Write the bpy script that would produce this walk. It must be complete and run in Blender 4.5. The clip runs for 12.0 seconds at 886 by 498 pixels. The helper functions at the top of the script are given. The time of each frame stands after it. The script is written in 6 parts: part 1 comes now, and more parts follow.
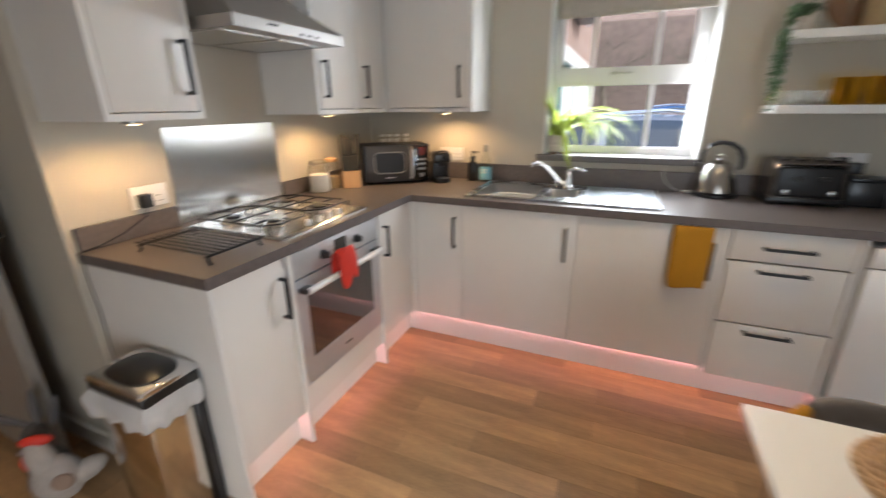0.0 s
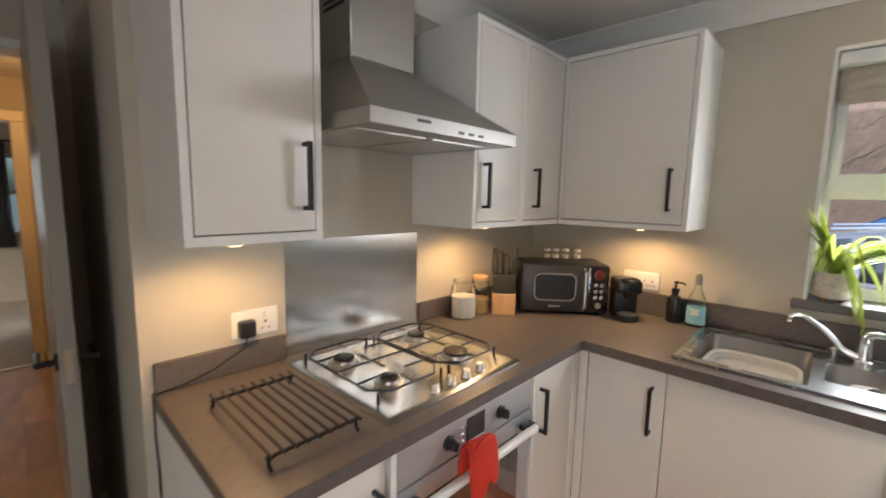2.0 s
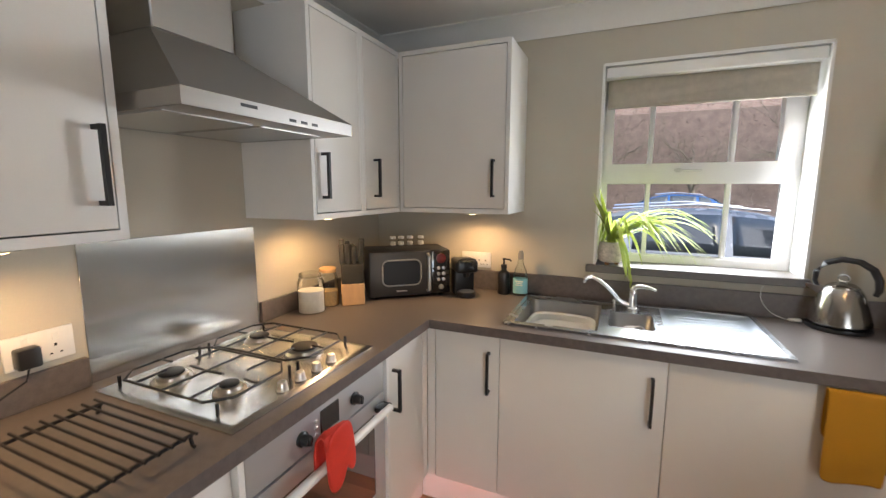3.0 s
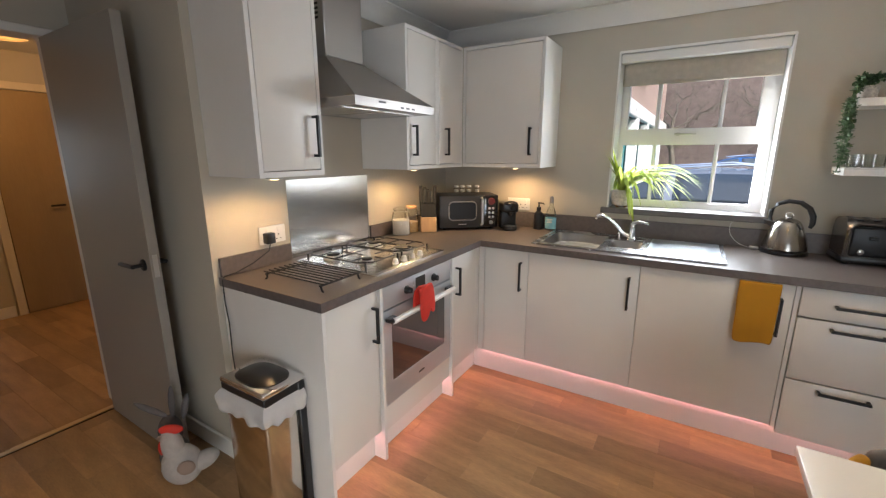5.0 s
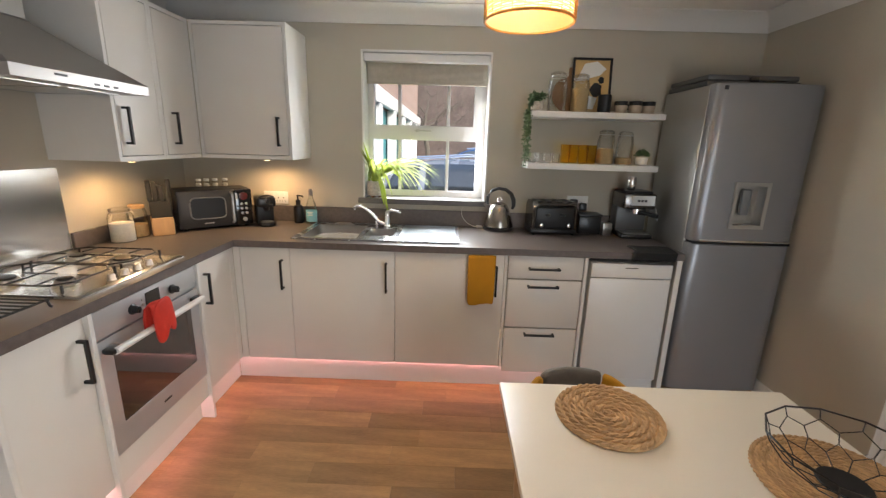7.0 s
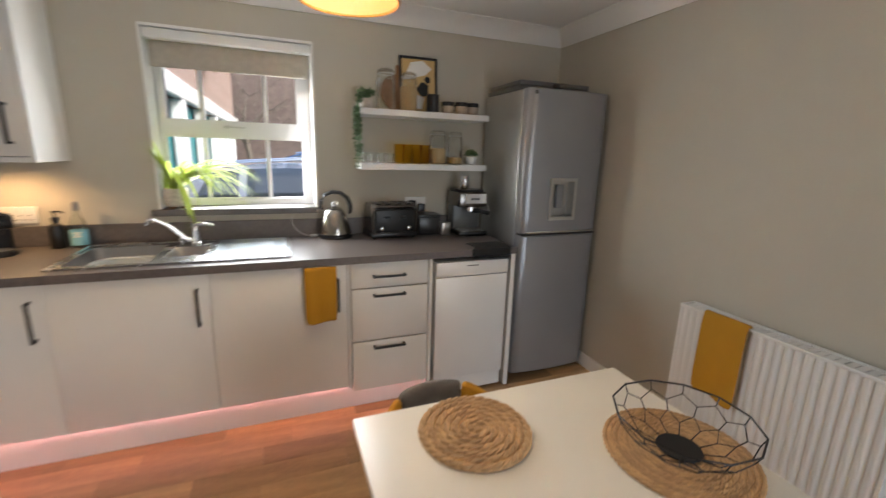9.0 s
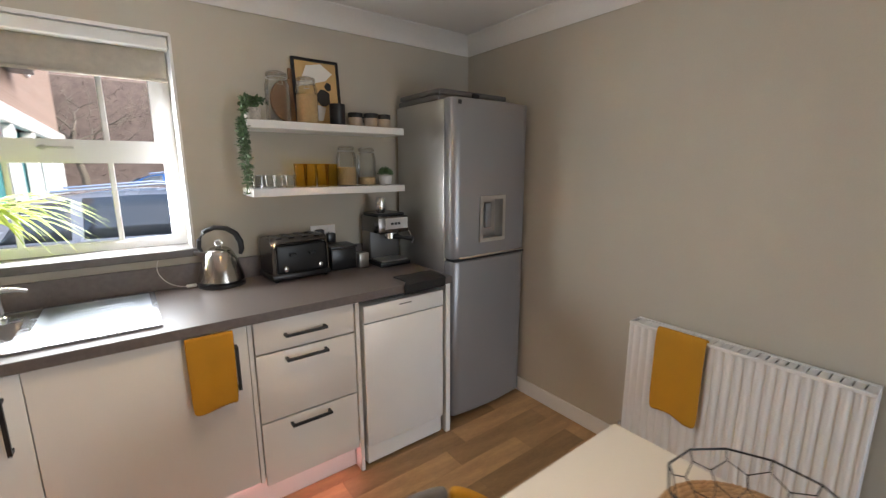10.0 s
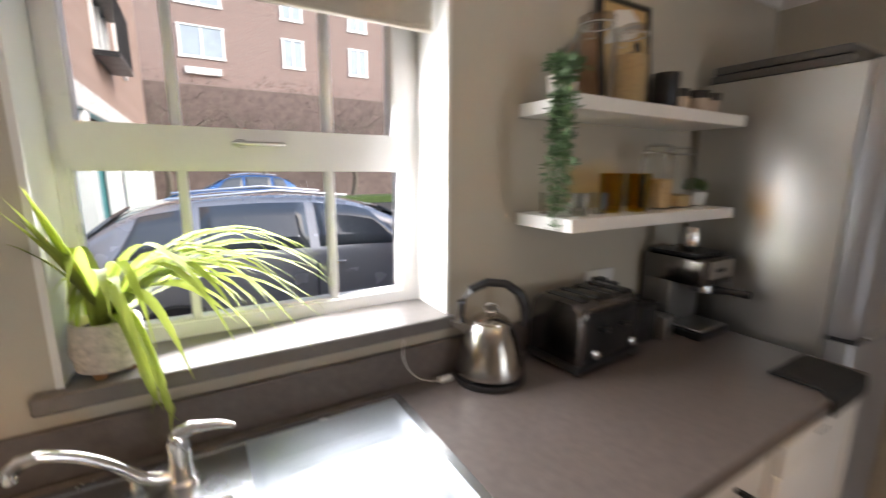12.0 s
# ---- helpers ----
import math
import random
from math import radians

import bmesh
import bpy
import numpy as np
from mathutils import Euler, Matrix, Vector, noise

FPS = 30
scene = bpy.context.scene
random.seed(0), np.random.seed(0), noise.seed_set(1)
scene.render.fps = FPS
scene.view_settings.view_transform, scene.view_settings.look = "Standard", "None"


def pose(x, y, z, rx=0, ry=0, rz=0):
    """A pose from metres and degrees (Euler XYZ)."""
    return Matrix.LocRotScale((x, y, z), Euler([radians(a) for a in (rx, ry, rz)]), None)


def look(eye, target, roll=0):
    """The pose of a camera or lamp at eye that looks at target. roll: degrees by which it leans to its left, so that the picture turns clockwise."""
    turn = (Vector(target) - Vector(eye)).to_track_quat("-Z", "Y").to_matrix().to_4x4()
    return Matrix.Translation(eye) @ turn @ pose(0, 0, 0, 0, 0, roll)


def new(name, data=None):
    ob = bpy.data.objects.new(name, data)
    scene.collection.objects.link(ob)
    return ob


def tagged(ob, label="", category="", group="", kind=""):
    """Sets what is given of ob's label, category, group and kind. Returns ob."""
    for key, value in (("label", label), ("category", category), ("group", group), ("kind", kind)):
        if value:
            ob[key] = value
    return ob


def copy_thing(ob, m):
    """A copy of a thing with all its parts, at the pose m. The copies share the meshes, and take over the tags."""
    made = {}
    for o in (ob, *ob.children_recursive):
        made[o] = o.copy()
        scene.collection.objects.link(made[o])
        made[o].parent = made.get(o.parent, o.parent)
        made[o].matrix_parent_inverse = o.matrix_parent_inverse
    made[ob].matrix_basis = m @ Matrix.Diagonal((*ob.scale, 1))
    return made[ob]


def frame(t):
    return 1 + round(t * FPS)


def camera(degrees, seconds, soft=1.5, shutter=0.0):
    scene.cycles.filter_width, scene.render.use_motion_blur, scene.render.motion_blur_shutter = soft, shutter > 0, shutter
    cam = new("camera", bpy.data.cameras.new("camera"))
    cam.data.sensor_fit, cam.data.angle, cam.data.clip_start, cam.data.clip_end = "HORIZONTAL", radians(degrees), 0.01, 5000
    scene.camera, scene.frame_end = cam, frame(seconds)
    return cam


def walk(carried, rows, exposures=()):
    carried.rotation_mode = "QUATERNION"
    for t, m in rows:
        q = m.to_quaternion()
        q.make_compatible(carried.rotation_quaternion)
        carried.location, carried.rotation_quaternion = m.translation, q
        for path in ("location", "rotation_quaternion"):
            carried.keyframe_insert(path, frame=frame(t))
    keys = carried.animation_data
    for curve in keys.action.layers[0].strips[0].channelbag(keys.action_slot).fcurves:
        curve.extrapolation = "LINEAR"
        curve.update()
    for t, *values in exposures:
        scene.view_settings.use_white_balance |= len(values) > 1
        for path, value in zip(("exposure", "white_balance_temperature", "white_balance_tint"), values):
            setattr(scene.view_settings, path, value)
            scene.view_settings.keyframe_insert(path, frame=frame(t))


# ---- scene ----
cam = camera(93.7, 12.0, 1.3, 0.5)
PATH = [
    (0, (1.731, -2.712, 1.388), (0.985, -0.976, 0.735), -0.6),
    (0.5, (1.537, -2.579, 1.343), (0.373, -1.134, 0.598), -0.4),
    (1, (1.441, -2.336, 1.332), (0.055, -1.142, 0.523), -1.4),
    (1.5, (1.375, -2.217, 1.353), (-0.045, -0.961, 0.717), -0.3),
    (2, (1.336, -2.191, 1.473), (-0.032, -0.754, 1.22), 1.2),
    (2.5, (1.365, -2.152, 1.461), (0.309, -0.465, 1.264), 0.4),
    (2.7, (1.345, -2.156, 1.47), (0.539, -0.343, 1.218), 0.2),
    (4.3, (1.691, -2.754, 1.426), (0.935, -0.945, 1.03), -0.5),
    (4.5, (1.698, -2.841, 1.433), (0.834, -1.086, 1.019), -0.5),
    (5, (1.764, -2.942, 1.447), (0.751, -1.277, 0.995), -0.1),
    (5.5, (1.799, -2.989, 1.455), (0.829, -1.302, 0.991), -0.2),
    (6, (1.859, -2.955, 1.463), (1.253, -1.113, 0.976), 0.5),
    (6.5, (1.912, -2.909, 1.451), (1.688, -0.978, 0.98), 0.3),
    (6.7, (1.898, -2.916, 1.476), (1.774, -0.981, 0.987), 0.9),
    (8.3, (1.794, -2.887, 1.44), (2.078, -0.969, 0.949), 1.7),
    (8.5, (1.799, -2.87, 1.431), (2.196, -0.97, 0.953), 1.7),
    (9, (1.899, -2.731, 1.445), (2.612, -0.917, 0.995), 1.7),
    (9.5, (1.952, -2.506, 1.457), (2.939, -0.81, 1.071), 0.9),
    (10, (1.886, -2.306, 1.471), (3.066, -0.738, 1.086), -0.1),
    (10.5, (1.65, -2.023, 1.462), (2.936, -0.53, 1.117), -0.8),
    (11, (1.663, -1.704, 1.456), (2.978, -0.225, 1.17), -0.8),
    (11.5, (1.586, -1.367, 1.457), (2.828, 0.17, 1.148), -0.1),
    (12, (1.519, -0.983, 1.499), (2.515, 0.711, 1.125), 0.3),
]
walk(cam, [(t, look(eye, target, roll)) for t, eye, target, roll in PATH], [(0.0, 2.03, 6100, 10), (2.0, 1.93, 6350, 10), (5.0, 1.94, 6150, 10), (6.5, 1.96, 6450, 10), (9.0, 2.0, 6400, 10), (10.0, 2.15, 6350, 11), (10.5, 2.17, 6350, 11), (11.0, 2.15, 6700, 12), (12.0, 1.87, 6600, 14)])
# ---- world, sun, lights, exposure ----
world = bpy.data.worlds.new("sky")
scene.world = world
world.use_nodes = True
wn = world.node_tree.nodes
sky = wn.new("ShaderNodeTexSky")
sky.sky_type = "NISHITA"
sky.sun_disc = False
sky.sun_elevation, sky.sun_rotation = radians(35), radians(130)
sky.air_density, sky.dust_density = 1.0, 3.0
world.node_tree.links.new(sky.outputs[0], wn["Background"].inputs[0])
wn["Background"].inputs[1].default_value = 0.125


def lamp(name, kind, place, target, energy, color, **more):
    data = bpy.data.lights.new(name, kind)
    data.energy, data.color = energy, color
    for key, value in more.items():
        if key == "size":
            data.shape, data.size, data.size_y = "RECTANGLE", *value
        elif key == "radius":
            data.shadow_soft_size = value
        elif key == "angle":
            data.angle = value
        elif key == "spread":
            data.spread = radians(value)
        elif key == "spot":
            data.spot_size, data.spot_blend = radians(value), 0.6
    ob = new(name, data)
    ob.matrix_world = look(place, target)
    return ob


lamp("sun", "SUN", (14, -12, 14), (2, 8, 0), 0.5, (0.93, 0.97, 1.0), angle=radians(12))
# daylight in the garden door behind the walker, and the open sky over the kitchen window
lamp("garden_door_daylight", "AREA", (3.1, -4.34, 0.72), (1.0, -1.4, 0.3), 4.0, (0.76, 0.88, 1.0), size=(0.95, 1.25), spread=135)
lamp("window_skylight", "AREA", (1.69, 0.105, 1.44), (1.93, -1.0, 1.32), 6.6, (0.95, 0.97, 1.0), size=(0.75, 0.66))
lamp("pendant_bulb", "POINT", (2.13, -1.27, 2.03), (2.13, -1.27, 0), 10.0, (1.0, 0.7, 0.4), radius=0.04)
for place in ((0.24, -1.80, 1.332), (0.22, -0.76, 1.332), (0.68, -0.2, 1.332)):
    lamp("downlight_bulb", "SPOT", place, (place[0], place[1], 0), 2.3, (1.0, 0.61, 0.28), radius=0.015, spot=166)
lamp("hall_lamp_bulb", "POINT", (-2.3, -1.9, 2.15), (-2.3, -1.9, 0), 4.6, (1.0, 0.54, 0.2), radius=0.06)
lamp("lounge_daylight", "AREA", (-6.1, -2.9, 1.35), (-3, -2.6, 0.8), 1.2, (0.92, 0.96, 1.0), size=(1.6, 1.0))


# ---- materials ----
def surf(name, color, rough=0.5, metal=0.0, var=0.08, scale=6.0, bump=0.05, fine=120.0, stretch=(1, 1, 1), gloss_var=0.1, island=0.0, obj=0.0, alpha_trans=0.0, emit=None, coat=0.0, spec=0.5):
    """A painted, woven, wooden or metal surface: broad tone, fine grain, gloss and relief that vary."""
    m = bpy.data.materials.new(name)
    m.use_nodes = True
    n, l = m.node_tree.nodes, m.node_tree.links
    b = n["Principled BSDF"]
    b.inputs["Metallic"].default_value = metal
    b.inputs["Specular IOR Level"].default_value = spec
    b.inputs["Coat Weight"].default_value = coat
    tc = n.new("ShaderNodeTexCoord")
    mp = n.new("ShaderNodeMapping")
    mp.inputs["Scale"].default_value = stretch
    l.new(tc.outputs["Object"], mp.inputs[0])
    broad = n.new("ShaderNodeTexNoise")
    broad.inputs["Scale"].default_value, broad.inputs["Detail"].default_value = scale, 5
    grain = n.new("ShaderNodeTexNoise")
    grain.inputs["Scale"].default_value, grain.inputs["Detail"].default_value = fine, 3
    l.new(mp.outputs[0], broad.inputs["Vector"])
    l.new(mp.outputs[0], grain.inputs["Vector"])
    both = n.new("ShaderNodeMath")
    both.operation = "MULTIPLY_ADD"
    l.new(grain.outputs["Fac"], both.inputs[0])
    both.inputs[1].default_value = 0.45
    l.new(broad.outputs["Fac"], both.inputs[2])
    ramp = n.new("ShaderNodeMapRange")
    ramp.inputs["From Min"].default_value, ramp.inputs["From Max"].default_value = 0.4, 1.05
    ramp.inputs["To Min"].default_value, ramp.inputs["To Max"].default_value = 1 - var, 1 + var
    l.new(both.outputs[0], ramp.inputs["Value"])
    value = ramp.outputs[0]
    for amount, node, socket in ((island, "ShaderNodeNewGeometry", "Random Per Island"), (obj, "ShaderNodeObjectInfo", "Random")):
        if amount:
            src = n.new(node)
            mr = n.new("ShaderNodeMapRange")
            mr.inputs["To Min"].default_value, mr.inputs["To Max"].default_value = 1 - amount, 1 + amount
            l.new(src.outputs[socket], mr.inputs["Value"])
            mu = n.new("ShaderNodeMath")
            mu.operation = "MULTIPLY"
            l.new(value, mu.inputs[0])
            l.new(mr.outputs[0], mu.inputs[1])
            value = mu.outputs[0]
    tone = n.new("ShaderNodeVectorMath")
    tone.operation = "SCALE"
    tone.inputs[0].default_value = color
    l.new(value, tone.inputs["Scale"])
    l.new(tone.outputs[0], b.inputs["Base Color"])
    gl = n.new("ShaderNodeMapRange")
    gl.inputs["To Min"].default_value, gl.inputs["To Max"].default_value = max(rough - gloss_var, 0.02), min(rough + gloss_var, 1)
    l.new(broad.outputs["Fac"], gl.inputs["Value"])
    l.new(gl.outputs[0], b.inputs["Roughness"])
    if bump:
        bp = n.new("ShaderNodeBump")
        bp.inputs["Strength"].default_value, bp.inputs["Distance"].default_value = bump, 0.004
        l.new(grain.outputs["Fac"], bp.inputs["Height"])
        l.new(bp.outputs[0], b.inputs["Normal"])
    if emit:
        b.inputs["Emission Color"].default_value, b.inputs["Emission Strength"].default_value = (*emit[0], 1), emit[1]
    if alpha_trans:
        out = n["Material Output"]
        tr = n.new("ShaderNodeBsdfTranslucent")
        l.new(tone.outputs[0], tr.inputs[0])
        mx = n.new("ShaderNodeMixShader")
        mx.inputs[0].default_value = alpha_trans
        l.new(b.outputs[0], mx.inputs[1])
        l.new(tr.outputs[0], mx.inputs[2])
        l.new(mx.outputs[0], out.inputs[0])
    return m


def glass(name, tint=(1, 1, 1), rough=0.0, blend=0.12, share=1.0):
    """Thin clear glass: lets light straight through and mirrors more at a slant."""
    m = bpy.data.materials.new(name)
    m.use_nodes = True
    n, l = m.node_tree.nodes, m.node_tree.links
    n.remove(n["Principled BSDF"])
    tr, gl, mx, fr = n.new("ShaderNodeBsdfTransparent"), n.new("ShaderNodeBsdfGlossy"), n.new("ShaderNodeMixShader"), n.new("ShaderNodeLayerWeight")
    tr.inputs[0].default_value = (*tint, 1)
    gl.inputs["Roughness"].default_value = rough
    fr.inputs["Blend"].default_value = blend
    part_of = n.new("ShaderNodeMath")
    part_of.operation = "MULTIPLY"
    part_of.inputs[1].default_value = share
    l.new(fr.outputs["Fresnel"], part_of.inputs[0])
    l.new(part_of.outputs[0], mx.inputs[0])
    l.new(tr.outputs[0], mx.inputs[1])
    l.new(gl.outputs[0], mx.inputs[2])
    l.new(mx.outputs[0], n["Material Output"].inputs[0])
    return m


def brickwork(name, c1, c2, mortar, scale):
    m = surf(name, c1, 0.9)
    n, l = m.node_tree.nodes, m.node_tree.links
    b = n["Principled BSDF"]
    br, tc, mp = n.new("ShaderNodeTexBrick"), n.new("ShaderNodeTexCoord"), n.new("ShaderNodeMapping")
    mp.inputs["Rotation"].default_value = (radians(90), 0, 0)
    l.new(tc.outputs["Object"], mp.inputs[0])
    l.new(mp.outputs[0], br.inputs["Vector"])
    br.inputs["Color1"].default_value, br.inputs["Color2"].default_value, br.inputs["Mortar"].default_value = (*c1, 1), (*c2, 1), (*mortar, 1)
    br.inputs["Scale"].default_value = scale
    br.inputs["Brick Width"].default_value, br.inputs["Row Height"].default_value, br.inputs["Mortar Size"].default_value = 0.225, 0.075, 0.01
    l.new(br.outputs["Color"], b.inputs["Base Color"])
    return m


M_WALL = surf("greige_wall_paint", (0.502, 0.463, 0.386), 0.75, var=0.05, scale=2.5, bump=0.08, fine=180)
M_CEIL = surf("white_ceiling_paint", (0.8, 0.785, 0.75), 0.85, var=0.04, scale=2, bump=0.12, fine=90)
M_TRIM = surf("white_gloss_trim", (0.80, 0.79, 0.76), 0.35, var=0.03, bump=0.02)
M_UNIT = surf("off_white_unit_foil", (0.74, 0.715, 0.675), 0.38, var=0.03, scale=3, bump=0.03, fine=300)
M_CARC = surf("white_carcass_board", (0.76, 0.745, 0.715), 0.45, var=0.03)
M_TOP = surf("grey_brown_laminate", (0.12, 0.102, 0.096), 0.4, var=0.22, scale=45, bump=0.05, fine=260)
M_HOOD = surf("satin_hood_steel", (0.42, 0.405, 0.385), 0.36, 1.0, var=0.02, scale=2, bump=0.004, fine=20, stretch=(1, 1, 20), gloss_var=0.05)
M_STEEL = surf("brushed_steel", (0.60, 0.59, 0.57), 0.3, 1.0, var=0.02, scale=2, bump=0.004, fine=20, stretch=(1, 1, 20), gloss_var=0.05)
M_STEELX = surf("brushed_steel_sheet", (0.60, 0.60, 0.59), 0.33, 1.0, var=0.02, scale=1.2, bump=0.004, fine=10, stretch=(1, 1, 30), gloss_var=0.05)
M_SPLASH = surf("splashback_steel", (0.60, 0.595, 0.57), 0.25, 1.0, var=0.02, scale=1.2, bump=0.004, fine=10, stretch=(1, 1, 30), gloss_var=0.04)
node = M_SPLASH.node_tree.nodes["Principled BSDF"]
node.inputs["Anisotropic"].default_value = 0.9
tangent = M_SPLASH.node_tree.nodes.new("ShaderNodeTangent")
tangent.direction_type, tangent.axis = "RADIAL", "Z"
M_SPLASH.node_tree.links.new(tangent.outputs[0], node.inputs["Tangent"])
M_OVENST = surf("satin_oven_steel", (0.56, 0.575, 0.6), 0.42, 0.65, var=0.03, scale=2, bump=0.004, fine=20, stretch=(1, 1, 20), gloss_var=0.05)
M_SILL = surf("smooth_grey_laminate", (0.15, 0.136, 0.128), 0.42, var=0.12, scale=45, bump=0.01, fine=260, spec=0.5, gloss_var=0.01)
M_SINK = surf("polished_sink_steel", (0.5, 0.52, 0.545), 0.27, 1.0, var=0.05, scale=8, bump=0.008, fine=200, gloss_var=0.03)
M_DRAIN = surf("satin_drainer_steel", (0.36, 0.39, 0.42), 0.4, 1.0, var=0.05, scale=8, bump=0.006, fine=120, gloss_var=0.03)
M_HOBST = surf("satin_hob_steel", (0.58, 0.575, 0.56), 0.26, 1.0, var=0.03, scale=3, bump=0.006, fine=30, stretch=(1, 12, 1), gloss_var=0.03)
# Darker than the deck steel: the bowls' dark reflections are put into the colour.
M_BASIN = surf("satin_basin_steel", (0.45, 0.455, 0.46), 0.32, 1.0, var=0.08, scale=8, bump=0.02, fine=200)
M_CHROME = surf("chrome", (0.8, 0.8, 0.8), 0.08, 1.0, var=0.03, gloss_var=0.03, bump=0)
M_BLACK = surf("black_metal", (0.012, 0.012, 0.013), 0.4, 0.2, var=0.15, bump=0.03)
M_BLKPL = surf("black_plastic", (0.014, 0.014, 0.015), 0.3, var=0.2, bump=0.04, fine=300)
M_BLKGL = surf("black_glass", (0.006, 0.006, 0.007), 0.05, var=0.1, bump=0, gloss_var=0.02, coat=0.5)
M_BLKSAT = surf("satin_black_enamel", (0.01, 0.01, 0.011), 0.4, var=0.1, bump=0.01, spec=0.4)
M_OVENGL = surf("dark_oven_glass", (0.01, 0.009, 0.009), 0.03, var=0.1, bump=0, gloss_var=0.01, coat=1.0, spec=1.0)
M_MIDGREY = surf("mid_grey_plastic", (0.22, 0.22, 0.225), 0.4, var=0.06, bump=0.03)
M_BLKST = surf("smoked_dark_steel", (0.19, 0.175, 0.165), 0.22, 1.0, var=0.06, scale=3, bump=0.01)
M_KET = surf("dark_brushed_kettle_steel", (0.42, 0.395, 0.365), 0.2, 1.0, var=0.05, bump=0.01)
M_GREYPL = surf("dark_grey_plastic", (0.028, 0.028, 0.03), 0.45, var=0.15, bump=0.08, fine=300)
M_CASE = surf("dark_grey_case_shell", (0.12, 0.118, 0.115), 0.4, 0.2, var=0.06, bump=0.02)
# Window light is put into the sides' paler grey; doors facing away are darker.
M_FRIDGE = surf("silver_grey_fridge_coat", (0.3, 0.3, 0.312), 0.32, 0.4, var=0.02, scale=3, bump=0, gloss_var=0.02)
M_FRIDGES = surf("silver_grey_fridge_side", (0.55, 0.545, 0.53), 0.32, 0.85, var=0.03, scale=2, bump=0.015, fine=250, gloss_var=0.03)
M_WHITEPL = surf("white_enamel", (0.76, 0.75, 0.73), 0.3, var=0.02, bump=0, gloss_var=0.03)
M_UPVC = surf("white_window_plastic", (0.75, 0.74, 0.73), 0.3, var=0.03, bump=0.01)
M_PLANK = surf("oak_effect_plank", (0.385, 0.237, 0.112), 0.42, var=0.34, scale=4, bump=0.05, fine=40, stretch=(0.9, 4.5, 1), obj=0.3)
M_HALLFL = surf("hall_oak_plank", (0.37, 0.235, 0.12), 0.42, var=0.3, scale=4, bump=0.06, fine=40, stretch=(0.9, 4.5, 1), island=0.2)
M_UNDER = surf("dark_underlay", (0.06, 0.035, 0.02), 0.9)
M_CARPET = surf("beige_carpet", (0.42, 0.36, 0.29), 0.95, var=0.15, scale=12, bump=0.5, fine=260)
M_TABLE = surf("white_table_top", (0.8, 0.75, 0.66), 0.32, var=0.02, scale=2, bump=0.01)
M_LEG = surf("pale_wood_leg", (0.45, 0.29, 0.16), 0.5, var=0.2, stretch=(1, 1, 0.15), scale=20)
M_MUSTARD = surf("mustard_cotton", (0.50, 0.24, 0.012), 0.9, var=0.07, scale=9, bump=0.5, fine=500)
M_GREYFAB = surf("grey_chair_fabric", (0.16, 0.145, 0.13), 0.9, var=0.2, scale=30, bump=0.4, fine=500)
M_RED = surf("red_silicone_cotton", (0.62, 0.035, 0.02), 0.6, var=0.12, scale=30, bump=0.25, fine=260)
M_STRAW = surf("plaited_water_hyacinth", (0.5, 0.31, 0.15), 0.75, var=0.25, scale=30, bump=0.3, fine=250, island=0.22)
M_RATTAN = surf("woven_rattan", (0.62, 0.36, 0.11), 0.6, var=0.2, scale=40, bump=0.2, island=0.15, alpha_trans=0.45)
M_SHADE = surf("warm_linen_liner", (0.9, 0.72, 0.45), 0.8, var=0.05, bump=0.1, alpha_trans=0.9)
M_BULB = surf("lit_bulb", (1, 0.8, 0.5), 0.5, emit=((1.0, 0.62, 0.25), 4.0), bump=0)
M_SPOTGL = surf("lit_downlight_lens", (1, 0.8, 0.5), 0.5, emit=((1.0, 0.66, 0.3), 4.0), bump=0)
M_LED = surf("pink_led_strip", (1, 0.5, 0.45), 0.5, emit=((1.0, 0.36, 0.36), 3.6), bump=0)
M_WOOD = surf("light_beech", (0.50, 0.31, 0.15), 0.5, var=0.18, scale=10, stretch=(1, 1, 0.2), fine=60)
M_BOARD = surf("acacia_board", (0.24, 0.12, 0.05), 0.5, var=0.3, scale=10, stretch=(1, 1, 0.2), fine=60)
M_GLASS = glass("clear_window_glass", (0.97, 0.985, 0.98), 0.0, 0.1)
M_NETGL = glass("dim_lounge_glass", (0.42, 0.47, 0.47), 0.05, 0.1)
M_JAR = glass("clear_jar_glass", (0.96, 0.965, 0.955), 0.04, 0.3, 0.6)
M_AMBER = glass("amber_tumbler_glass", (0.975, 0.86, 0.48), 0.05, 0.2, 0.4)
M_SUGAR = surf("white_sugar", (0.8, 0.78, 0.74), 0.9, var=0.1, scale=60, bump=0.4)
M_OATS = surf("dry_oats", (0.52, 0.37, 0.19), 0.95, var=0.3, scale=120, bump=0.6, fine=300)
M_LEAF = surf("trailing_plant_leaf", (0.085, 0.145, 0.06), 0.6, var=0.2, scale=40, island=0.4, bump=0.1)
M_SPIDER = surf("spider_plant_leaf", (0.38, 0.45, 0.09), 0.4, var=0.15, scale=20, island=0.25, bump=0.05, alpha_trans=0.5)
M_POT = surf("speckled_stone_pot", (0.55, 0.5, 0.44), 0.8, var=0.3, scale=60, bump=0.3)
M_SOIL = surf("potting_soil", (0.03, 0.02, 0.013), 0.95, var=0.3, scale=60, bump=0.6)
M_LABEL = surf("blue_paper_label", (0.26, 0.55, 0.66), 0.6, var=0.06)
M_PAPER = surf("white_paper", (0.8, 0.78, 0.72), 0.8, var=0.03)
M_PRINT = surf("ochre_print", (0.6, 0.4, 0.17), 0.8, var=0.08)
M_INK = surf("dark_print_ink", (0.02, 0.02, 0.018), 0.8)
M_BLIND = surf("oatmeal_blind_fabric", (0.58, 0.53, 0.45), 0.9, var=0.1, scale=30, bump=0.3, fine=400, alpha_trans=0.25)
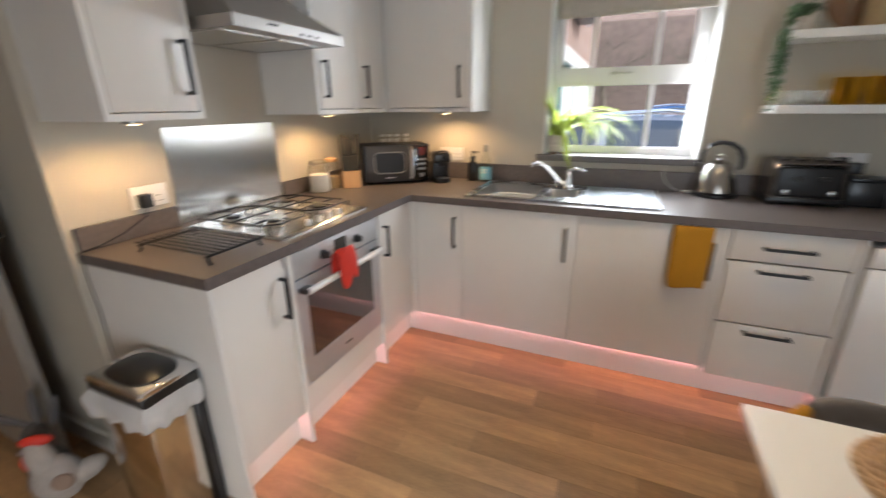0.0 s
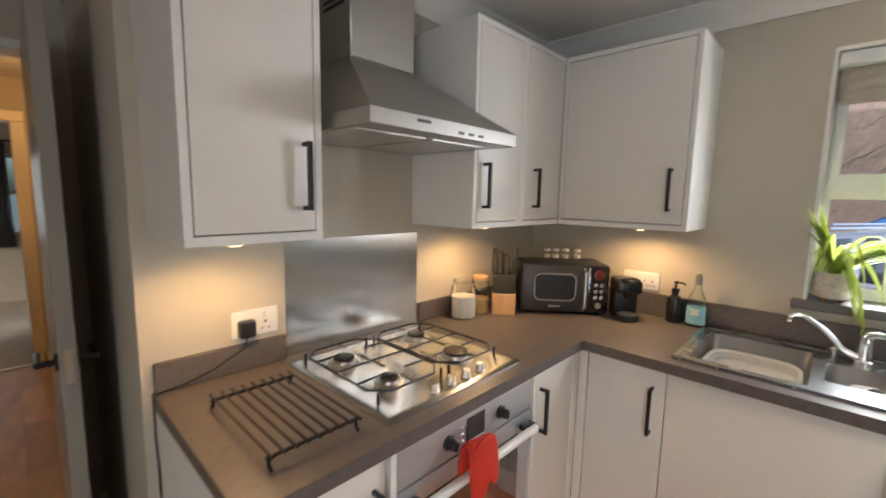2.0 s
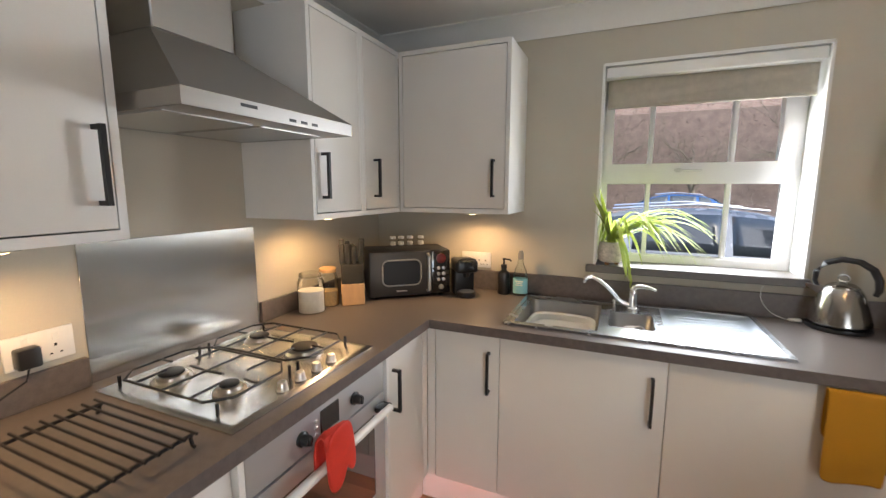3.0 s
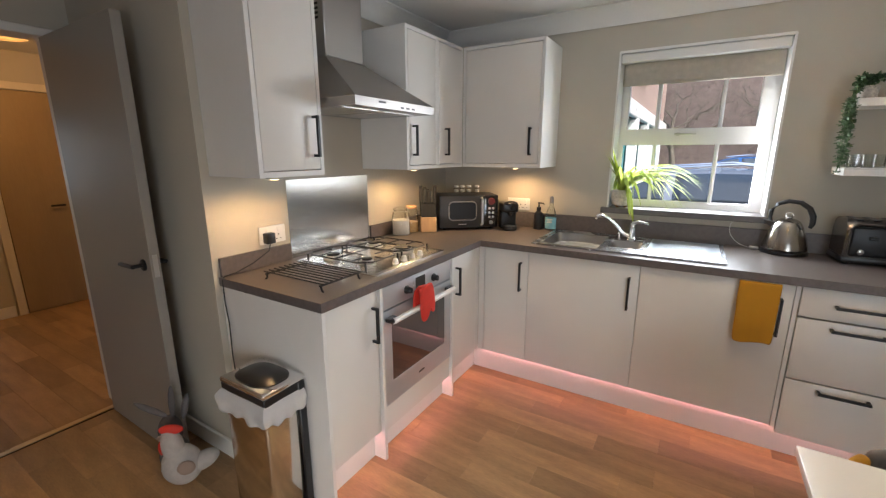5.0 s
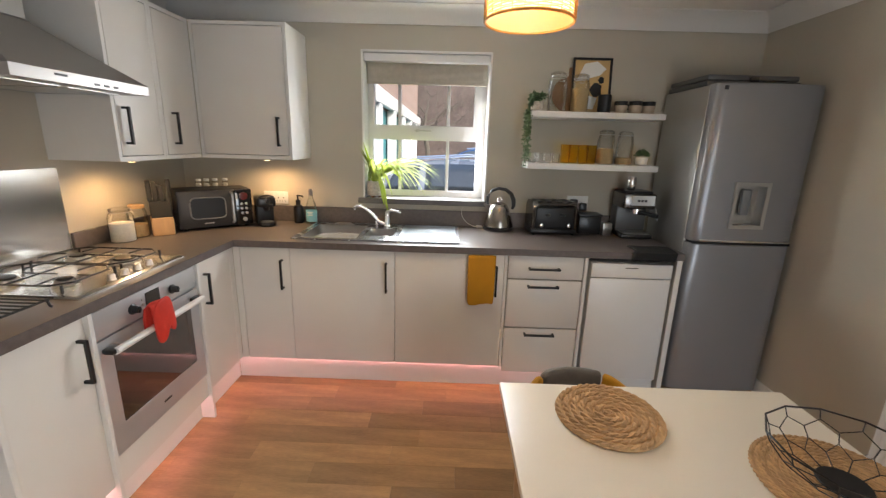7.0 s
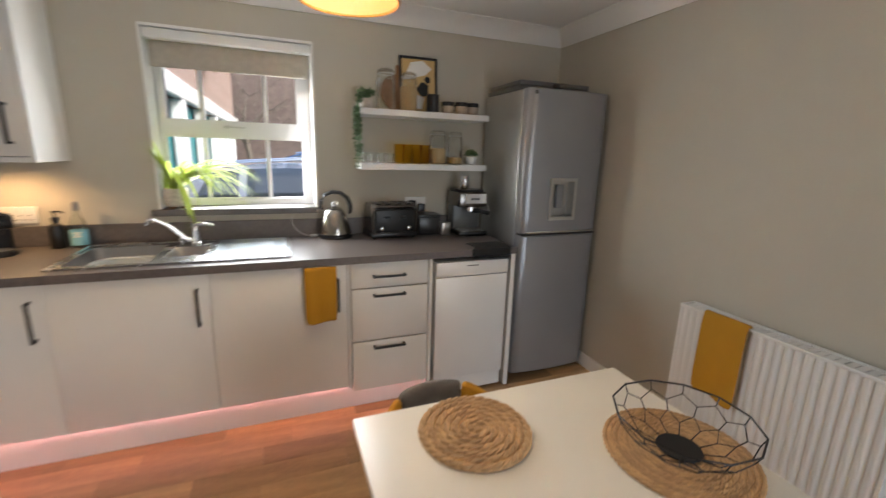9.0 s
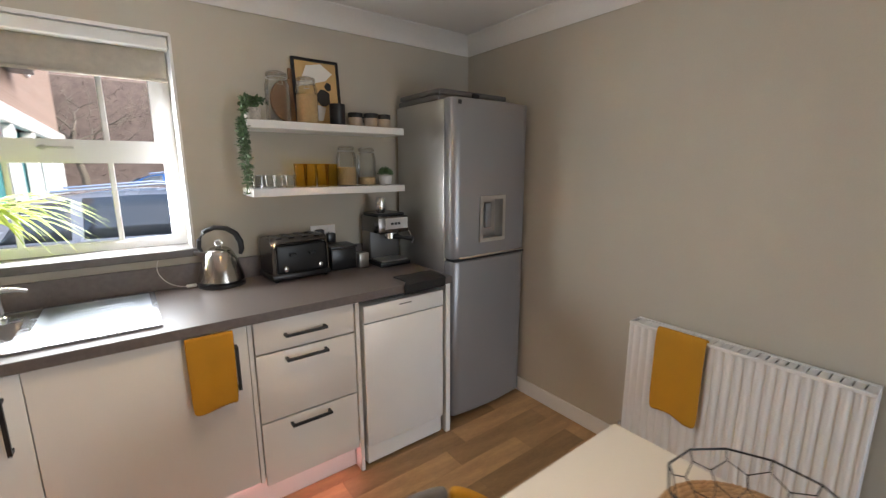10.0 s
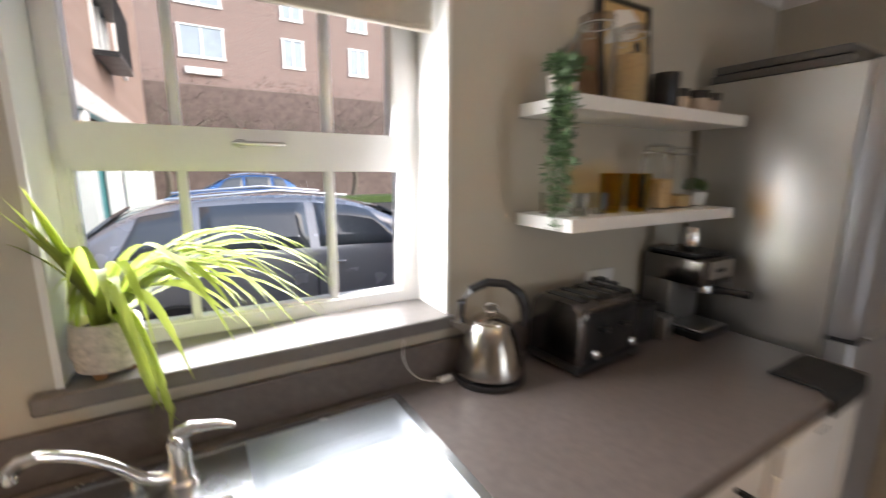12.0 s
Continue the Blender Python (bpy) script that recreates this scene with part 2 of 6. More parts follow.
M_BAG = surf("white_bin_liner", (0.82, 0.82, 0.82), 0.35, var=0.05, bump=0.05, alpha_trans=0.3)
M_DOOR = surf("grey_satin_door", (0.30, 0.28, 0.25), 0.32, var=0.02, scale=2, bump=0.005, gloss_var=0.02)
M_FRAMEW = surf("cream_gloss_frame", (0.72, 0.66, 0.55), 0.35, var=0.03)
M_HALLDR = surf("tan_veneer_door", (0.36, 0.26, 0.14), 0.45, var=0.12, scale=6, stretch=(1, 1, 0.15), fine=80)
M_BRASS = surf("brushed_threshold_bar", (0.7, 0.6, 0.42), 0.3, 1.0, var=0.08)
M_CURTAIN = surf("charcoal_curtain", (0.05, 0.052, 0.055), 0.9, var=0.2, scale=30, bump=0.3)
M_PLUSH = surf("pale_plush", (0.45, 0.42, 0.39), 0.95, var=0.12, scale=40, bump=0.6, fine=400)
M_PLUSHT = surf("tan_felt", (0.3, 0.22, 0.17), 0.9, var=0.1, bump=0.3, fine=300)
M_PLUSHG = surf("grey_plush", (0.12, 0.115, 0.115), 0.95, var=0.2, scale=40, bump=0.6, fine=400)
# Red brick lifted and greyed: the hazy glare of the window is in its colour.
M_BRICK = brickwork("red_stock_brick", (0.27, 0.175, 0.155), (0.22, 0.145, 0.13), (0.33, 0.29, 0.265), 1.0)
M_BRICKO = brickwork("orange_brick", (0.31, 0.2, 0.165), (0.26, 0.165, 0.135), (0.34, 0.29, 0.26), 1.0)
M_TARMAC = surf("wet_tarmac", (0.055, 0.055, 0.058), 0.6, var=0.25, scale=3, bump=0.4, fine=90)
M_GRASS = surf("verge_grass", (0.06, 0.10, 0.025), 0.95, var=0.4, scale=3, bump=0.6, fine=60)
# Shrub brown lightened for the same glare through the panes.
M_HEDGE = surf("brown_winter_shrub", (0.14, 0.105, 0.095), 0.95, var=0.3, scale=3, bump=0.3, fine=30, island=0.2)
M_TEAL = surf("teal_garage_paint", (0.03, 0.22, 0.24), 0.5, var=0.08)
M_ROOF = surf("slate_roof", (0.06, 0.06, 0.065), 0.8, var=0.2, scale=8)
M_CARGREY = surf("silver_grey_car_paint", (0.38, 0.38, 0.395), 0.25, 0.4, var=0.03, bump=0, coat=1.0)
M_CARBLUE = surf("blue_car_paint", (0.04, 0.13, 0.34), 0.22, 0.5, var=0.03, bump=0, coat=1.0)
M_CARGL = surf("tinted_car_glass", (0.07, 0.08, 0.09), 0.06, var=0.05, bump=0, coat=1.0)
M_FARGL = surf("pale_curtained_glass", (0.34, 0.4, 0.45), 0.15, var=0.15, scale=2, bump=0, coat=0.5)
M_TYRE = surf("black_rubber", (0.02, 0.02, 0.02), 0.8, var=0.1)
M_BARK = surf("grey_bark", (0.13, 0.11, 0.09), 0.9, var=0.3, scale=15, bump=0.5)


# ---- building helpers ----
def box(bm, x0, x1, y0, y1, z0, z1, bev=0.0, seg=1, turn=None):
    vs = [bm.verts.new((x, y, z)) for x in (x0, x1) for y in (y0, y1) for z in (z0, z1)]
    fs = [bm.faces.new([vs[i] for i in q]) for q in ((0, 1, 3, 2), (4, 6, 7, 5), (0, 4, 5, 1), (2, 3, 7, 6), (0, 2, 6, 4), (1, 5, 7, 3))]
    if turn is not None:
        bmesh.ops.transform(bm, matrix=turn, verts=vs)
    if bev:
        bmesh.ops.bevel(bm, geom=list({e for f in fs for e in f.edges}), offset=bev, segments=seg, affect="EDGES", profile=0.5)
    return bm


def ring_faces(bm, rings, closed=True):
    for a, b in zip(rings, rings[1:]):
        k = len(a)
        for i in range(k if closed else k - 1):
            j = (i + 1) % k
            bm.faces.new((a[i], a[j], b[j], b[i]))


def lathe(bm, profile, seg=24, x=0.0, y=0.0, cap=True, sx=1.0, sy=1.0, power=2.0):
    """Turns (radius, height) pairs round an upright axis. power over 2 squares the round."""
    rings = []
    for r, z in profile:
        row = []
        for i in range(seg):
            a = 2 * math.pi * (i + 0.5) / seg
            c, s = math.cos(a), math.sin(a)
            k = (abs(c) ** power + abs(s) ** power) ** (-1 / power)
            row.append(bm.verts.new((x + r * sx * c * k, y + r * sy * s * k, z)))
        rings.append(row)
    ring_faces(bm, rings)
    if cap:
        bm.faces.new(list(reversed(rings[0])))
        bm.faces.new(rings[-1])
    return bm


def tube(bm, pts, r, seg=8, closed=False, radii=None):
    """A round rod along a line of points."""
    pts = [Vector(p) for p in pts]
    rings, k = [], len(pts)
    for i, p in enumerate(pts):
        a, b = pts[(i - 1) % k if closed else max(i - 1, 0)], pts[(i + 1) % k if closed else min(i + 1, k - 1)]
        t = (b - a).normalized()
        u = t.cross(Vector((0, 0, 1)) if abs(t.z) < 0.9 else Vector((1, 0, 0))).normalized()
        v = t.cross(u)
        rr = radii[i] if radii else r
        rings.append([bm.verts.new(p + rr * (math.cos(2 * math.pi * j / seg) * u + math.sin(2 * math.pi * j / seg) * v)) for j in range(seg)])
    if closed:
        ring_faces(bm, rings + [rings[0]])
    else:
        ring_faces(bm, rings)
        bm.faces.new(list(reversed(rings[0])))
        bm.faces.new(rings[-1])
    return bm


def arc(p0, p1, p2, k=10):
    """Points on a smooth bow from p0 over p1's pull to p2."""
    p0, p1, p2 = Vector(p0), Vector(p1), Vector(p2)
    return [(1 - t) ** 2 * p0 + 2 * t * (1 - t) * p1 + t * t * p2 for t in (i / k for i in range(k + 1))]


def B():
    return bmesh.new()


def rim_of(axis, d0, d1, outer, inner):
    """One flat frame round an opening, d0 to d1 thick along the axis; outer and inner: along the wall, then up."""
    bm = B()
    rings = []
    for d, (a0, a1, b0, b1) in ((d0, outer), (d1, outer), (d1, inner), (d0, inner)):
        rings.append([bm.verts.new({"x": (d, a, b), "y": (a, d, b), "z": (a, b, d)}[axis]) for a, b in ((a0, b0), (a1, b0), (a1, b1), (a0, b1))])
    ring_faces(bm, rings + [rings[0]])
    return bm


def bx(*a, **k):
    return box(B(), *a, **k)


def mesh_of(name, bm, mats, smooth=True):
    bmesh.ops.recalc_face_normals(bm, faces=bm.faces)
    me = bpy.data.meshes.new(name)
    bm.to_mesh(me)
    bm.free()
    for m in mats if isinstance(mats, (list, tuple)) else [mats]:
        me.materials.append(m)
    if smooth:
        me.polygons.foreach_set("use_smooth", [True] * len(me.polygons))
        me.set_sharp_from_angle(angle=radians(38))
    return me


def thing(name, label, category, place=(0, 0, 0), rz=0.0, group="", kind=""):
    ob = tagged(new(name), label, category, group, kind)
    ob.empty_display_size = 0.05
    ob.location, ob.rotation_euler = place, (0, 0, radians(rz))
    return ob


def part(name, bm, material, parent, label="", world=True):
    """One mesh under a thing or a part. world: its coordinates are the room's, not the thing's own."""
    me = mesh_of(name, bm, material)
    if world:
        up, shift = parent, Vector()
        while up:
            shift, up = shift + up.location, up.parent
        me.transform(Matrix.Translation(-shift))
    ob = new(name, me)
    ob.parent = parent
    return tagged(ob, label)


def solid(name, bm, material, label="", category="", kind="", group=""):
    return tagged(new(name, mesh_of(name, bm, material)), label, category, group, kind)


def structure(name, bm, material, label=""):
    return solid(name, bm, material, label, "", "structure")


# ---- the shell of the kitchen ----
XE, YS, CEIL = 3.84, -4.4, 2.31
WX0, WX1, WZ0, WZ1 = 1.262, 2.112, 1.055, 2.048
bm = bx(-0.14, WX0, 0, 0.3, -0.3, 2.6)
box(bm, WX1, XE + 0.14, 0, 0.3, -0.3, 2.6)
box(bm, WX0, WX1, 0, 0.3, -0.3, WZ0)
box(bm, WX0, WX1, 0, 0.3, WZ1, 2.6)
structure("wall_north", bm, M_WALL, "greige painted plaster wall with the kitchen window")
structure("wall_east", bx(XE, XE + 0.14, YS, 0, -0.3, 2.6), M_WALL, "plain greige painted plaster wall")
structure("wall_west", bx(-0.14, 0, -1.975, 0, -0.3, 2.6), M_WALL, "greige painted plaster wall behind the hob")
structure("wall_return", bx(-1.0, -0.14, -1.975, -1.86, -0.3, 2.6), M_WALL, "greige wall beside the open door")
bm = bx(-1.12, -1.0, -2.05, -1.86, -0.3, 2.6)
box(bm, -1.12, -1.0, -3.1, -2.9, -0.3, 2.6)
box(bm, -1.12, -1.0, -2.9, -2.05, 2.0, 2.6)
box(bm, -1.0, -0.14, -3.1, -3.0, -0.3, 2.6)
box(bm, -0.14, 0.0, YS, -3.0, -0.3, 2.6)
structure("wall_hallway", bm, M_WALL, "greige wall with the doorway to the hall")
bm = bx(3.6, XE + 0.14, YS - 0.14, YS, -0.3, 2.6)
box(bm, -0.14, 2.6, YS - 0.14, YS, -0.3, 2.6)
box(bm, 2.6, 3.6, YS - 0.14, YS, 2.12, 2.6)
structure("wall_south", bm, M_WALL, "plain greige wall with a garden door opening")
structure("ceiling", bx(-1.12, XE + 0.14, YS - 0.14, 0.3, CEIL, CEIL + 0.1), M_CEIL, "white painted ceiling")


def cove(bm, a, b, inward):
    """A hollow-curved ceiling moulding between two corners on the wall."""
    a, b, n = Vector(a), Vector(b), Vector(inward)
    prof = [(0.0, -0.105), (0.006, -0.105), (0.008, -0.096), (0.022, -0.062), (0.05, -0.026), (0.085, -0.01), (0.092, -0.008), (0.092, 0.0)]
    rows = [[bm.verts.new(p + n * d + Vector((0, 0, CEIL - 0.001 + h))) for d, h in prof] for p in (a, b)]
    ring_faces(bm, rows, closed=False)


bm = B()
cove(bm, (0, -0.002, 0), (XE, -0.002, 0), (0, -1, 0))
cove(bm, (XE - 0.002, 0, 0), (XE - 0.002, YS, 0), (-1, 0, 0))
cove(bm, (0.002, 0, 0), (0.002, -1.975, 0), (1, 0, 0))
cove(bm, (0, -1.977, 0), (-1.0, -1.977, 0), (0, -1, 0))
structure("trim_cove", bm, M_CEIL, "white curved plaster ceiling cove")
bm = bx(XE - 0.016, XE - 0.001, YS, -0.002, 0.001, 0.095, 0.004)
box(bm, -0.98, 0.016, -1.991, -1.976, 0.001, 0.095, 0.004)
structure("baseboard", bm, M_TRIM, "white painted skirting board")

# ---- window ----
win = thing("window_1", "white plastic sash-style window with glazing bars", "window", (1.687, 0.17, 1.092), kind="structure")
bm = bx(WX0 - 0.004, WX0 + 0.008, -0.004, 0.3, 1.09, WZ1)
box(bm, WX1 - 0.008, WX1 + 0.004, -0.004, 0.3, 1.09, WZ1)
box(bm, WX0, WX1, -0.004, 0.3, WZ1 - 0.008, WZ1 + 0.006)
part("reveal_lining", bm, M_TRIM, win)
part("window_frame", rim_of("y", 0.165, 0.235, (1.2705, 2.1035, 1.0925, 2.039), (1.291, 2.05, 1.128, 1.985)), M_UPVC, win)
part("upper_sash", rim_of("y", 0.15, 0.21, (1.285, 2.058, 1.5, 1.99), (1.315, 2.018, 1.594, 1.95)), M_UPVC, win)
part("lower_bead", rim_of("y", 0.172, 0.2, (1.29, 2.051, 1.127, 1.501), (1.298, 2.043, 1.135, 1.493)), M_UPVC, win)
for x in (1.492, 1.838):
    part("glazing_bar", bx(x - 0.011, x + 0.011, 0.172, 0.2, 1.128, 1.5, 0.004), M_UPVC, win)
    part("glazing_bar", bx(x - 0.011, x + 0.011, 0.162, 0.2, 1.594, 1.95, 0.004), M_UPVC, win)
for z0, z1, y in ((1.126, 1.502, 0.186), (1.592, 1.955, 0.182)):
    for x0, x1 in ((1.29, 1.482), (1.502, 1.828), (1.848, 2.05)):
        ob = part("pane", bx(x0, x1, y, y + 0.004, z0, z1), M_GLASS, win, "clear glass")
        ob.visible_shadow = False
bm = bx(1.6, 1.72, 0.136, 0.15, 1.554, 1.564, 0.003)
box(bm, 1.61, 1.63, 0.14, 0.152, 1.549, 1.569, 0.003)
part("window_handle", bm, M_STEEL, win, "slim steel handle")
structure("window_sill", bx(1.225, 2.122, -0.03, 0.166, 1.055, 1.092, 0.004), M_SILL, "grey laminate window sill")
blind = thing("roller_blind", "oatmeal fabric blind rolled almost up in the window", "blind", (1.687, 0.05, 2.04))
part("headrail", bx(1.272, 2.102, 0.008, 0.075, 1.985, 2.038, 0.006), M_TRIM, blind, "white box headrail")
bm = B()
rows = []
for i in range(13):
    z = 1.986 - i * 0.0105
    row = []
    for j in range(25):
        x = 1.285 + j * (0.805 / 24)
        row.append(bm.verts.new((x, 0.052 + 0.004 * math.sin(i * 1.3 + j * 0.4) * (i / 12), z)))
    rows.append(row)
ring_faces(bm, rows, closed=False)
ob = part("fabric", bm, M_BLIND, blind)
ob.modifiers.new("thick", "SOLIDIFY").thickness = 0.003
part("bottom_bar", bx(1.285, 2.09, 0.046, 0.06, 1.852, 1.864, 0.003), M_BLIND, blind)

# ---- hall and lounge seen through the door ----
structure("floor_hall", bx(-3.42, -1.01, -4.0, -0.6, -0.06, -0.006), M_UNDER)
bm = bx(-3.5, -3.42, -1.93, -1.06 + 0.5, -0.1, 2.5)
box(bm, -3.5, -3.42, -2.07, -1.93, -0.1, 2.5)
box(bm, -3.5, -3.42, -2.9, -2.07, 2.0, 2.5)
box(bm, -3.5, -3.42, -4.0, -2.9, -0.1, 2.5)
box(bm, -3.42, -1.12, -0.6, -0.5, -0.1, 2.5)
box(bm, -3.42, -1.12, -4.1, -4.0, -0.1, 2.5)
box(bm, -1.14, -1.121, -4.0, -2.92, -0.1, 2.5)
box(bm, -1.14, -1.121, -1.86, -0.5, -0.1, 2.5)
structure("wall_hall", bm, M_WALL, "greige hall walls with a doorway to the lounge")
structure("ceiling_hall", bx(-3.5, -1.12, -4.1, -0.5, 2.31, 2.4), M_CEIL)
bm = bx(-3.41, -3.395, -2.07, -1.92, 0, 0.1, 0.003)
structure("baseboard_hall", bm, M_TRIM)
bm = B()
for y0, y1, z0, z1 in ((-2.13, -2.045, 0, 1.98), (-2.925, -2.84, 0, 1.98), (-2.925, -2.045, 1.98, 2.06)):
    box(bm, -3.53, -3.395, y0, y1, z0, z1, 0.006)
structure("door_frame_lounge", bm, M_FRAMEW, "cream gloss door frame to the lounge")
hd = thing("door_2", "closed flush tan veneered hall door", "door", (-3.4, -1.5, 0), kind="structure")
part("leaf", bx(-3.418, -3.4, -1.84, -1.08, 0.005, 1.98, 0.003), M_HALLDR, hd)
bm = B()
for y0, y1, z0, z1 in ((-1.91, -1.845, 0, 1.985), (-1.075, -1.01, 0, 1.985), (-1.91, -1.01, 1.985, 2.05)):
    box(bm, -3.42, -3.385, y0, y1, z0, z1, 0.005)
part("door_frame", bm, M_FRAMEW, hd)
bm = tube(B(), [(-3.36, -1.44, 0.97), (-3.36, -1.54, 0.97)], 0.009)
tube(bm, [(-3.4, -1.44, 0.97), (-3.36, -1.44, 0.97)], 0.01)
part("door_handle", bm, M_BLACK, hd, "black lever handle")
structure("floor_lounge", bx(-6.3, -3.42, -5.2, -0.4, -0.06, 0.004), M_CARPET, "beige lounge carpet")
bm = bx(-6.45, -6.3, -5.2, -3.75, -0.1, 2.5)
box(bm, -6.45, -6.3, -1.95, -0.4, -0.1, 2.5)
box(bm, -6.45, -6.3, -3.75, -1.95, -0.1, 0.84)
box(bm, -6.45, -6.3, -3.75, -1.95, 1.9, 2.5)
box(bm, -6.3, -3.5, -0.4, -0.3, -0.1, 2.5)
box(bm, -6.3, -3.5, -5.3, -5.2, -0.1, 2.5)
structure("wall_lounge", bm, M_WALL, "pale grey lounge walls with a wide window")
structure("ceiling_lounge", bx(-6.45, -3.5, -5.3, -0.3, 2.31, 2.4), M_CEIL)
w2 = thing("window_2", "white lounge window over the radiator", "window", (-6.35, -2.85, 0.84), kind="structure")
part("window_frame", rim_of("x", -6.42, -6.36, (-3.749, -1.951, 0.841, 1.899), (-3.69, -2.01, 0.9, 1.84)), M_UPVC, w2)
part("mullion", bx(-6.415, -6.365, -2.9, -2.84, 0.9, 1.84), M_UPVC, w2)
part("transom", bx(-6.412, -6.368, -3.69, -2.01, 1.38, 1.42), M_UPVC, w2)
ob = part("pane", bx(-6.395, -6.39, -3.7, -2.0, 0.88, 1.86), M_NETGL, w2)
ob.visible_shadow = False
curt = thing("curtain", "charcoal grey curtain hanging beside the lounge window", "curtain", (-6.2, -2.3, 0.72))
bm = B()
rows = [[bm.verts.new((-6.2 + 0.03 * math.sin(j * 1.7), -2.46 + j * 0.0125 + (0.02 if z < 1 else 0), z)) for j in range(25)] for z in (2.02, 1.6, 1.1, 0.72)]
ring_faces(bm, rows, closed=False)
ob = part("drape", bm, M_CURTAIN, curt)
ob.modifiers.new("thick", "SOLIDIFY").thickness = 0.008
part("rail", tube(B(), [(-6.2, -3.9, 2.04), (-6.2, -1.8, 2.04)], 0.012), M_BLACK, curt)


def radiator(name, label, length, height, depth, place, rz):
    """A pressed-steel panel radiator; its length runs along its own y, its face looks along -x."""
    rad = thing(name, label, "radiator", place, rz)
    bm = B()
    k = int(length / 0.034)
    step = length / k
    pts = [(0.0, 0.0)]
    for i in range(k):
        y = i * step
        pts += [(0.0, y + step * 0.26), (0.008, y + step * 0.42), (0.008, y + step * 0.58), (0.0, y + step * 0.74), (0.0, y + step)]
    lo = [bm.verts.new((x, y, 0.03)) for x, y in pts]
    lo2 = [bm.verts.new((0.004, y, 0.008)) for x, y in pts]
    hi = [bm.verts.new((x, y, height - 0.03)) for x, y in pts]
    hi2 = [bm.verts.new((0.004, y, height - 0.012)) for x, y in pts]
    ring_faces(bm, [lo2, lo, hi, hi2], closed=False)
    part("front_panel", bm, M_WHITEPL, rad, world=False)
    part("back_panel", bx(depth - 0.025, depth - 0.012, 0.005, length - 0.005, 0.01, height - 0.012), M_WHITEPL, rad, world=False)
    for y in (0.0, length - 0.006):
        part("side_panel", bx(-0.002, depth - 0.012, y, y + 0.006, 0.015, height, 0.002), M_WHITEPL, rad, world=False)
    bm = B()
    for i in range(int(length / 0.03)):
        box(bm, 0.012, depth - 0.026, 0.006 + i * 0.03, 0.031 + i * 0.03, height - 0.01, height - 0.004)
    box(bm, -0.004, 0.01, 0, length, height - 0.014, height, 0.002)
    box(bm, depth - 0.028, depth - 0.012, 0, length, height - 0.014, height, 0.002)
    part("top_grille", bm, M_WHITEPL, rad, world=False)
    for y in (-0.02, length + 0.02):
        bm = tube(B(), [(0.04, y, -0.1), (0.04, y, 0.05)], 0.0075)
        lathe(bm, [(0.016, 0.02), (0.018, 0.03), (0.018, 0.075), (0.012, 0.085)], 12, 0.04, y)
        tube(bm, [(0.04, y, 0.04), (0.04, y + (0.03 if y < 0 else -0.03), 0.04)], 0.009)
        part("valve", bm, M_CHROME, rad, "chrome radiator valve", world=False)
    return rad


radiator("radiator", "white ribbed panel radiator under the lounge window", 1.4, 0.36, 0.09, (-6.21, -2.4, 0.19), 180)
stool = thing("side_table", "white wooden side table in the hall", "table", (-1.62, -2.98, 0))
part("tabletop", bx(-1.98, -1.3, -3.16, -2.815, 0.40, 0.43, 0.005), M_TRIM, stool)
part("apron", bx(-1.95, -1.33, -3.13, -2.85, 0.33, 0.40), M_TRIM, stool)
for x, y in ((-1.95, -2.86), (-1.34, -2.86), (-1.95, -3.13), (-1.34, -3.13)):
    part("leg", bx(x - 0.025, x + 0.025, y - 0.025, y + 0.025, 0, 0.33, 0.004), M_TRIM, stool)

# ---- kitchen door, standing open ----
DL, DH = 0.762, 1.98
door = thing("door_1", "grey satin flush door standing open beside the wall", "door", (-0.967, -2.072, 0), -0.8, kind="structure")
part("leaf", bx(0.0, DL, -0.04, 0.0, 0.006, DH, 0.002), M_DOOR, door, world=False)
for side in (-1, 1):
    y = -0.04 if side < 0 else 0.0
    bm = lathe(B(), [(0.026, 0), (0.026, 0.006), (0.022, 0.009)], 20)
    bmesh.ops.transform(bm, matrix=pose(DL - 0.062, y, 0.97, 90 if side < 0 else -90), verts=bm.verts)
    tube(bm, [(DL - 0.062, y, 0.97), (DL - 0.062, y + side * 0.045, 0.97)], 0.009)
    tube(bm, [(DL - 0.055, y + side * 0.045, 0.97), (DL - 0.17, y + side * 0.045, 0.968), (DL - 0.185, y + side * 0.043, 0.966)], 0.0095)
    part("door_handle", bm, M_BLACK, door, "matt black lever handle", world=False)
part("latch_plate", bx(DL - 0.001, DL + 0.0015, -0.03, -0.01, 0.92, 1.02), M_STEEL, door, world=False)
bm = B()
for y0, y1, z0, z1 in ((-2.072, -2.04, 0, 1.99), (-2.91, -2.878, 0, 1.99), (-2.91, -2.04, 1.99, 2.03)):
    box(bm, -1.14, -0.99, y0, y1, z0, z1, 0.004)
structure("door_frame_kitchen", bm, M_TRIM, "white painted door frame")
structure("trim_threshold", bx(-1.03, -0.99, -2.88, -2.07, 0.0005, 0.007, 0.003), M_BRASS, "brushed metal threshold bar")
structure("trim_threshold_lounge", bx(-3.44, -3.4, -2.84, -2.13, 0.0005, 0.009, 0.003), M_BRASS, "brushed metal threshold bar")
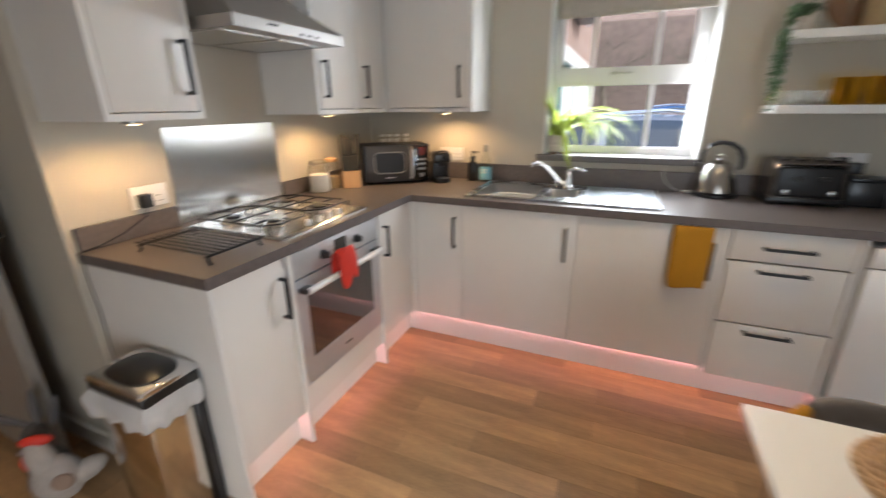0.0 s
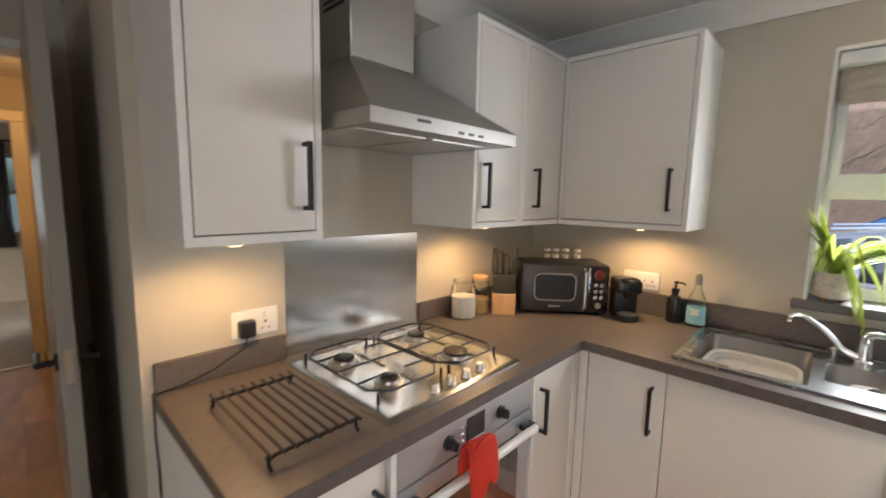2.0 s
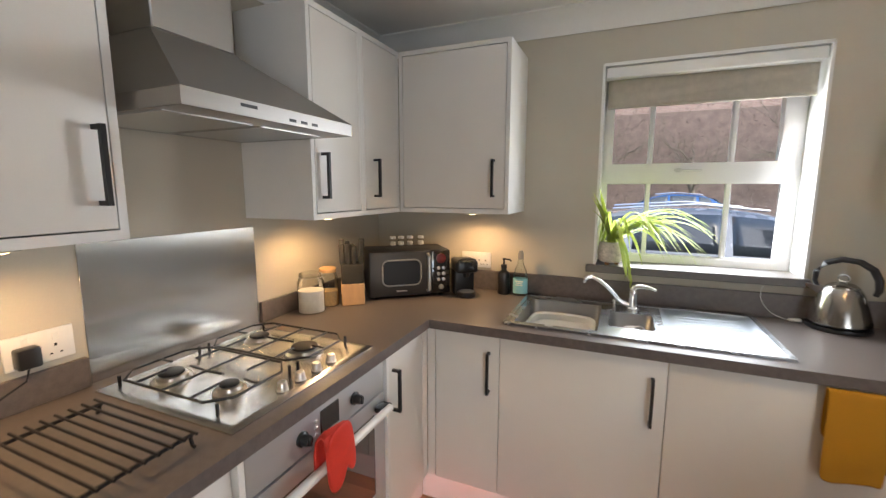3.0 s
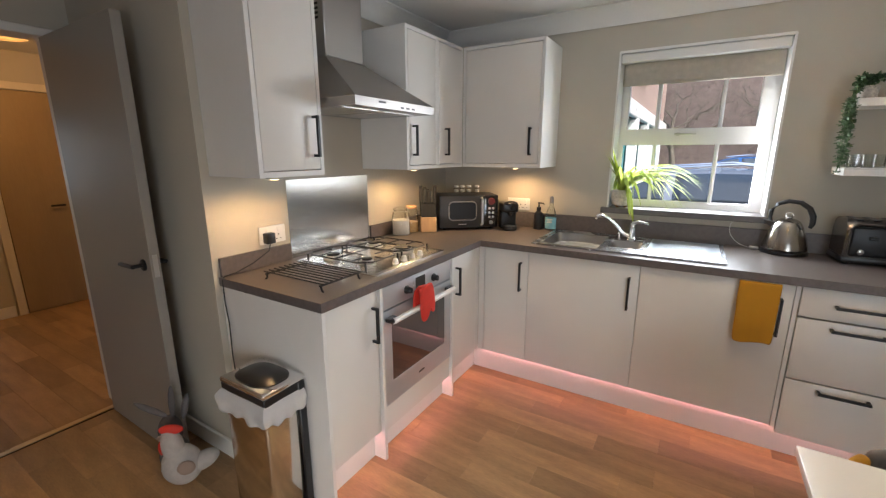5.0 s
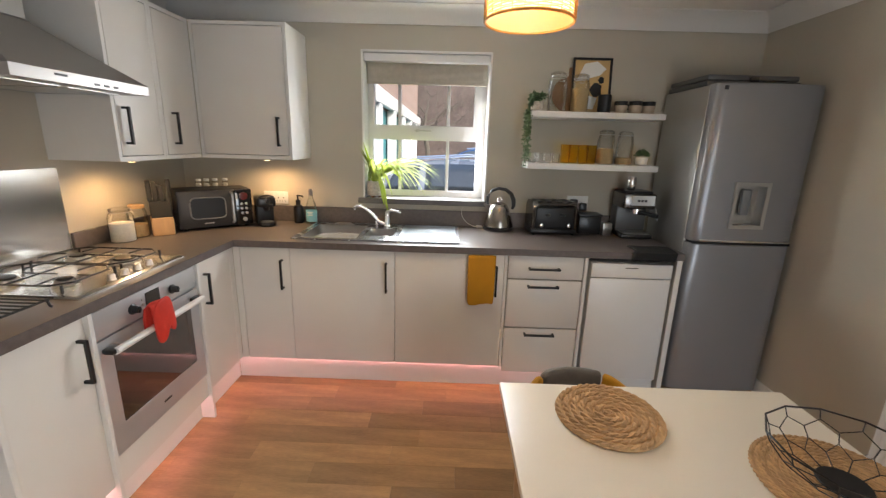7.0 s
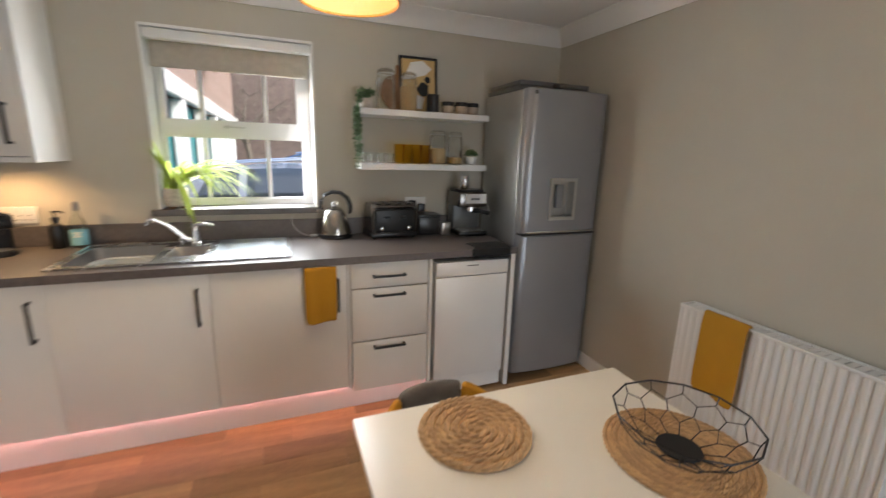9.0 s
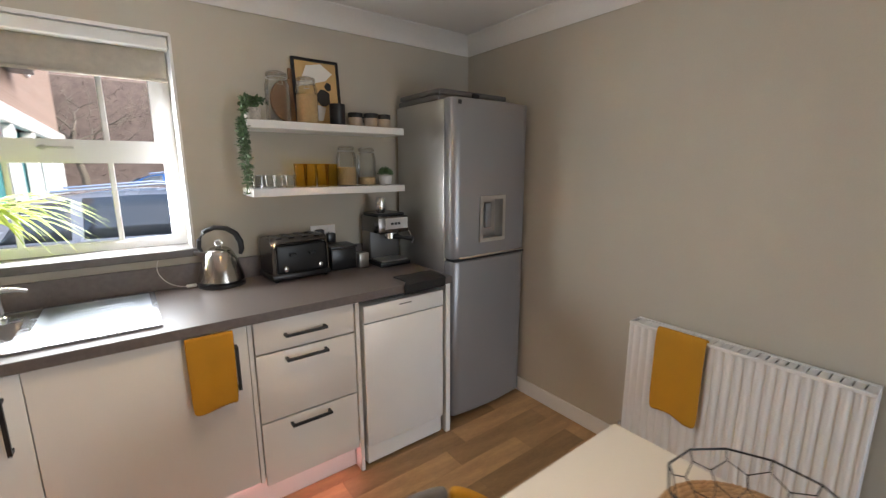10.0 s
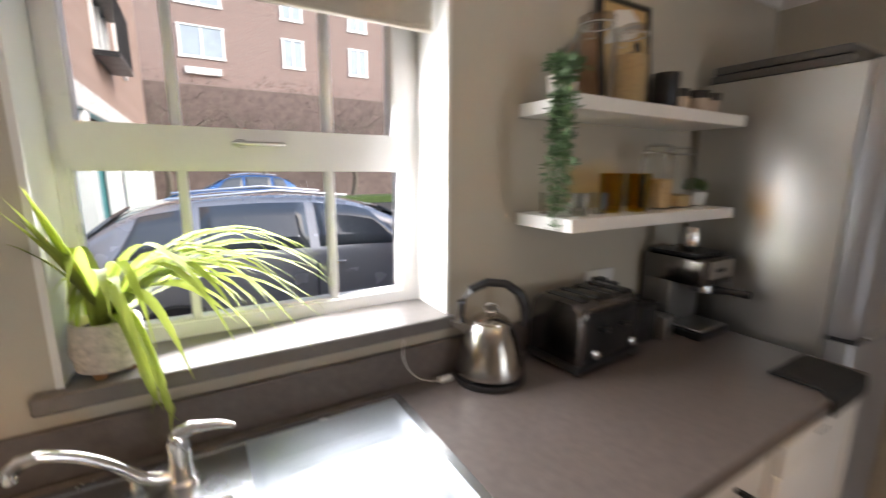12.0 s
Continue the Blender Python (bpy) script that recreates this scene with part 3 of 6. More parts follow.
# ---- fitted kitchen ----
def bow_handle(parent, a, b, out, r=0.0055):
    """A square black bar handle from a to b, standing off along out."""
    a, b, n = Vector(a), Vector(b), Vector(out)
    t = (b - a).normalized()
    s = t.cross(n)
    bm = B()

    def bar(p, q, w):
        d = (q - p).normalized()
        e = n if abs(d.dot(n)) < 0.5 else t
        f = d.cross(e)
        vs = [bm.verts.new(c + e * i * w + f * j * w) for c in (p, q) for i, j in ((-1, -1), (1, -1), (1, 1), (-1, 1))]
        ring_faces(bm, [vs[:4], vs[4:]])
        bm.faces.new(vs[3::-1])
        bm.faces.new(vs[4:])

    bar(a + n * 0.03, b + n * 0.03, r)
    for p in (a + t * r, b - t * r):
        bar(p, p + n * 0.03 - n * r * 0.9, r * 0.95)
    return part("handle", bm, M_BLACK, parent, "matt black bar handle")


def slab(x0, x1, y0, y1, z0, z1):
    return bx(x0, x1, y0, y1, z0, z1, 0.0025, 2)


FX, FY = 0.62, -0.615
DZ0, DZ1 = 0.162, 0.866
GROUP = "fitted base units"

# west run: end unit, oven housing, corner unit
u = thing("base_cabinet", "off-white narrow base cabinet with a flush door beside the oven", "cabinet", (0.32, -1.77, 0), group=GROUP)
part("end_panel", bx(0.004, 0.634, -1.948, -1.93, 0.0, 0.871, 0.0015), M_CARC, u)
part("body", bx(0.02, 0.597, -1.929, -1.616, 0.15, 0.871), M_CARC, u)
d = part("door", slab(0.6, FX, -1.926, -1.62, DZ0, DZ1), M_UNIT, u)
bow_handle(d, (FX, -1.655, 0.632), (FX, -1.655, 0.796), (1, 0, 0))
u = thing("oven_housing", "off-white oven housing with side panels down to the floor", "cabinet", (0.32, -1.29, 0), group=GROUP)
for y in (-1.614, -0.983):
    part("side_panel", bx(0.02, 0.634, y, y + 0.018, 0.0, 0.871, 0.0015), M_CARC, u)
part("filler_panel", bx(0.59, 0.616, -1.595, -0.984, 0.135, 0.268, 0.002), M_UNIT, u)
part("shelf", bx(0.03, 0.58, -1.595, -0.984, 0.15, 0.168), M_CARC, u)
u = thing("base_cabinet", "off-white corner base cabinet with a flush door", "cabinet", (0.32, -0.8, 0), group=GROUP)
part("body", bx(0.02, 0.597, -0.964, -0.62, 0.15, 0.871), M_CARC, u)
d = part("door", slab(0.6, FX, -0.962, -0.662, DZ0, DZ1), M_UNIT, u)
bow_handle(d, (FX, -0.918, 0.632), (FX, -0.918, 0.8), (1, 0, 0))
bm = bx(0.6, 0.619, -0.659, -0.612, DZ0, DZ1, 0.0015)
box(bm, 0.6195, 0.657, -0.612, -0.597, DZ0, DZ1, 0.0015)
part("corner_post", bm, M_UNIT, u)
# north run
for x0, x1, hx, label in ((0.66, 0.9485, 0.905, "off-white narrow base cabinet with a flush door by the corner"), (0.9488, 1.5595, 1.512, "off-white sink base cabinet with one wide flush door"), (1.56, 2.194, 2.148, "off-white base cabinet with a wide flush door and towel")):
    u = thing("base_cabinet", label, "cabinet", ((x0 + x1) / 2, -0.3, 0), group=GROUP)
    bm = bx(x0, x0 + 0.018, -0.593, -0.02, 0.15, 0.871)
    box(bm, x1 - 0.018, x1, -0.593, -0.02, 0.15, 0.871)
    box(bm, x0, x1, -0.593, -0.02, 0.15, 0.168)
    box(bm, x0, x1, -0.593, -0.575, 0.66, 0.69)
    part("body", bm, M_CARC, u)
    d = part("door", slab(x0 + 0.0012, x1 - 0.0012, FY, -0.596, DZ0, DZ1), M_UNIT, u)
    bow_handle(d, (hx, FY, 0.622), (hx, FY, 0.8), (0, -1, 0))
u = thing("drawer_unit", "off-white drawer unit with three drawers", "drawers", (2.43, -0.3, 0), group=GROUP)
bm = bx(2.196, 2.212, -0.612, -0.02, 0.15, 0.871)
box(bm, 2.65, 2.668, -0.625, -0.02, 0.0, 0.871)
box(bm, 2.212, 2.65, -0.593, -0.02, 0.15, 0.168)
part("body", bm, M_CARC, u)
for z0, z1, hz in ((0.729, 0.866, 0.795), (0.425, 0.722, 0.688), (0.128, 0.418, 0.387)):
    d = part("drawer_front", slab(2.217, 2.646, FY, -0.596, z0, z1), M_UNIT, u)
    bow_handle(d, (2.332, FY, hz), (2.51, FY, hz), (0, -1, 0))
solid("end_panel", bx(3.166, 3.196, -0.63, -0.02, 0.0, 0.871, 0.0015), M_CARC, "white end panel between dishwasher and fridge", "panel")

p = thing("plinth", "white kickboard set back under the base units, lit pink", "kickboard", (0.57, -1.3, 0))
part("board", bx(0.548, 0.566, -1.928, -1.616, 0.0, 0.149, 0.001), M_TRIM, p)
part("board", bx(0.548, 0.566, -1.594, -0.985, 0.0, 0.134, 0.001), M_TRIM, p)
part("board", bx(0.548, 0.566, -0.963, -0.56, 0.0, 0.149, 0.001), M_TRIM, p)
p2 = thing("plinth", "white kickboard set back under the sink units, lit pink", "kickboard", (1.6, -0.56, 0))
part("board", bx(0.5665, 2.649, -0.56, -0.542, 0.0, 0.149, 0.001), M_TRIM, p2)
for holder, bm in ((p, bx(0.5665, 0.575, -1.92, -1.62, 0.1425, 0.148)), (p, bx(0.5665, 0.575, -0.96, -0.64, 0.1425, 0.148)), (p, bx(0.5665, 0.575, -1.59, -0.99, 0.127, 0.133)), (p2, bx(0.64, 2.64, -0.569, -0.5605, 0.1425, 0.148))):
    part("led_strip", bm, M_LED, holder, "pink glowing LED strip")

wt = thing("worktop", "grey-brown laminate L-shaped worktop with a square edge", "worktop", (0.4, -0.4, 0.872))
bm = B()
for a in ((0.0, 0.64, -1.952, -0.637), (0.0, 0.965, -0.637, 0.0), (0.965, 1.895, -0.637, -0.548), (0.965, 1.895, -0.075, 0.0), (1.895, 3.2, -0.637, 0.0)):
    box(bm, *a, 0.8715, 0.91)
bmesh.ops.remove_doubles(bm, verts=bm.verts, dist=0.0001)
part("slab", bm, M_TOP, wt)
bm = bx(0.001, 3.2, -0.018, -0.001, 0.9105, 1.018, 0.002)
part("upstand", bm, M_TOP, wt)
part("upstand", bx(0.001, 0.018, -1.946, -1.568, 0.9105, 0.996, 0.002), M_TOP, wt)
part("upstand", bx(0.001, 0.018, -0.952, -0.02, 0.9105, 0.996, 0.002), M_TOP, wt)

# oven
ov = thing("oven", "built-in stainless steel electric oven with a dark glass door", "oven", (0.32, -1.29, 0.17))
part("body", bx(0.05, 0.59, -1.588, -0.994, 0.17, 0.86), M_GREYPL, ov)
part("control_panel", bx(0.591, 0.626, -1.59, -0.992, 0.754, 0.862, 0.003, 2), M_OVENST, ov, "brushed steel control panel")
dr = part("door", rim_of("x", 0.594, 0.626, (-1.59, -0.992, 0.272, 0.748), (-1.53, -1.055, 0.384, 0.69)), M_OVENST, ov, "brushed steel door surround")
part("glass", bx(0.604, 0.6235, -1.531, -1.054, 0.383, 0.691), M_OVENGL, dr, "dark reflective oven glass")
bm = tube(B(), [(0.668, -1.565, 0.708), (0.668, -1.02, 0.708)], 0.0135, 14)
part("handle", bm, M_WHITEPL, dr, "pale tubular bar handle")
for y in (-1.552, -1.033):
    part("handle_bracket", bx(0.626, 0.672, y - 0.028, y + 0.028, 0.697, 0.72, 0.008, 2), M_BLKPL, dr, "black handle bracket")
for y in (-1.408, -1.17):
    bm = lathe(B(), [(0.021, 0), (0.021, 0.006), (0.016, 0.009), (0.0145, 0.026), (0.012, 0.029)], 20)
    box(bm, -0.013, 0.013, -0.004, 0.004, 0.02, 0.033, 0.001)
    bmesh.ops.transform(bm, matrix=pose(0.626, y, 0.806, 0, 90), verts=bm.verts)
    part("knob", bm, M_BLKPL, ov, "black control knob")
part("display", bx(0.624, 0.6285, -1.333, -1.25, 0.775, 0.845, 0.001), M_BLKGL, ov, "dark red-tinted clock display")
for z in (0.785, 0.805, 0.825):
    bm = lathe(B(), [(0.006, 0), (0.006, 0.004), (0.004, 0.006)], 12)
    bmesh.ops.transform(bm, matrix=pose(0.626, -1.352, z, 0, 90), verts=bm.verts)
    part("button", bm, M_STEEL, ov)
part("badge", bx(0.6255, 0.6268, -1.315, -1.265, 0.32, 0.33), M_GREYPL, ov)

# oven mitt over the handle
mitt = thing("oven_mitt", "red oven mitt hanging over the oven handle", "mitt", (0.68, -1.35, 0.66))
bm = B()
outline = [(-0.03, 0.16), (0.03, 0.175), (0.052, 0.14), (0.058, 0.08), (0.066, 0.03), (0.052, -0.005), (0.03, 0.012), (0.022, 0.04), (0.012, 0.0), (-0.002, -0.03), (-0.03, -0.032), (-0.045, -0.005), (-0.05, 0.06), (-0.056, 0.12)]
rows = []
for dx, sc in ((0.69, 0.8), (0.699, 1.0), (0.707, 0.96), (0.711, 0.7)):
    cy, cz = 0.0, 0.07
    rows.append([bm.verts.new((dx + 0.006 * math.sin(6 * z + y * 30), -1.345 + cy + (y - cy) * sc, 0.668 + cz + (z - cz) * sc)) for y, z in outline])
ring_faces(bm, rows)
bm.faces.new(rows[0])
bm.faces.new(rows[-1])
m1 = part("front", bm, M_RED, mitt)
m1.modifiers.new("soft", "SUBSURF").levels = 1
m1.modifiers["soft"].render_levels = 2
bm = B()
rows = []
for k, (x, z) in enumerate([(0.655, 0.70), (0.653, 0.76), (0.66, 0.80), (0.68, 0.82), (0.697, 0.815), (0.702, 0.78)]):
    rows.append([bm.verts.new((x + 0.003 * math.sin(j * 2.1 + k), -1.40 + j * 0.02, z + 0.005 * math.sin(j))) for j in range(6)])
ring_faces(bm, rows, closed=False)
ob = part("back", bm, M_RED, mitt)
ob.modifiers.new("thick", "SOLIDIFY").thickness = 0.006

# hob
hb = thing("gas_hob", "stainless steel gas hob with four burners", "hob", (0.32, -1.295, 0.91))
bm = B()
rows = []
for inset, z in ((0.0, 0.9105), (0.0, 0.9145), (0.012, 0.919), (0.022, 0.919), (0.03, 0.9165)):
    x0, x1, y0, y1 = 0.07 + inset, 0.59 - inset, -1.588 + inset, -1.002 - inset
    rows.append([bm.verts.new(v) for v in ((x0, y0, z), (x1, y0, z), (x1, y1, z), (x0, y1, z))])
ring_faces(bm, rows)
bm.faces.new(rows[-1])
bm.faces.new(rows[0])
part("plate", bm, M_HOBST, hb)
for x, y, r in ((0.2, -1.46, 0.036), (0.415, -1.445, 0.028), (0.415, -1.15, 0.046), (0.19, -1.13, 0.036)):
    bn = part("burner", lathe(B(), [(r + 0.016, 0.917), (r + 0.016, 0.921), (r + 0.006, 0.925), (r + 0.004, 0.934), (r, 0.936)], 28, x, y), M_STEEL, hb)
    part("burner_cap", lathe(B(), [(r - 0.004, 0.936), (r - 0.002, 0.938), (r - 0.003, 0.943), (r - 0.01, 0.945)], 28, x, y), M_BLACK, bn, "black enamel cap")
for y in (-1.385, -1.315, -1.245, -1.175):
    bm = lathe(B(), [(0.017, 0.9185), (0.0165, 0.922), (0.0145, 0.924), (0.013, 0.94), (0.011, 0.943)], 18, 0.545, y)
    part("knob", bm, M_STEEL, hb)
for y0, y1 in ((-1.56, -1.30), (-1.285, -1.03)):
    bm = B()
    z, c = 0.95, 0.05
    x0, x1 = 0.105, 0.51
    loop = [(x0 + c, y0, z), (x1 - c, y0, z), (x1, y0 + c, z), (x1, y1 - c, z), (x1 - c, y1, z), (x0 + c, y1, z), (x0, y1 - c, z), (x0, y0 + c, z)]
    tube(bm, loop, 0.0037, 6, closed=True)
    ym, xm = (y0 + y1) / 2, (x0 + x1) / 2
    tube(bm, [(xm, y0, z), (xm, y1, z)], 0.0037, 6)
    for xc in (0.20, 0.415):
        tube(bm, [(xc, y0, z), (xc, y0 + 0.085, z + 0.002)], 0.0037, 6)
        tube(bm, [(xc, y1, z), (xc, y1 - 0.085, z + 0.002)], 0.0037, 6)
        for s in (-1, 1):
            xe = (x0 if xc < xm else xm) if s < 0 else (xm if xc < xm else x1)
            tube(bm, [(xe, ym, z), (xc + s * 0.04, ym, z + 0.002)], 0.0037, 6)
    for x, y in ((x0 + 0.01, y0 + 0.01), (x1 - 0.01, y0 + 0.01), (x0 + 0.01, y1 - 0.01), (x1 - 0.01, y1 - 0.01)):
        tube(bm, [(x, y, 0.918), (x, y, z)], 0.005, 6)
    part("pan_support", bm, M_BLACK, hb, "black wire pan support")

rack = thing("cooling_rack", "black wire cooling rack on the worktop", "rack", (0.38, -1.757, 0.91))
for x in (0.215, 0.545):
    part("rail", tube(B(), [(x, -1.868, 0.938), (x, -1.645, 0.938)], 0.0045, 6), M_BLACK, rack)
for i in range(9):
    y = -1.862 + i * 0.0265
    part("bar", tube(B(), [(0.195, y, 0.946), (0.565, y, 0.946)], 0.0035, 6), M_BLACK, rack)
for x in (0.215, 0.545):
    for y in (-1.862, -1.652):
        part("foot", tube(B(), arc((x, y, 0.938), (x + 0.002, y, 0.915), (x + (0.012 if x > 0.3 else -0.012), y, 0.9145), 5), 0.0045, 6), M_BLACK, rack)

solid("splashback", bx(0.0015, 0.005, -1.562, -0.958, 0.9115, 1.315, 0.001), M_SPLASH, "brushed stainless steel splashback behind the hob", "splashback")

# extractor hood
hd = thing("extractor_hood", "brushed steel pyramid chimney extractor hood over the hob", "hood", (0.24, -1.29, 1.65))
HY0, HY1, HX = -1.59, -0.991, 0.52
bm = B()
rows = []
for x1, y0, y1, z in ((HX, HY0, HY1, 1.642), (HX, HY0, HY1, 1.68), (HX - 0.004, HY0 + 0.004, HY1 - 0.004, 1.684), (0.203, -1.43, -1.152, 1.886), (0.2, -1.427, -1.155, 1.893)):
    rows.append([bm.verts.new(v) for v in ((0.006, y0, z), (x1, y0, z), (x1, y1, z), (0.006, y1, z))])
ring_faces(bm, rows)
bm.faces.new(rows[-1])
part("canopy", bm, M_HOOD, hd)
bm = bx(0.008, HX - 0.006, HY0 + 0.006, HY1 - 0.006, 1.6425, 1.647)
part("underside", bm, M_HOOD, hd)
for y in (-1.44, -1.16):
    part("grease_filter", bx(0.06, 0.42, y - 0.125, y + 0.125, 1.639, 1.643, 0.001), M_STEELX, hd)
part("chimney", bx(0.006, 0.195, -1.422, -1.16, 1.8945, CEIL - 0.002, 0.004), M_HOOD, hd)
bm = B()
for i in range(7):
    box(bm, 0.04, 0.16, -1.4235, -1.4215, 2.06 + i * 0.02, 2.07 + i * 0.02)
part("vent_slots", bm, M_BLACK, hd, "dark vent slots")
bm = B()
for i in range(3):
    box(bm, HX - 0.001, HX + 0.0015, -1.28 + i * 0.045, -1.255 + i * 0.045, 1.65, 1.658)
part("button", bm, M_GREYPL, hd)
part("badge", bx(HX - 0.001, HX + 0.001, -1.44, -1.39, 1.663, 1.671), M_GREYPL, hd)

# wall cabinets
UZ0, UZ1 = 1.352, 2.118


def wall_cabinet(label, along, a0, a1, handle_at):
    """A wall cabinet with a door inset in a thin surround; along 'y': on the west wall, 'x': on the north wall."""
    mid = (a0 + a1) / 2
    u = thing("wall_cabinet", label, "cabinet", (0.17, mid, UZ0) if along == "y" else (mid, -0.17, UZ0), group="wall cabinets")

    def put(bm_args, bev=0.0):
        d0, d1, s0, s1, z0, z1 = bm_args
        return (d0, d1, s0, s1, z0, z1) if along == "y" else (s0, s1, -d1, -d0, z0, z1)

    e = 0.018
    for nm, q in zip(("side_panel", "side_panel", "bottom_panel", "top_panel", "back_panel"), ((0.002, 0.34, a0, a0 + e, UZ0, UZ1), (0.002, 0.34, a1 - e, a1, UZ0, UZ1), (0.002, 0.34, a0 + e, a1 - e, UZ0, UZ0 + 0.022), (0.002, 0.34, a0 + e, a1 - e, UZ1 - 0.02, UZ1), (0.002, 0.02, a0 + e, a1 - e, UZ0 + 0.022, UZ1 - 0.02))):
        part(nm, bx(*put(q)), M_CARC, u)
    dr = part("door", slab(*put((0.321, 0.3415, a0 + e + 0.003, a1 - e - 0.003, UZ0 + 0.0255, UZ1 - 0.0235))), M_UNIT, u)
    if along == "y":
        bow_handle(dr, (0.3415, handle_at, 1.43), (0.3415, handle_at, 1.6), (1, 0, 0))
    else:
        bow_handle(dr, (handle_at, -0.3415, 1.43), (handle_at, -0.3415, 1.6), (0, -1, 0))
    return u


wall_cabinet("off-white wall cabinet with a flush door above the cooling rack", "y", -1.938, -1.612, -1.662)
wall_cabinet("off-white wall cabinet with a flush door beside the hood", "y", -0.988, -0.664, -0.93)
wall_cabinet("off-white corner wall cabinet with a flush door", "y", -0.663, -0.343, -0.575)
wall_cabinet("off-white wall cabinet with a wide flush door beside the window", "x", 0.343, 0.9, 0.83)


def downlight(x, y):
    t = thing("cabinet_downlight", "small steel downlight glowing warm under a wall cabinet", "light", (x, y, 1.351), group="cabinet downlights")
    part("housing", lathe(B(), [(0.02, -0.012), (0.034, -0.010), (0.036, -0.004), (0.036, 0.0)], 24), M_STEEL, t, world=False)
    part("lens", lathe(B(), [(0.016, -0.0135), (0.018, -0.012)], 20), M_SPOTGL, t, "glowing lens", world=False)


for x, y in ((0.24, -1.80), (0.22, -0.76), (0.68, -0.2)):
    downlight(x, y)

# sink
sk = thing("sink", "stainless steel one-and-a-half bowl inset sink with drainer", "sink", (1.44, -0.31, 0.91))
SX0, SX1, SY0, SY1 = 0.945, 1.93, -0.57, -0.056
ZT = 0.9165
bm = B()
xs = [SX0, 0.985, 1.315, 1.352, 1.525, 1.56, SX1]
ys = [SY0, -0.525, -0.44, -0.22, -0.135, SY1]
cuts = {(1, 1), (1, 2), (1, 3), (3, 2)}
for i in range(6):
    for j in range(5):
        if (i, j) not in cuts and i < 5:
            bm.faces.new([bm.verts.new(v) for v in ((xs[i], ys[j], ZT), (xs[i + 1], ys[j], ZT), (xs[i + 1], ys[j + 1], ZT), (xs[i], ys[j + 1], ZT))])
bmesh.ops.remove_doubles(bm, verts=bm.verts, dist=0.0005)
part("deck", bm, M_SINK, sk)
part("rim", rim_of("z", 0.9105, ZT + 0.003, (SX0, SX1, SY0, SY1), (SX0 + 0.018, SX1 - 0.02, SY0 + 0.018, SY1 - 0.018)), M_SINK, sk)


def bowl(name, x0, x1, y0, y1, depth):
    bm = B()
    rows = []
    for inset, dz in ((0.0, 0.0), (0.004, -0.006), (0.010, -depth + 0.03), (0.022, -depth + 0.008), (0.045, -depth)):
        row = []
        a0, a1, b0, b1 = x0 + inset, x1 - inset, y0 + inset, y1 - inset
        rr = 0.045
        for cx, cy, st in ((a1 - rr, b1 - rr, 0), (a0 + rr, b1 - rr, 90), (a0 + rr, b0 + rr, 180), (a1 - rr, b0 + rr, 270)):
            for k in range(5):
                an = radians(st + k * 22.5)
                row.append(bm.verts.new((cx + rr * math.cos(an), cy + rr * math.sin(an), ZT + dz)))
        rows.append(row)
    ring_faces(bm, rows)
    bm.faces.new(rows[-1])
    ob = part(name, bm, M_BASIN, sk)
    part("waste", lathe(B(), [(0.035, ZT - depth + 0.0005), (0.034, ZT - depth + 0.003), (0.015, ZT - depth + 0.0015)], 24, (x0 + x1) / 2, (y0 + y1) / 2), M_CHROME, ob)


bowl("main_bowl", 0.972, 1.328, -0.538, -0.12, 0.16)
bowl("half_bowl", 1.345, 1.532, -0.45, -0.21, 0.10)
bm = B()
n1, n2 = 36, 14
rows = []
for i in range(n1 + 1):
    x = 1.56 + (SX1 - 0.02 - 1.56) * i / n1
    row = []
    for j in range(n2 + 1):
        y = SY0 + 0.018 + (SY1 - SY0 - 0.036) * j / n2
        edge = min(i, n1 - i, 2 * j, 2 * (n2 - j)) / 3
        z = ZT - 0.006 * min(edge, 1) - 0.004 * (1 - i / n1) * min(edge, 1)
        row.append(bm.verts.new((x, y, z)))
    rows.append(row)
ring_faces(bm, rows, closed=False)
drn = part("drainer", bm, M_DRAIN, sk, "ridged drainer")
for k in range(8):
    y = -0.455 + 0.042 * k
    part("ridge", tube(B(), [(1.6, y, ZT - 0.014), (1.63, y, ZT - 0.0103), (1.74, y, ZT - 0.009), (1.84, y, ZT - 0.0078), (1.865, y, ZT - 0.011)], 0.003, 8), M_DRAIN, drn)
tap = thing("tap", "chrome mixer tap with a slim rising spout and lever", "tap", (1.447, -0.14, ZT))
part("base", lathe(B(), [(0.027, ZT), (0.027, ZT + 0.007), (0.021, ZT + 0.013), (0.0195, ZT + 0.07), (0.021, ZT + 0.085), (0.016, ZT + 0.1), (0.006, ZT + 0.104)], 24, 1.447, -0.14), M_CHROME, tap)
sp = part("spout", tube(B(), [(1.436, -0.14, ZT + 0.018), (1.405, -0.143, ZT + 0.027)] + arc((1.385, -0.146, ZT + 0.04), (1.33, -0.155, ZT + 0.115), (1.27, -0.172, ZT + 0.142), 6) + [(1.248, -0.178, ZT + 0.143), (1.236, -0.181, ZT + 0.132)], 0.0115, 12, radii=[0.014, 0.0125, 0.0115, 0.011, 0.0105, 0.01, 0.0095, 0.0095, 0.0095, 0.0105, 0.0105]), M_CHROME, tap)
part("nozzle", lathe(B(), [(0.0095, ZT + 0.116), (0.0105, ZT + 0.118), (0.0105, ZT + 0.136)], 16, 1.236, -0.181), M_CHROME, sp)
part("lever", tube(B(), [(1.447, -0.14, ZT + 0.098), (1.472, -0.146, ZT + 0.11), (1.515, -0.156, ZT + 0.108), (1.54, -0.162, ZT + 0.1)], 0.009, 10, radii=[0.015, 0.012, 0.0085, 0.0065]), M_CHROME, tap)
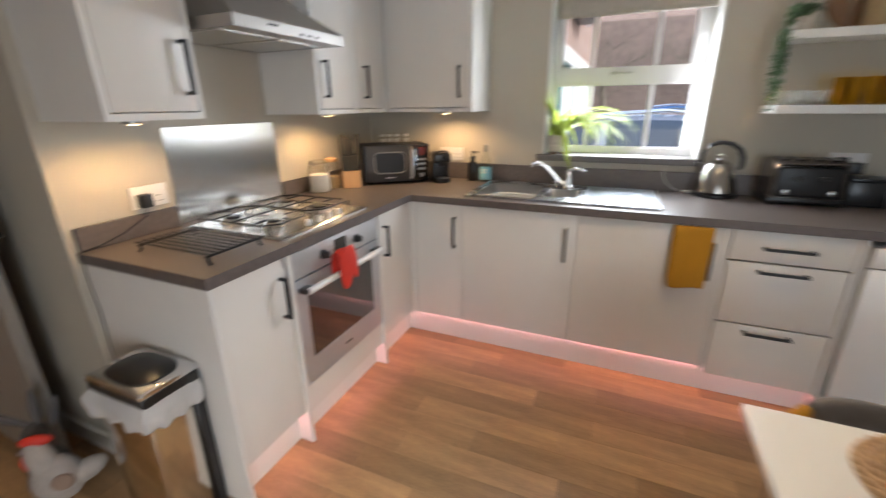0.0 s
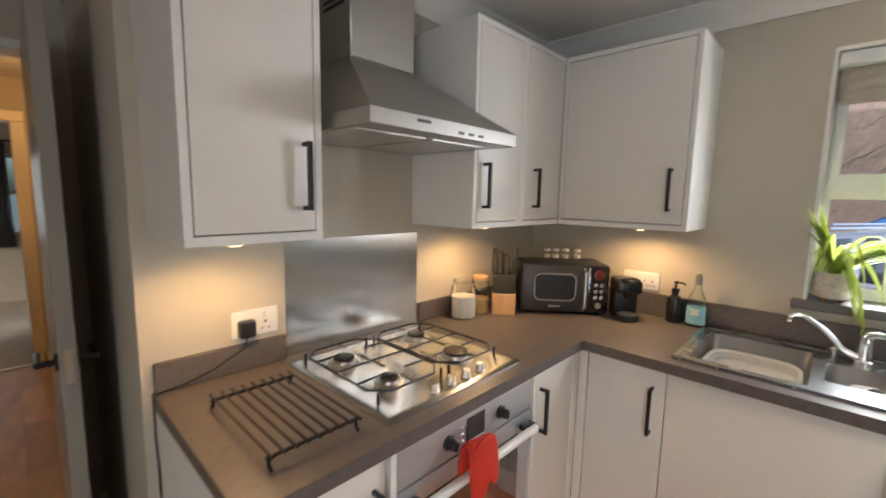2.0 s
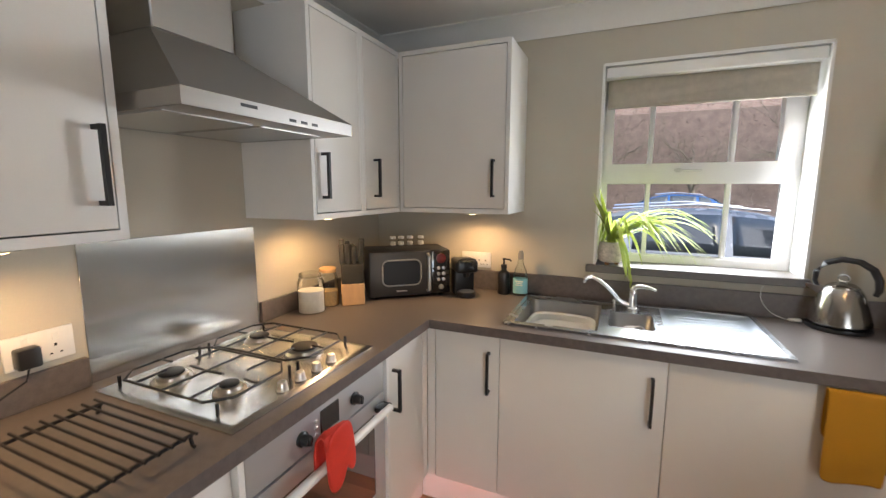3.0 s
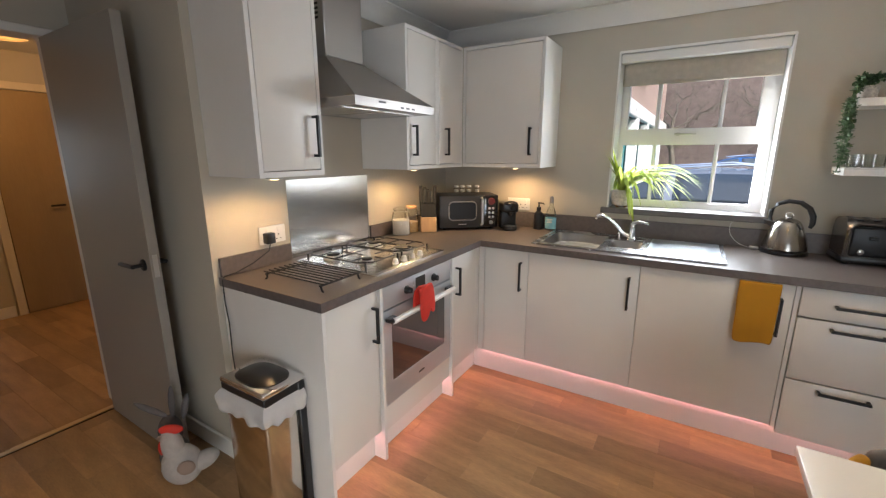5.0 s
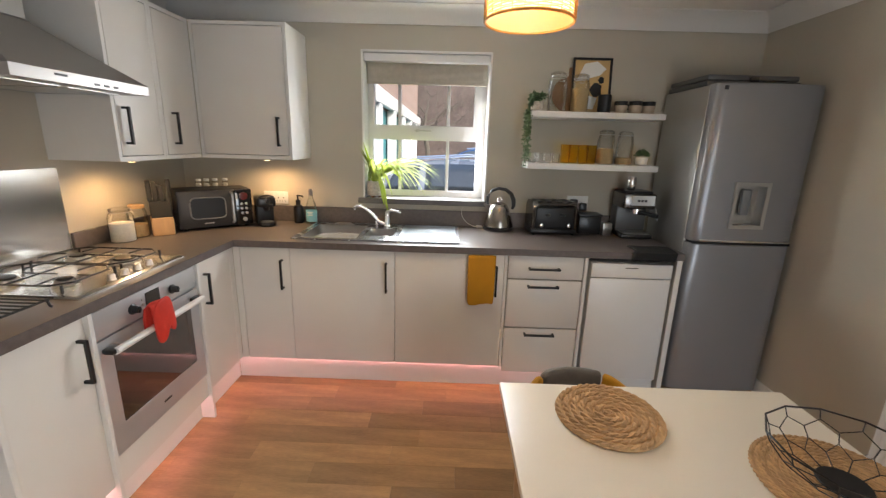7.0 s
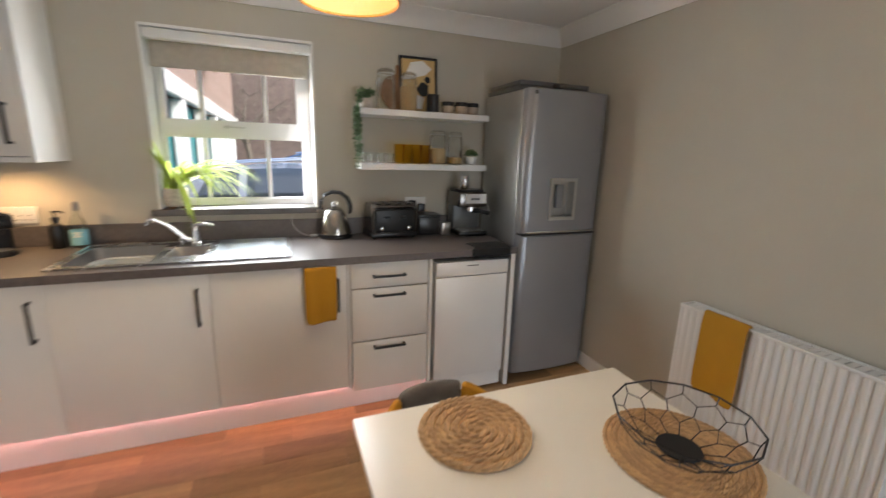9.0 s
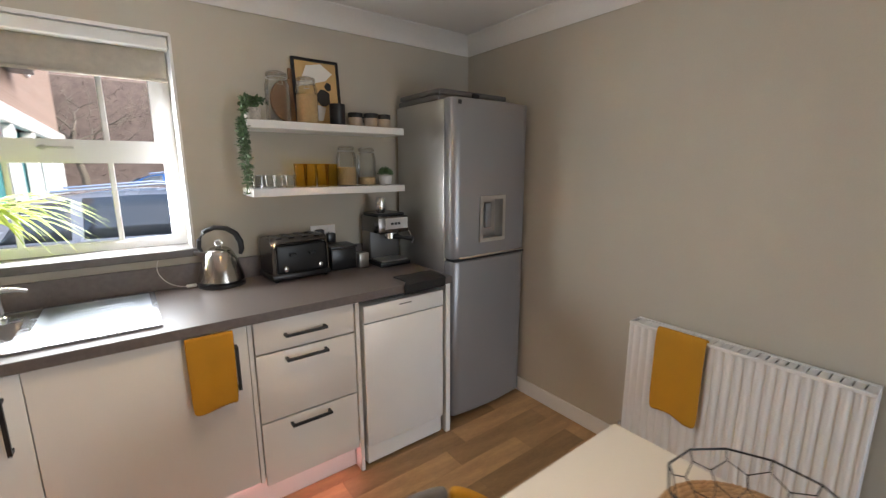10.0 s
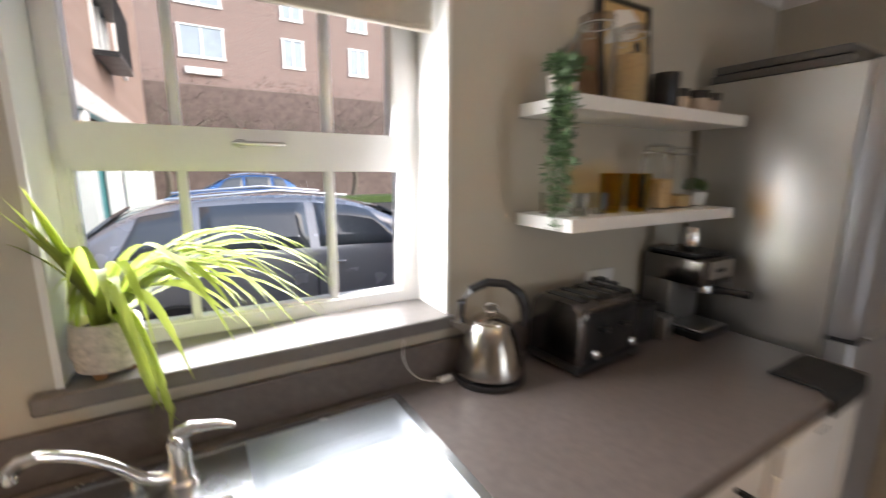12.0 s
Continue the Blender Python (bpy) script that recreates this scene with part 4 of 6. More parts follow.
wk = thing("pop_up_knob", "small round chrome waste knob on the sink deck", "knob", (1.37, -0.105, ZT))
part("stem", lathe(B(), [(0.008, 0.0005), (0.007, 0.018)], 12), M_CHROME, wk, world=False)
part("cap", lathe(B(), [(0.014, 0.018), (0.016, 0.022), (0.015, 0.03), (0.008, 0.034)], 18), M_CHROME, wk, world=False)
bm = lathe(B(), [(0.10, 0.762), (0.126, 0.766), (0.134, 0.78), (0.142, 0.858), (0.15, 0.864), (0.146, 0.869), (0.136, 0.862), (0.13, 0.835), (0.1, 0.83)], 36, 1.15, -0.33, sy=1.1, power=4.0)
solid("washing_up_bowl", bm, surf("frosted_grey_plastic", (0.55, 0.57, 0.57), 0.5, var=0.04), "pale grey plastic washing-up bowl standing in the sink", "bowl")
cup = thing("mug", "white mug lying in the small sink bowl", "mug", (1.45, -0.33, ZT - 0.06))
bm = lathe(B(), [(0.03, -0.04), (0.036, -0.035), (0.038, 0.045), (0.036, 0.046), (0.033, -0.03), (0.02, -0.034)], 24)
bmesh.ops.transform(bm, matrix=pose(0, 0, 0, 75, 0, 30), verts=bm.verts)
part("body", bm, M_WHITEPL, cup, world=False)
bm = tube(B(), [(0.036, 0, -0.02), (0.058, 0, -0.012), (0.06, 0, 0.015), (0.036, 0, 0.028)], 0.005, 6)
bmesh.ops.transform(bm, matrix=pose(0, 0, 0, 75, 0, 30), verts=bm.verts)
part("handle", bm, M_WHITEPL, cup, world=False)

# dishwasher
dw = thing("dishwasher", "white slimline dishwasher under the worktop", "dishwasher", (2.92, -0.3, 0))
part("body", bx(2.688, 3.148, -0.6, -0.03, 0.02, 0.842), M_WHITEPL, dw)
part("door", bx(2.688, 3.148, -0.628, -0.601, 0.112, 0.752, 0.004, 2), M_WHITEPL, dw)
cp = part("control_panel", bx(2.688, 3.148, -0.632, -0.601, 0.757, 0.842, 0.006, 2), M_WHITEPL, dw)
bm = B()
rows = [[bm.verts.new((2.86 + 0.12 * k / 8, -0.6335, z - 0.008 * math.sin(math.pi * k / 8))) for k in range(9)] for z in (0.776, 0.768)]
ring_faces(bm, rows, closed=False)
part("grip", bm, M_CARC, cp, "recessed grip")
part("badge", bx(2.88, 2.95, -0.6335, -0.6315, 0.815, 0.82), M_GREYPL, cp)
part("kickplate", bx(2.692, 3.144, -0.612, -0.58, 0.012, 0.105, 0.002), M_WHITEPL, dw)
for x in (2.72, 3.11):
    part("foot", lathe(B(), [(0.018, 0.0), (0.018, 0.012)], 12, x, -0.55), M_GREYPL, dw)

# fridge freezer
fr = thing("fridge_freezer", "tall silver-grey fridge freezer with a water dispenser", "fridge", (3.53, -0.3, 0))
FX0, FX1 = 3.248, 3.812
part("body", bx(FX0, FX1, -0.505, -0.03, 0.03, 1.822, 0.006, 2), M_FRIDGES, fr)


def bowed_door(z0, z1, hole=None):
    """A door whose face swells a little towards its middle, with rounded upright edges."""
    bm = B()
    xs = [FX0 + (FX1 - FX0) * t for t in (0, 0.008, 0.03, 0.1, 0.25, 0.32, 0.5, 0.64, 0.75, 0.9, 0.97, 0.992, 1)]
    if hole:
        xs = sorted([x for x in xs if not hole[0] - 0.02 < x < hole[1] + 0.02] + [hole[0], hole[1]])
    zs = sorted([z0, z0 + 0.006, z1 - 0.006, z1] + ([hole[2], hole[3]] if hole else []))

    def fy(x):
        t = (x - FX0) / (FX1 - FX0)
        edge = min(t, 1 - t)
        return -0.578 - 0.022 * (1 - (2 * t - 1) ** 2) + 0.02 * max(0, 1 - edge / 0.03) ** 2

    grid = [[bm.verts.new((x, fy(x) + (0.005 if z in (z0, z1) else 0), z)) for x in xs] for z in zs]
    for a, (r0, r1) in enumerate(zip(grid, grid[1:])):
        for b in range(len(xs) - 1):
            if not (hole and zs[a] >= hole[2] and zs[a + 1] <= hole[3] and xs[b] >= hole[0] and xs[b + 1] <= hole[1]):
                bm.faces.new((r0[b], r0[b + 1], r1[b + 1], r1[b]))
    back = [[bm.verts.new((x, -0.51, z)) for x in xs] for z in (z0, z1)]
    ring_faces(bm, [grid[0], back[0]], closed=False)
    ring_faces(bm, [grid[-1], back[1]], closed=False)
    ring_faces(bm, [back[0], back[1]], closed=False)
    for k in (0, -1):
        side = [r[k] for r in grid]
        bm.faces.new(side + [back[1][k], back[0][k]])
    return bm


HOLE = (3.44, 3.6, 1.075, 1.3)
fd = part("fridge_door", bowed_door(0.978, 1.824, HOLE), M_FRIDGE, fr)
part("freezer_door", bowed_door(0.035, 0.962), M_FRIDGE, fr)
x0, x1, z0, z1 = HOLE
bm = rim_of("y", -0.607, -0.585, (x0 - 0.016, x1 + 0.016, z0 - 0.016, z1 + 0.016), (x0 + 0.004, x1 - 0.004, z0 + 0.004, z1 - 0.004))
dsp = part("dispenser", bm, M_FRIDGES, fd, "pale framed water dispenser recess")
bm = bx(x0, x1, -0.535, -0.53, z0, z1)
box(bm, x0 - 0.002, x0, -0.6, -0.53, z0, z1)
box(bm, x1, x1 + 0.002, -0.6, -0.53, z0, z1)
box(bm, x0, x1, -0.6, -0.53, z0 - 0.002, z0)
box(bm, x0, x1, -0.6, -0.53, z1, z1 + 0.002)
part("dispenser_recess", bm, M_FRIDGES, fd)
part("dispenser_lever", bx(3.495, 3.545, -0.572, -0.55, 1.13, 1.275, 0.008, 2), M_MIDGREY, fd)
part("trim_strip", bx(FX0 + 0.008, FX1 - 0.008, -0.585, -0.515, 0.963, 0.977), M_BLKPL, fr)
part("grip", bx(3.28, 3.78, -0.606, -0.59, 0.979, 0.992, 0.004), M_CHROME, fr, "chrome grip strip")
part("badge", bx(FX0 + 0.03, FX0 + 0.05, -0.59, -0.586, 1.79, 1.81), M_GREYPL, fd)
for x in (FX0 + 0.05, FX1 - 0.05):
    for y in (-0.47, -0.08):
        part("foot", lathe(B(), [(0.02, 0.0), (0.02, 0.03)], 12, x, y), M_BLKPL, fr)
tray = thing("storage_case", "flat dark grey ridged case lying on top of the fridge", "case", (3.5, -0.3, 1.823))
part("base", bx(3.252, 3.76, -0.46, -0.05, 1.8235, 1.852, 0.006, 2), M_CASE, tray)
part("lid", bx(3.256, 3.755, -0.455, -0.055, 1.8545, 1.884, 0.008, 2), M_CASE, tray)
part("clasp", bx(3.48, 3.53, -0.468, -0.456, 1.85, 1.875, 0.003), M_BLKPL, tray)
# ---- things on the worktop ----
kt = thing("kettle", "brushed steel pyramid kettle with a black handle", "kettle", (2.205, -0.085, 0.9105), -25)
part("power_base", lathe(B(), [(0.088, 0), (0.09, 0.004), (0.088, 0.016), (0.07, 0.02)], 32), M_BLKPL, kt, "black power base", world=False)
part("body", lathe(B(), [(0.083, 0.022), (0.087, 0.028), (0.086, 0.04), (0.072, 0.10), (0.058, 0.145), (0.05, 0.163), (0.046, 0.168)], 36), M_KET, kt, world=False)
ld = part("lid", lathe(B(), [(0.045, 0.168), (0.044, 0.174), (0.03, 0.185), (0.012, 0.19), (0.006, 0.192)], 28), M_KET, kt, world=False)
bm = tube(B(), [(0.014 * math.sin(a), 0, 0.206 - 0.014 * math.cos(a)) for a in (2 * math.pi * i / 14 for i in range(14))], 0.0035, 6, closed=True)
part("lid_ring", bm, M_CHROME, ld, world=False)
hp = [(-0.062, 0, 0.155), (-0.074, 0, 0.185), (-0.072, 0, 0.225), (-0.05, 0, 0.262), (-0.01, 0, 0.281), (0.035, 0, 0.276), (0.068, 0, 0.25), (0.084, 0, 0.21), (0.086, 0, 0.172), (0.08, 0, 0.15)]
part("handle", tube(B(), hp, 0.011, 10, radii=[0.007, 0.008, 0.01, 0.0115, 0.012, 0.012, 0.0125, 0.0125, 0.011, 0.008]), M_BLKPL, kt, "black arched handle", world=False)
bm = B()
rows = []
for (x, w, z0, z1) in ((-0.05, 0.022, 0.12, 0.165), (-0.078, 0.013, 0.145, 0.168), (-0.095, 0.007, 0.158, 0.17)):
    rows.append([bm.verts.new(v) for v in ((x, -w, z1), (x, 0, z0), (x, w, z1))])
ring_faces(bm, rows)
part("spout", bm, M_STEEL, kt, world=False)

kt.scale = (1.17, 1.17, 1.0)

ts = thing("toaster", "four-slot chrome and black toaster on the worktop", "toaster", (2.55, -0.125, 0.9105), 4)
part("base", bx(-0.152, 0.152, -0.098, 0.098, 0.008, 0.03, 0.006, 2), M_BLKPL, ts, world=False)
bm = B()
rows = []
for x in (-0.148, -0.142, 0.142, 0.148):
    s = 0.96 if abs(x) > 0.145 else 1.0
    pr = [(-0.092, 0.03), (-0.094, 0.13), (-0.085, 0.162), (-0.062, 0.18), (0.062, 0.18), (0.085, 0.162), (0.094, 0.13), (0.092, 0.03)]
    rows.append([bm.verts.new((x, y * s, 0.105 + (z - 0.105) * s)) for y, z in pr])
ring_faces(bm, rows)
bm.faces.new(rows[0])
bm.faces.new(rows[-1])
part("body", bm, M_BLKST, ts, world=False)
bm = bx(-0.13, 0.13, -0.0985, -0.092, 0.034, 0.155, 0.01, 3)
part("front_panel", bm, M_BLKSAT, ts, "satin black front", world=False)
part("chrome_edge", tube(B(), [(x, -0.0945, z) for x, z in ((-0.138, 0.035), (-0.138, 0.14), (-0.128, 0.158), (-0.112, 0.166), (0.112, 0.166), (0.128, 0.158), (0.138, 0.14), (0.138, 0.035))], 0.005, 8), M_BLKST, ts, "smoked steel edge", world=False)
for x in (-0.1, -0.036, 0.036, 0.1):
    part("slot", bx(x - 0.014, x + 0.014, -0.066, 0.066, 0.1785, 0.1815), M_BLACK, ts, "dark toast slot", world=False)
for x in (-0.09, 0.09):
    bm = lathe(B(), [(0.015, 0), (0.015, 0.006), (0.012, 0.016), (0.009, 0.018)], 18)
    bmesh.ops.transform(bm, matrix=pose(x, -0.0985, 0.055, 90), verts=bm.verts)
    part("knob", bm, M_CHROME, ts, "chrome browning knob", world=False)
for x in (-0.05, 0.05):
    part("lever", bx(x - 0.016, x + 0.016, -0.115, -0.097, 0.105, 0.118, 0.003), M_BLKPL, ts, world=False)
for x in (-0.13, 0.13):
    for y in (-0.08, 0.08):
        part("foot", lathe(B(), [(0.01, 0.0), (0.01, 0.009)], 10, x, y), M_BLKPL, ts, world=False)

ts.scale = (1.0, 1.02, 1.2)

bb = thing("capsule_box", "low black plastic box beside the toaster", "box", (2.81, -0.105, 0.9105), 0)
part("body", bx(-0.075, 0.075, -0.055, 0.075, 0.0, 0.12, 0.008, 2), M_BLKPL, bb, world=False)
part("lid", bx(-0.078, 0.08, -0.06, 0.078, 0.12, 0.134, 0.004, 2), M_BLKPL, bb, world=False)
jug = thing("milk_jug", "small steel box-shaped jug", "jug", (2.915, -0.16, 0.9105), 8)
part("body", bx(-0.032, 0.032, -0.03, 0.03, 0.0, 0.085, 0.006, 2), M_STEEL, jug, world=False)

cm = thing("coffee_machine", "silver and black espresso machine under the shelves", "coffee machine", (3.085, -0.135, 0.9105), 0)
part("base", bx(-0.1, 0.1, -0.125, 0.115, 0.0, 0.028, 0.006, 2), M_BLKPL, cm, world=False)
part("drip_tray", bx(-0.085, 0.085, -0.118, 0.0, 0.0285, 0.034, 0.002), M_STEEL, cm, world=False)
part("column", bx(-0.098, 0.098, 0.0, 0.113, 0.03, 0.2, 0.008, 2), M_CASE, cm, world=False)
part("head", bx(-0.1, 0.1, -0.11, 0.115, 0.19, 0.288, 0.01, 2), M_BLKST, cm, world=False)
part("fascia", bx(-0.055, 0.092, -0.1125, -0.1095, 0.215, 0.278, 0.001), M_STEEL, cm, world=False)
bm = B()
for i in range(3):
    box(bm, -0.02 + i * 0.022, -0.004 + i * 0.022, -0.1145, -0.1125, 0.238, 0.252)
part("buttons", bm, M_GREYPL, cm, world=False)
part("group_head", lathe(B(), [(0.03, 0.155), (0.036, 0.16), (0.036, 0.192)], 20, 0.0, -0.06), M_CHROME, cm, world=False)
part("portafilter", tube(B(), [(0.0, -0.07, 0.168), (0.045, -0.13, 0.165), (0.085, -0.18, 0.158)], 0.013, 10, radii=[0.02, 0.012, 0.015]), M_BLKPL, cm, "black portafilter handle", world=False)
part("steam_wand", tube(B(), [(0.095, -0.08, 0.205), (0.112, -0.1, 0.19), (0.122, -0.115, 0.12)], 0.004, 8), M_CHROME, cm, world=False)
part("top_tray", bx(-0.09, 0.09, -0.08, 0.1, 0.2885, 0.302, 0.004), M_BLKPL, cm, world=False)
part("hopper", lathe(B(), [(0.02, 0.302), (0.026, 0.31), (0.03, 0.37), (0.022, 0.392)], 20, -0.035, -0.02), M_CHROME, cm, "polished metal tamper", world=False)

cl = thing("pot_holder", "black quilted pot holder hanging over the worktop edge", "pot holder", (3.04, -0.57, 0.9105))
bm = B()
rows = []
for i, (y, z) in enumerate(((-0.49, 0.912), (-0.55, 0.9135), (-0.61, 0.9125), (-0.643, 0.909), (-0.6465, 0.89), (-0.646, 0.868))):
    rows.append([bm.verts.new((2.9 + (0.27 - i * 0.006) * j / 10 + 0.03 * (i < 3) * (1 - j / 10), y, z + 0.0015 * math.sin(j * 1.1 + i))) for j in range(11)])
ring_faces(bm, rows, closed=False)
ob = part("cloth", bm, surf("black_quilted_cotton", (0.012, 0.012, 0.012), 0.85, var=0.2, bump=0.5, fine=400), cl)
so = ob.modifiers.new("thick", "SOLIDIFY")
so.thickness, so.offset = 0.006, 1.0

# microwave in the corner
ang = math.degrees(math.atan2(0.269, 0.324))
mw = thing("microwave", "black retro microwave oven set across the worktop corner", "microwave", (0.402, -0.348, 0.9105), ang)
part("body", bx(-0.21, 0.21, 0.012, 0.24, 0.012, 0.245, 0.008, 2), M_GREYPL, mw, world=False)
dr = part("door", bx(-0.21, 0.105, -0.004, 0.0115, 0.014, 0.243, 0.007, 2), M_GREYPL, mw, world=False)


def round_frame(x0, x1, z0, z1, y, r, w):
    pts = []
    for cx, cz, st in ((x1 - r, z1 - r, 0), (x0 + r, z1 - r, 90), (x0 + r, z0 + r, 180), (x1 - r, z0 + r, 270)):
        pts += [(cx + r * math.cos(radians(st + k * 30)), y, cz + r * math.sin(radians(st + k * 30))) for k in range(4)]
    return pts


bm = tube(B(), round_frame(-0.145, 0.052, 0.07, 0.2, -0.006, 0.03, 0.004), 0.004, 8, closed=True)
part("window_trim", bm, M_MIDGREY, dr, "grey metal window trim", world=False)
bm = B()
bm.faces.new([bm.verts.new((x, -0.0048, z)) for x, y, z in round_frame(-0.145, 0.052, 0.07, 0.2, 0, 0.03, 0)])
part("window", bm, M_BLKSAT, dr, "dark glass", world=False)
part("handle", tube(B(), [(0.09, -0.004, 0.035), (0.09, -0.034, 0.045), (0.09, -0.036, 0.13), (0.09, -0.034, 0.215), (0.09, -0.004, 0.225)], 0.009, 10), M_STEEL, dr, "vertical steel handle", world=False)
cp = part("control_panel", bx(0.107, 0.21, -0.004, 0.0115, 0.014, 0.243, 0.006, 2), M_BLKGL, mw, world=False)
bm = lathe(B(), [(0.026, 0), (0.026, 0.003), (0.022, 0.004)], 24)
bmesh.ops.transform(bm, matrix=pose(0.16, -0.004, 0.2, 90), verts=bm.verts)
part("clock_dial", bm, surf("dark_red_clock_ring", (0.09, 0.01, 0.009), 0.3), cp, "round red-rimmed clock", world=False)
for i in range(3):
    for j in range(2):
        bm = lathe(B(), [(0.009, 0), (0.009, 0.003), (0.007, 0.004)], 12)
        bmesh.ops.transform(bm, matrix=pose(0.147 + j * 0.027, -0.004, 0.15 - i * 0.03, 90), verts=bm.verts)
        part("button", bm, M_STEEL, cp, world=False)
bm = lathe(B(), [(0.014, 0), (0.013, 0.01), (0.011, 0.012)], 16)
bmesh.ops.transform(bm, matrix=pose(0.16, -0.004, 0.05, 90), verts=bm.verts)
part("knob", bm, M_STEEL, cp, world=False)
part("badge", bx(-0.075, -0.02, -0.006, -0.004, 0.038, 0.044), M_STEEL, dr, world=False)
for x in (-0.17, 0.17):
    for y in (0.04, 0.21):
        part("foot", lathe(B(), [(0.012, 0.0), (0.012, 0.013)], 10, x, y), M_BLKPL, mw, world=False)


def spice(k, x, y):
    t = thing("spice_jar", "small clear glass spice jar with a pale lid on the microwave", "jar", (x, y, 1.156), k * 17, group="spice jars")
    part("jar", lathe(B(), [(0.016, 0), (0.018, 0.003), (0.018, 0.034), (0.014, 0.038)], 16), M_JAR, t, world=False)
    part("contents", lathe(B(), [(0.0155, 0.002), (0.0165, 0.004), (0.0165, 0.022)], 16), M_SUGAR, t, world=False)
    part("lid", lathe(B(), [(0.017, 0.038), (0.017, 0.05), (0.014, 0.052)], 16), M_WHITEPL, t, world=False)


for k, (x, y) in enumerate(((0.22, -0.21), (0.255, -0.18), (0.295, -0.15), (0.345, -0.115))):
    spice(k, x, y)
rd = thing("capsule_machine", "small black capsule coffee machine beside the microwave", "coffee machine", (0.625, -0.165, 0.9105), 36)
part("column", bx(-0.055, 0.055, -0.01, 0.075, 0.0, 0.17, 0.012, 3), M_BLKSAT, rd, world=False)
hd = part("head", bx(-0.058, 0.058, -0.07, 0.078, 0.125, 0.192, 0.016, 3), M_BLKPL, rd, world=False)
part("lever", tube(B(), arc((-0.045, -0.055, 0.19), (0.0, -0.085, 0.215), (0.045, -0.055, 0.19), 6), 0.006, 8), M_GREYPL, hd, world=False)
part("spout", lathe(B(), [(0.012, 0.1), (0.016, 0.106), (0.02, 0.126)], 16, 0.0, -0.045), M_BLKPL, hd, world=False)
part("cup_tray", lathe(B(), [(0.046, 0.0), (0.05, 0.004), (0.05, 0.024), (0.046, 0.028)], 24, 0.0, -0.05), M_BLKPL, rd, world=False)
part("drip_grid", lathe(B(), [(0.04, 0.0282), (0.04, 0.03)], 20, 0.0, -0.05), M_MIDGREY, rd, world=False)

kb = thing("knife_block", "light wood and black knife block with black-handled knives", "knife block", (0.186, -0.548, 0.9105), 38)
part("block", bx(-0.055, 0.055, -0.045, 0.045, 0.0, 0.105, 0.004), M_WOOD, kb, world=False)
part("insert", bx(-0.052, 0.052, -0.042, 0.042, 0.105, 0.2, 0.004), M_INK, kb, "black bristle insert", world=False)
random.seed(4)
for i in range(8):
    x, y = -0.038 + 0.025 * (i % 4), -0.018 + 0.036 * (i // 4)
    h = random.uniform(0.085, 0.125)
    bm = bx(-0.0115, 0.0115, -0.013, 0.013, 0.2, 0.2 + h, 0.004, 2, turn=pose(x, y, 0, 0, random.uniform(-3, 3), 0))
    part("knife", bm, M_INK, kb, "black-handled knife", world=False)


def storage_jar(label, place, r, h, fill, content, group, lid="clip"):
    t = thing("storage_jar", label, "jar", place, random.uniform(0, 90), group=group)
    part("jar", lathe(B(), [(r * 0.9, 0.0), (r, 0.006), (r, h * 0.72), (r * 0.86, h * 0.84), (r * 0.8, h * 0.88), (r * 0.77, h * 0.88)], 28, cap=False), M_JAR, t, world=False)
    if fill:
        part("contents", lathe(B(), [(r * 0.93, 0.004), (r * 0.94, 0.01), (r * 0.94, h * fill), (r * 0.5, h * fill + 0.004)], 24), content, t, world=False)
    if lid == "clip":
        part("lid", lathe(B(), [(r * 0.84, h * 0.885), (r * 0.86, h * 0.9), (r * 0.84, h * 0.96), (r * 0.5, h)], 28), M_JAR, t, "clear glass lid", world=False)
        bm = tube(B(), [(r * 0.83 * math.cos(a), r * 0.83 * math.sin(a), h * 0.87) for a in (2 * math.pi * i / 24 for i in range(24))], 0.0018, 5, closed=True)
        tube(bm, [(r * 0.84, -0.01, h * 0.87), (r * 0.98, -0.012, h * 0.8), (r * 0.98, 0.012, h * 0.8), (r * 0.84, 0.01, h * 0.87), (r * 0.8, 0, h * 0.96)], 0.0018, 5)
        part("wire_clip", bm, M_STEEL, t, "wire clip", world=False)
    else:
        part("lid", lathe(B(), [(r * 0.82, h * 0.885), (r * 0.84, h * 0.9), (r * 0.84, h * 0.98), (r * 0.7, h)], 24), lid, t, world=False)
    return t


random.seed(11)
storage_jar("clear glass jar half full of white sugar on the worktop", (0.095, -0.74, 0.9105), 0.06, 0.185, 0.55, M_SUGAR, "worktop jars")
storage_jar("clear glass jar with dry oats beside the knife block", (0.098, -0.622, 0.9105), 0.048, 0.185, 0.4, M_OATS, "worktop jars", M_WOOD)

sp = thing("soap_dispenser", "dark bottle with a black pump on the worktop", "soap", (0.815, -0.065, 0.9105))
part("bottle", lathe(B(), [(0.03, 0), (0.033, 0.004), (0.033, 0.1), (0.028, 0.118), (0.014, 0.128), (0.014, 0.14)], 24), M_BLKPL, sp, world=False)
bm = lathe(B(), [(0.016, 0.14), (0.016, 0.158), (0.005, 0.16), (0.005, 0.182), (0.009, 0.184), (0.009, 0.192)], 16)
tube(bm, [(0, 0, 0.188), (0.035, -0.012, 0.188), (0.042, -0.014, 0.18)], 0.0045, 8)
part("pump", bm, M_BLACK, sp, world=False)
eb = thing("detergent_bottle", "clear washing-up liquid bottle with a blue label", "bottle", (0.905, -0.065, 0.9105))
part("bottle", lathe(B(), [(0.034, 0), (0.038, 0.005), (0.038, 0.1), (0.032, 0.135), (0.016, 0.17), (0.013, 0.195)], 24, sy=0.65), glass("clear_bottle_plastic", (0.93, 0.95, 0.94), 0.12, 0.3, 0.6), eb, world=False)
